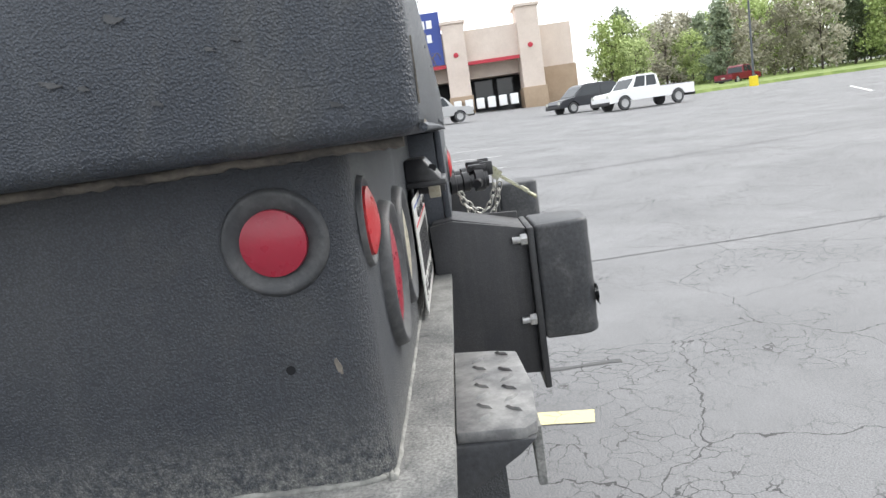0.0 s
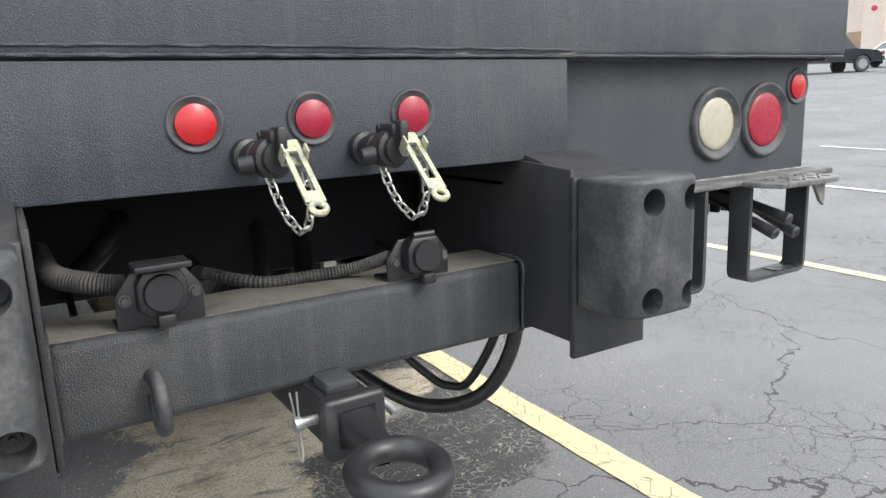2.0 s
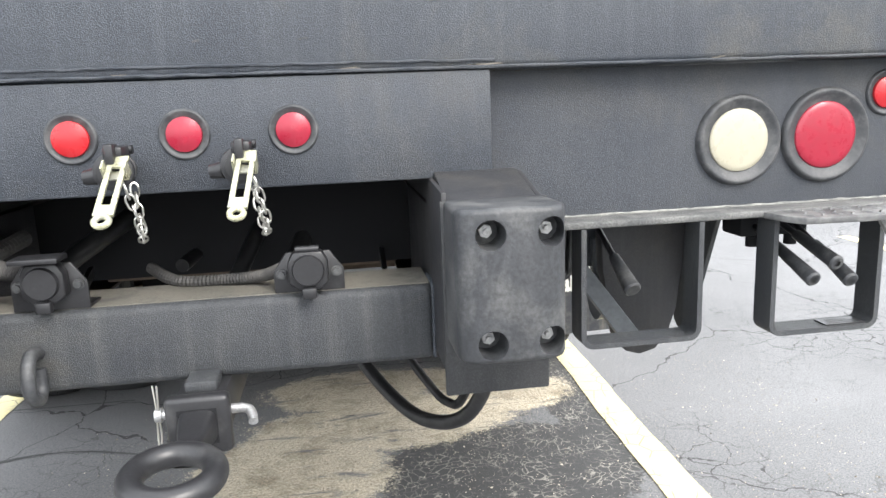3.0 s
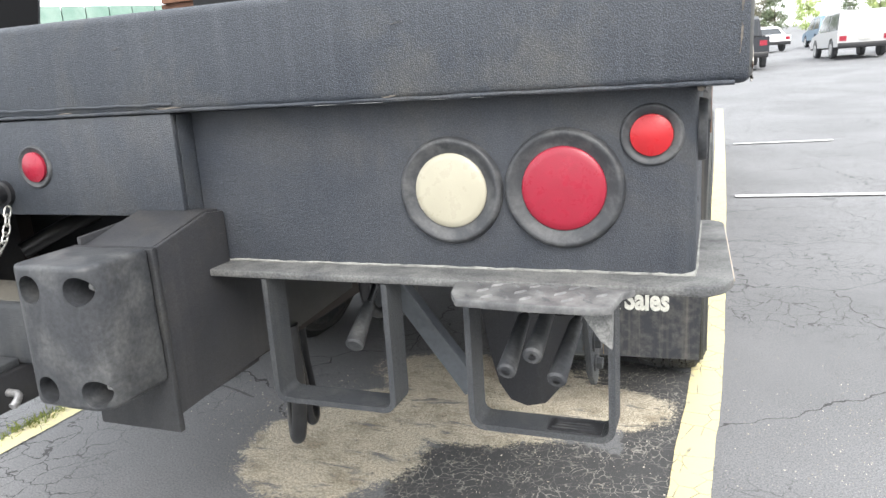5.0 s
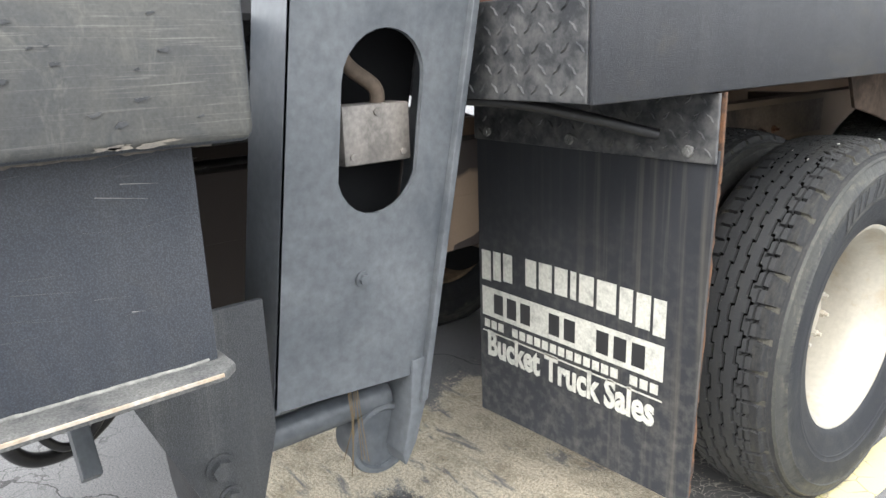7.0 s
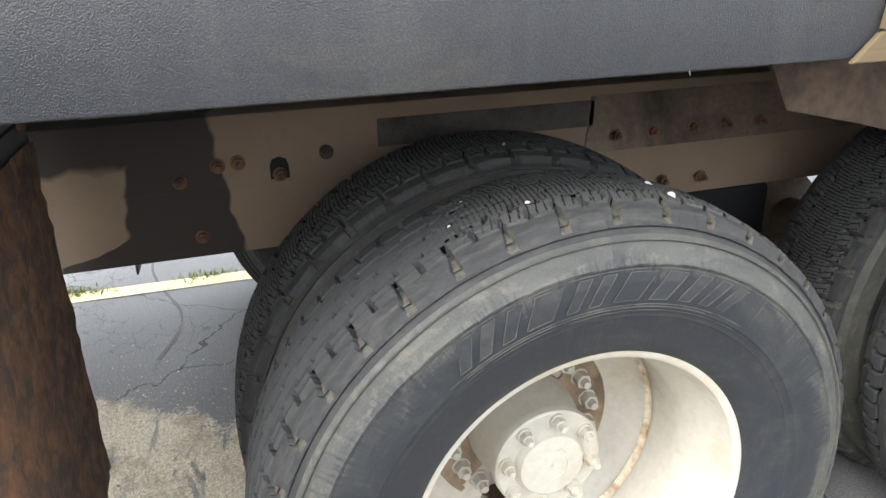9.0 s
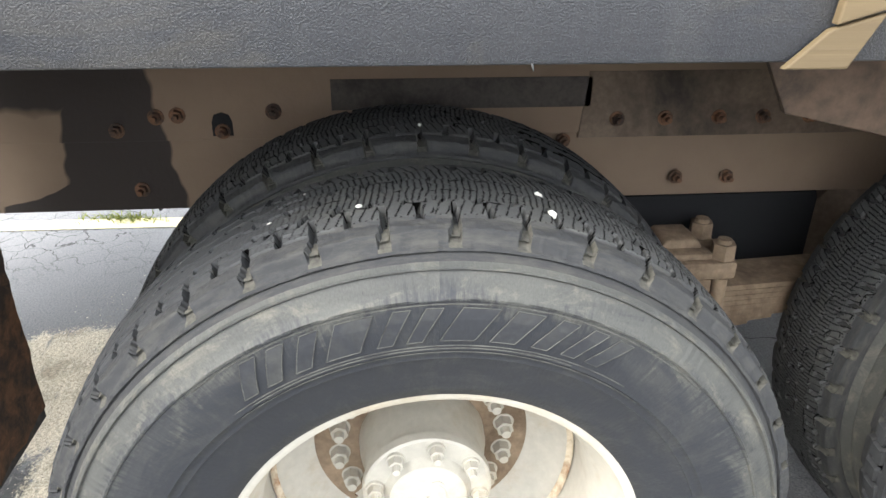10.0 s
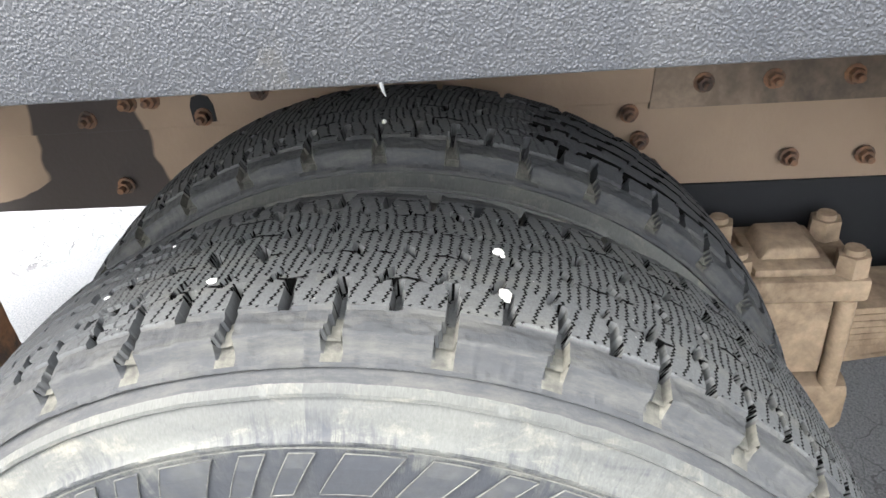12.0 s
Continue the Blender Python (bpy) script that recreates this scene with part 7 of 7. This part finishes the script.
sbox("wall", -16.0, 75, 3.6, 8.7, 3.0, 40, M_stucco, "cream upper wall")
base = sbox("wall", -16.2, -11.5, 0, 3.8, 2.8, 40, M_tanwall, "tan lower wall")
sbox("wall", 18.5, 75, 0, 4.2, 2.8, 40, M_tanwall, "tan lower wall")
sbox("entrance_recess", -11.5, 18.5, 0, 5.2, 7.0, 40, M_shade, "dark recessed shopfront")
sbox("canopy_fascia", -11.5, 18.5, 5.2, 9.0, 0.4, 3.2, M_stucco, "cream canopy fascia")
sbox("red_band", -11.6, 18.6, 5.05, 5.45, 0.2, 0.5, M_redtrim, "red trim band")
for y, h in ((-10.6, 10.6), (-2.0, 9.8), (6.6, 10.2), (16.6, 9.6), (22.0, 9.4), (44, 9.4)):
    p = sbox("pillar", y - 1.25, y + 1.25, 0, h, -0.6, 3.4, M_stucco, "cream stucco pillar", 0.05)
    sbox("pillar_base", y - 1.4, y + 1.4, 0, 1.6, -0.75, 3.4, M_tanwall, "", 0.05, p)
    sbox("pillar_cap", y - 1.45, y + 1.45, h, h + 0.35, -0.8, 3.6, M_stucco, "", 0.05, p)
    part("wall_lamp", lathe([(0, 0.3), (0.15, 0.28), (0.2, 0.0)], (SX - 0.6, y, SG + 6.3), (-1, 0, 0), 16), M_redtrim, p, "round red ornament")
sign = sbox("sign_panel", -0.6, 5.2, 5.5, 11.5, 0.15, 0.4, M_signblue, "blue sign with plain white bars")
for z, a, b in ((10.2, 0.2, 4.4), (8.6, 0.4, 4.2), (7.0, 1.2, 3.4)):
    n = 5
    for i in range(n):
        w = (b - a) / n
        sbox("sign_bar", a + w * i + 0.1, a + w * (i + 1) - 0.1, z - 0.45, z + 0.45, 0.05, 0.14, M_white, "", 0, sign)
sbox("green_board", 9.5, 12.5, 1.6, 4.2, 6.7, 6.95, M_green, "dark green board in the recess")
for y in (-9, -6.2, -3.4):
    d = sbox("glass_door", y, y + 2.2, 0, 3.6, 6.75, 6.95, M_glass, "dark glass door")
sbox("lintel", -9.5, -0.5, 3.8, 4.6, 5.5, 7.0, M_tanwall)
for i in range(6):
    b = thing("ice_chest", (SX - 1.5, -8 + 1.3 * i, SG), "white chest standing by the store entrance", "chest", "chests by the store")
    part("body", box(SX - 2, SX - 1, -8.4 + 1.3 * i, -7.5 + 1.3 * i, SG - 0.1, SG + 1.1, 0.08), M_white, b)
rnd = random.Random(12)
for i, (y, c) in enumerate(((9.2, (0.5, 0.05, 0.05)), (10.6, (0.1, 0.12, 0.12)), (11.8, (0.04, 0.2, 0.08)), (13.0, (0.75, 0.45, 0.03)), (14.2, (0.5, 0.05, 0.05)))):
    mw = thing("lawn_mower", (SX - 3, y, SG), "small riding mower displayed outside the store", "mower", "mowers by the store")
    mm = mat("mower paint", c, 0.4)
    part("body", box(SX - 3.6, SX - 2.2, y - 0.4, y + 0.4, SG + 0.25, SG + 0.8, 0.12), mm, mw, "", 40)
    part("seat", box(SX - 2.8, SX - 2.3, y - 0.25, y + 0.25, SG + 0.8, SG + 1.25, 0.08), M_black, mw, "", 40)
    for dx, r in ((-3.3, 0.2), (-2.5, 0.28)):
        for dy in (-0.42, 0.34):
            part("wheel", cyl((SX + dx, y + dy, SG + r), (SX + dx, y + dy + 0.1, SG + r), r, seg=16), M_rubber, mw, "", 40)
gh = thing("green_roof_building", (-38, 24, lift(38, 24)), "low pale building with a green metal roof", "building")


def slab(name, c, ax, l, d, z0, z1, m, parent, label=""):
    """A box along the direction ax, centred at c."""
    a = Vector((math.cos(ax), math.sin(ax)))
    n = Vector((-a.y, a.x))
    q = [Vector(c) + a * i * l / 2 + n * j * d / 2 for i, j in ((-1, -1), (1, -1), (1, 1), (-1, 1))]
    return part(name, prism(bmesh.new(), [tuple(p) for p in q], 2, z0, z1), m, parent, label)


M_roofg = worn("weathered green metal roof", (0.16, 0.27, 0.22), (0.24, 0.34, 0.29), 0.6, 0.5)
M_pale = worn("pale siding", (0.55, 0.54, 0.48), (0.47, 0.46, 0.41), 0.5, 0.8, (0.4, 0.7), 6, 0, 0.1, 0.08)
gd, gc = radians(48), (-35, 26)
gz = lift(*gc)
slab("wall", gc, gd, 46, 12, gz - 1, gz + 3.4, M_pale, gh, "pale siding wall")
for k in range(46):
    a = Vector((math.cos(gd), math.sin(gd)))
    slab("roof_panel", tuple(Vector(gc) + a * (k - 22.5) * 1.0), gd, 0.96, 13.4, gz + 3.4, gz + 4.15, M_roofg, gh)
for k in range(9):
    a = Vector((math.cos(gd), math.sin(gd)))
    n = Vector((a.y, -a.x)) * 6.02
    wnd = slab("window", tuple(Vector(gc) + a * (k - 4) * 4.6 + n), gd, 1.3, 0.06, gz + 1.2, gz + 2.7, M_glass, gh, "dark window")


# ---- lamp post ----
def lamp_post(x, y):
    z = lift(x, y)
    ob = thing("lamp_post", (x, y, z), "grey steel lamp post on a yellow concrete base", "lamp post", "lamp posts on the lot")
    part("base", cyl((x, y, z - 0.2), (x, y, z + 0.8), 0.36, 0.34, 24, None, 0.03), mat("yellow base paint", (0.72, 0.56, 0.02), 0.6), ob, "yellow painted concrete base", 40)
    part("pole", cyl((x, y, z + 0.8), (x, y, z + 9), 0.1, 0.07, 14), M_leg, ob, "grey steel pole", 40)
    part("lamp_head", box(x - 0.5, x + 0.5, y - 0.2, y + 0.2, z + 9, z + 9.2, 0.05), M_leg, ob, "", 40)


lamp_post(26.5, 4.6)
lamp_post(60.0, 4.6)
lamp_post(58.0, -25.0)


# ---- parked vehicles ----
def car(name, at, heading, paint, label, style, group="parked cars"):
    """A parked vehicle: painted shell with cabin glass, lamps, bumpers and four wheels. style: pickup, suv or sedan."""
    x, y = at
    root = thing(name, (0, 0, 0), label, "pickup" if style == "pickup" else "car", group)
    L, W, H = {"pickup": (5.8, 1.95, 1.9), "suv": (4.7, 1.85, 1.75), "sedan": (4.6, 1.8, 1.45)}[style]
    h = L / 2
    if style == "pickup":
        low = [(-h, 0.5), (-h, 1.08), (-0.55, 1.1), (1.35, 1.1), (1.5, 1.12), (h - 0.25, 1.02), (h, 0.85), (h, 0.45)]
        top = [(-0.55, 1.09), (-0.45, 1.78), (-0.2, H), (0.75, H), (1.0, 1.8), (1.6, 1.09)]
        wheels, r = (-1.75, 1.9), 0.39
    elif style == "suv":
        low = [(-h, 0.42), (-h + 0.03, 0.98), (1.1, 1.0), (h - 0.25, 0.88), (h, 0.68), (h, 0.4)]
        top = [(-h + 0.06, 0.97), (-h + 0.35, 1.6), (-h + 0.6, H), (0.2, H), (0.55, 1.66), (1.3, 0.97)]
        wheels, r = (-1.35, 1.4), 0.35
    else:
        low = [(-h, 0.4), (-h + 0.03, 0.88), (-1.3, 0.92), (1.0, 0.92), (h - 0.3, 0.78), (h, 0.6), (h, 0.36)]
        top = [(-1.65, 0.9), (-0.95, 1.36), (-0.5, H), (0.15, H), (0.5, 1.38), (1.3, 0.9)]
        wheels, r = (-1.35, 1.38), 0.33
    m = Matrix.Translation((x, y, lift(x, y))) @ Matrix.Rotation(heading, 4, "Z")
    def put(nm, bm, material, parent=None, lab="", sm=40):
        bm.transform(m)
        return part(nm, bm, material, parent or root, lab, sm)
    cutp = []
    for px, pz in low:
        cutp.append((px, pz))
    arch = []
    for wx in sorted(wheels, reverse=True):
        arch += [(wx + (r + 0.07) * math.cos(a), r + (r + 0.07) * math.sin(a)) for a in (math.pi * i / 10 for i in range(0, 11))]
    arch = [(px, max(pz, low[0][1])) for px, pz in arch]
    body = prism(bmesh.new(), cutp + arch, 1, -W / 2, W / 2, 0.0)
    bd = put("body", body, paint, None, "", 30)
    cab = bmesh.new()
    n = len(top)
    lo = [cab.verts.new((px, -W / 2 + 0.03 + (pz - 1) * 0.16 * (pz > 1.1), pz)) for px, pz in top]
    hi = [cab.verts.new((px, W / 2 - 0.03 - (pz - 1) * 0.16 * (pz > 1.1), pz)) for px, pz in top]
    cab.faces.new(lo), cab.faces.new(hi[::-1])
    for i in range(n):
        cab.faces.new((lo[i], hi[i], hi[(i + 1) % n], lo[(i + 1) % n]))
    bmesh.ops.recalc_face_normals(cab, faces=cab.faces)
    cb = put("cabin", cab, paint, None, "", 30)
    # side windows, screen and rear glass, slightly proud
    z0, z1 = top[0][1] + 0.06, H - 0.1
    a0, a1 = top[0][0] + 0.18, top[-1][0] - 0.32
    b0, b1 = top[1][0] + 0.14, top[-2][0] - 0.1
    for s in (-1, 1):
        for f0, f1 in ((0.0, 0.46), (0.52, 1.0)):
            q = [(a0 + (a1 - a0) * f0, z0), (a0 + (a1 - a0) * f1, z0), (b0 + (b1 - b0) * f1, z1), (b0 + (b1 - b0) * f0, z1)]
            g = bmesh.new()
            vs = []
            for off in (0.0, 0.012):
                vs.append([g.verts.new((px, s * (W / 2 - 0.03 - (pz - 1) * 0.16 * (pz > 1.1) + off), pz)) for px, pz in q])
            g.faces.new(vs[1])
            for i in range(4):
                g.faces.new((vs[0][i], vs[0][(i + 1) % 4], vs[1][(i + 1) % 4], vs[1][i]))
            bmesh.ops.recalc_face_normals(g, faces=g.faces)
            put("side_window", g, M_glass, cb, "", None)
    for i, j, nm in ((n - 2, n - 1, "windscreen"), (0, 1, "rear_window")):
        p, q = Vector((top[i][0], top[i][1])), Vector((top[j][0], top[j][1]))
        nrm = Vector((q.y - p.y, p.x - q.x)).normalized() * 0.012
        if (nrm.x > 0) != (nm == "windscreen"):
            nrm = -nrm
        u, v = p.lerp(q, 0.12) + nrm, p.lerp(q, 0.88) + nrm
        g = bmesh.new()
        g.faces.new([g.verts.new((w_.x, yy_, w_.y)) for w_, yy_ in ((u, -W / 2 + 0.2), (u, W / 2 - 0.2), (v, W / 2 - 0.2), (v, -W / 2 + 0.2))])
        put(nm, g, M_glass, cb, "", None)
    for e, nm, mt in ((1, "headlight", M_letter), (-1, "tail_light", M_red)):
        for s in (-1, 1):
            zz = 0.72 if style != "pickup" else 0.86
            put(nm, box(min(e * h, e * (h + 0.015)), max(e * h, e * (h + 0.015)), s * W * 0.4 - 0.12, s * W * 0.4 + 0.12, zz - 0.09, zz + 0.09, 0.0), mt, bd, "", None)
        put("bumper", box(min(e * (h - 0.06), e * (h + 0.07)), max(e * (h - 0.06), e * (h + 0.07)), -W / 2 + 0.02, W / 2 - 0.02, 0.36, 0.56, 0.03), M_black, root, "black bumper")
    put("plate_bar", box(-h - 0.03, -h - 0.016, -0.2, 0.2, 0.66, 0.8), M_letter, bd, "", None)
    if style == "pickup":
        put("load_bed", box(-h + 0.1, -0.62, -W / 2 + 0.12, W / 2 - 0.12, 1.085, 1.115), M_dark, bd, "", None)
    for wx in wheels:
        for s in (-1, 1):
            hold = cyl((wx, s * (W / 2 - 0.2), r), (wx, s * (W / 2 + 0.005), r), r, seg=28, w=0.03)
            wh = put("wheel", hold, M_rubber, root, "black tyre")
            put("rim", lathe([(0.0, r * 0.62), (0.012, r * 0.6), (0.004, r * 0.5), (0.014, r * 0.2), (0.0, 0.0)], (wx, s * (W / 2 + 0.004), r), (0, s, 0), 20), M_bolt, wh, "silver rim")
    return root


def paint(name, c, rough=0.28):
    return mat(name, c, rough)


P_white, P_silver, P_maroon, P_blue, P_black = (paint(n, c) for n, c in (("white car paint", (0.78, 0.78, 0.78)), ("silver car paint", (0.42, 0.42, 0.42)), ("maroon car paint", (0.16, 0.01, 0.02)), ("blue car paint", (0.06, 0.14, 0.22)), ("black car paint", (0.02, 0.022, 0.028))))
car("pickup_truck", (41.5, -11.6), radians(110), P_white, "white pickup truck parked on the open lot", "pickup")
car("parked_car", (46.0, -9.0), radians(112), P_black, "dark off-road car parked beside a white pickup", "suv")
car("pickup_truck", (50.5, 1.1), radians(-80), P_silver, "silver pickup truck parked before the store", "pickup")
car("pickup_truck", (75, -30.5), radians(-50), P_maroon, "maroon pickup truck parked near the trees", "pickup")
car("parked_car", (46, 14.2), radians(-56), P_blue, "blue sedan parked before the store", "sedan")
car("parked_car", (37.0, 15.0), radians(-20), P_silver, "silver sport utility car on the lot", "suv")
car("parked_car", (43, 20.3), radians(-20), P_white, "white car on the lot", "sedan")
car("parked_car", (34.5, 20.5), radians(-25), P_black, "dark pickup truck on the lot", "pickup")
car("parked_car", (33, 25.3), radians(-30), P_silver, "silver sport utility car on the lot", "suv")
car("pickup_truck", (1.9, 30.5), radians(92), P_black, "black pickup truck seen from behind on the lot", "pickup")
car("pickup_truck", (-0.9, 40), radians(92), P_white, "white pickup truck seen from behind on the lot", "pickup")
for i, (x, y, p, st) in enumerate(((6.2, 33, P_silver, "suv"), (9.0, 34.5, P_white, "suv"), (12.2, 33, P_white, "suv"), (15.6, 34, P_silver, "sedan"), (19.5, 36, P_black, "suv"), (3.6, 48, P_white, "sedan"), (7.5, 50, P_blue, "suv"), (12, 51, P_silver, "pickup"), (17, 52, P_white, "sedan"), (24, 44, P_maroon, "suv"))):
    car("parked_car", (x, y), radians(95 + 7 * (i % 3)), p, {"suv": "sport utility car in a row of parked cars", "sedan": "sedan in a row of parked cars", "pickup": "pickup truck in a row of parked cars"}[st], st)


# ---- truck cab, far ahead on the bed's end ----
cab = box(-1.15, 1.15, 6.75, 8.7, 1.0, 2.9, 0.12, seg=3)
cb = part("cab", cab, M_white, truck, "white truck cab", 40)
part("rear_window", box(-0.7, 0.7, 6.735, 6.749, 2.1, 2.65), M_glass, cb, "dark rear window")
part("fuel_tank", cyl((0.62, 5.3, 0.85), (0.62, 6.6, 0.85), 0.26, seg=28, w=0.03), M_bolt, truck, "polished fuel tank", 40)
part("front_wheel", cyl((0.85, 8.0, 0.5), (1.2, 8.0, 0.5), 0.5, seg=40, w=0.04), M_rubber, truck, "black front tyre", 40)
part("front_wheel", cyl((-1.2, 8.0, 0.5), (-0.85, 8.0, 0.5), 0.5, seg=40, w=0.04), M_rubber, truck, "black front tyre", 40)
part("hood", box(-0.95, 0.95, 8.7, 10.2, 0.95, 1.9, 0.15, seg=3), M_white, truck, "white hood", 40)
mi = part("mirror", box(1.42, 1.62, 8.3, 8.38, 2.05, 2.5, 0.03), M_white, cb, "white wing mirror", 40)
part("mirror_arm", tube(smooth_path([(1.14, 8.35, 2.0), (1.35, 8.34, 1.95), (1.5, 8.34, 2.0), (1.52, 8.34, 2.08)], 6), 0.015, 8), M_black, cb, "", 60)
bm = bmesh.new()
rnd = random.Random(31)
for i in range(3):
    y = 4.55 + rnd.uniform(-0.1, 0.1)
    tube(smooth_path([(1.262, y, 1.62), (1.27 + rnd.uniform(0, 0.03), y + rnd.uniform(-0.05, 0.05), 1.4), (1.26 + rnd.uniform(0, 0.05), y + rnd.uniform(-0.12, 0.12), 1.18)], 6), 0.0025, 5, bm=bm)
part("twine", bm, M_cork, truck, "frayed tan twine hanging from the bed", 60)

# ---- lumber on the bed ----
lumber = thing("lumber_stack", (0.3, 3.4, 1.405), "stack of reddish stained boards lying on the truck bed", "lumber")
rnd = random.Random(8)
z = 1.407
for i in range(26):
    t = rnd.choice((0.016, 0.02, 0.026))
    e, f = rnd.uniform(-0.03, 0.02), rnd.uniform(-0.05, 0.05)
    part("board", box(-0.6 + f, 1.10 + e, 1.24 + rnd.uniform(-0.04, 0.06), 5.5 + f, z, z + t), M_lumber, lumber)
    z += t + rnd.choice((0.001, 0.003, 0.006))


# ---- trees ----
M_bark = worn("grey brown bark", (0.12, 0.10, 0.08), (0.06, 0.05, 0.04), 3, 0.9)


def leaf_mat(name, a, b):
    k = Net(name, 0.7)
    geo = k.n.new("ShaderNodeNewGeometry")
    info = k.n.new("ShaderNodeObjectInfo")
    c = k.mix(geo.outputs["Random Per Island"], a, b)
    c = k.mix(0.6, c, k.ramp(info.outputs["Random"], (0.0, 0.6), (1.0, 1.5)), "MULTIPLY")
    return k.color(c).m


# leaf tones lifted paler, so distance haze is painted into the colour
LEAF = [leaf_mat("spring green leaves", (0.22, 0.29, 0.09), (0.40, 0.47, 0.19)), leaf_mat("dark pine needles", (0.11, 0.15, 0.09), (0.22, 0.26, 0.15)), leaf_mat("pale budding twigs", (0.29, 0.28, 0.20), (0.45, 0.42, 0.32))]


def tree_meshes(seed, H, wide, kind):
    rnd = random.Random(seed)
    tr = bmesh.new()
    tube(smooth_path([(0, 0, -0.5), (rnd.uniform(-0.1, 0.1), rnd.uniform(-0.1, 0.1), H * 0.35), (rnd.uniform(-0.3, 0.3), rnd.uniform(-0.3, 0.3), H * 0.92)], 6), lambda t: 0.19 * (1 - 0.85 * t), 7, bm=tr)
    clumps = []
    for i in range(64):
        f = rnd.uniform(0.1, 1.0)
        rad = wide * (1.15 - f if kind == 1 else math.sqrt(max(0.05, 1 - (1.6 * f - 0.75) ** 2))) * rnd.uniform(0.35, 1.0)
        a = rnd.uniform(0, 6.28)
        c = Vector((rad * math.cos(a), rad * math.sin(a), H * f))
        clumps.append(c)
        if i % 4 == 0:
            tube([(0, 0, H * f * 0.72), tuple(c * 0.55 + Vector((0, 0, H * f * 0.38))), tuple(c)], lambda t: 0.05 * (1 - 0.8 * t), 5, bm=tr)
    V, F = [], []
    for c in clumps:
        s = rnd.uniform(0.55, 1.1) * wide * 0.36
        for k in range(52):
            p = c + Vector((rnd.gauss(0, s * 0.5), rnd.gauss(0, s * 0.5), rnd.gauss(0, s * 0.42)))
            u = Vector((rnd.gauss(0, 1), rnd.gauss(0, 1), rnd.gauss(0, 1))).normalized()
            v = u.orthogonal().normalized() * rnd.uniform(0.10, 0.2)
            u *= rnd.uniform(0.14, 0.30)
            n = len(V)
            V += [p - u, p + v, p + u, p - v]
            F.append((n, n + 1, n + 2, n + 3))
    me = bpy.data.meshes.new("crown")
    me.from_pydata([tuple(v) for v in V], [], F)
    me.materials.append(LEAF[kind])
    tm = bpy.data.meshes.new("trunk")
    tr.to_mesh(tm)
    tr.free()
    tm.materials.append(M_bark)
    return tm, me


FOREST = [tree_meshes(1, 11, 3.4, 0), tree_meshes(2, 12, 3.0, 1), tree_meshes(3, 10.5, 3.0, 2), tree_meshes(4, 9, 3.2, 0), tree_meshes(5, 13, 2.8, 1)]
WORDS = ["tree in bright spring leaf at the lot's edge", "tall dark pine at the lot's edge", "tree in pale bud at the lot's edge", "young tree in bright spring leaf", "tall dark pine at the lot's edge"]


def tree(x, y, k, turn, size):
    ob = thing("tree", (x, y, lift(x, y)), WORDS[k], "tree", "trees round the lot")
    for nm, me in zip(("trunk", "crown"), FOREST[k]):
        o = new(nm, me)
        o.parent = ob
        o.matrix_basis = Matrix.Rotation(turn, 4, "Z") @ Matrix.Scale(size, 4)
    return ob


rnd = random.Random(77)
for i in range(120):
    az = radians(-13 - 62 * (i + rnd.uniform(-0.4, 0.4)) / 120)
    d = (94, 104, 113, 122)[i % 4] + rnd.uniform(-4, 4)
    tree(d * math.cos(az), d * math.sin(az), rnd.choice((0, 0, 1, 2, 3, 3, 2)), rnd.uniform(0, 6.3), rnd.uniform(0.62, 0.95) * d / 105 * (1.0 + 0.25 * i / 120))
for i in range(34):
    az = radians(58 + 62 * (i + rnd.uniform(-0.4, 0.4)) / 34)
    d = rnd.uniform(150, 185)
    tree(d * math.cos(az), d * math.sin(az), rnd.choice((1, 2, 4, 0)), rnd.uniform(0, 6.3), rnd.uniform(0.8, 1.1))
# one bare sapling before the low building
bm = bmesh.new()
base = Vector((-21.5, 16.6, lift(21.5, 16.6)))
for i in range(26):
    a, h = rnd.uniform(0, 6.28), rnd.uniform(1.0, 2.2)
    s = base + Vector((0, 0, h))
    e = s + Vector((math.cos(a) * rnd.uniform(0.3, 1.0), math.sin(a) * rnd.uniform(0.3, 1.0), rnd.uniform(0.8, 1.9)))
    tube([s, (s + e) / 2 + Vector((0, 0, 0.15)), e], lambda t: 0.018 * (1 - 0.7 * t), 5, bm=bm)
sap = thing("sapling", tuple(base), "bare thin sapling before a low building", "tree")
part("trunk", tube([base - Vector((0, 0, 0.2)), base + Vector((0.05, 0, 1.2)), base + Vector((0, 0.05, 2.8))], lambda t: 0.05 * (1 - 0.6 * t), 7), M_bark, sap, "", 60)
part("branch", bm, M_bark, sap, "", 60)
M_grass = worn("spring grass", (0.16, 0.22, 0.04), (0.10, 0.15, 0.03), 0.6, 0.9)
bm = bmesh.new()
vs = []
for i in range(31):
    az = radians(-19 - 56 * i / 30)
    r0 = 60 + 8 * math.sin(i * 0.3)
    row = []
    for r in (r0, r0 + 0.4, 78, 135):
        x, y = r * math.cos(az), r * math.sin(az)
        row.append(bm.verts.new((x, y, lift(x, y) + (0.0 if r == r0 else 0.25))))
    vs.append(row)
for a, b in zip(vs, vs[1:]):
    for k in range(3):
        bm.faces.new((a[k], b[k], b[k + 1], a[k + 1]))
bmesh.ops.recalc_face_normals(bm, faces=bm.faces)
structure("grass_verge", bm, M_grass, "green grass verge before the trees", None, "stuff")
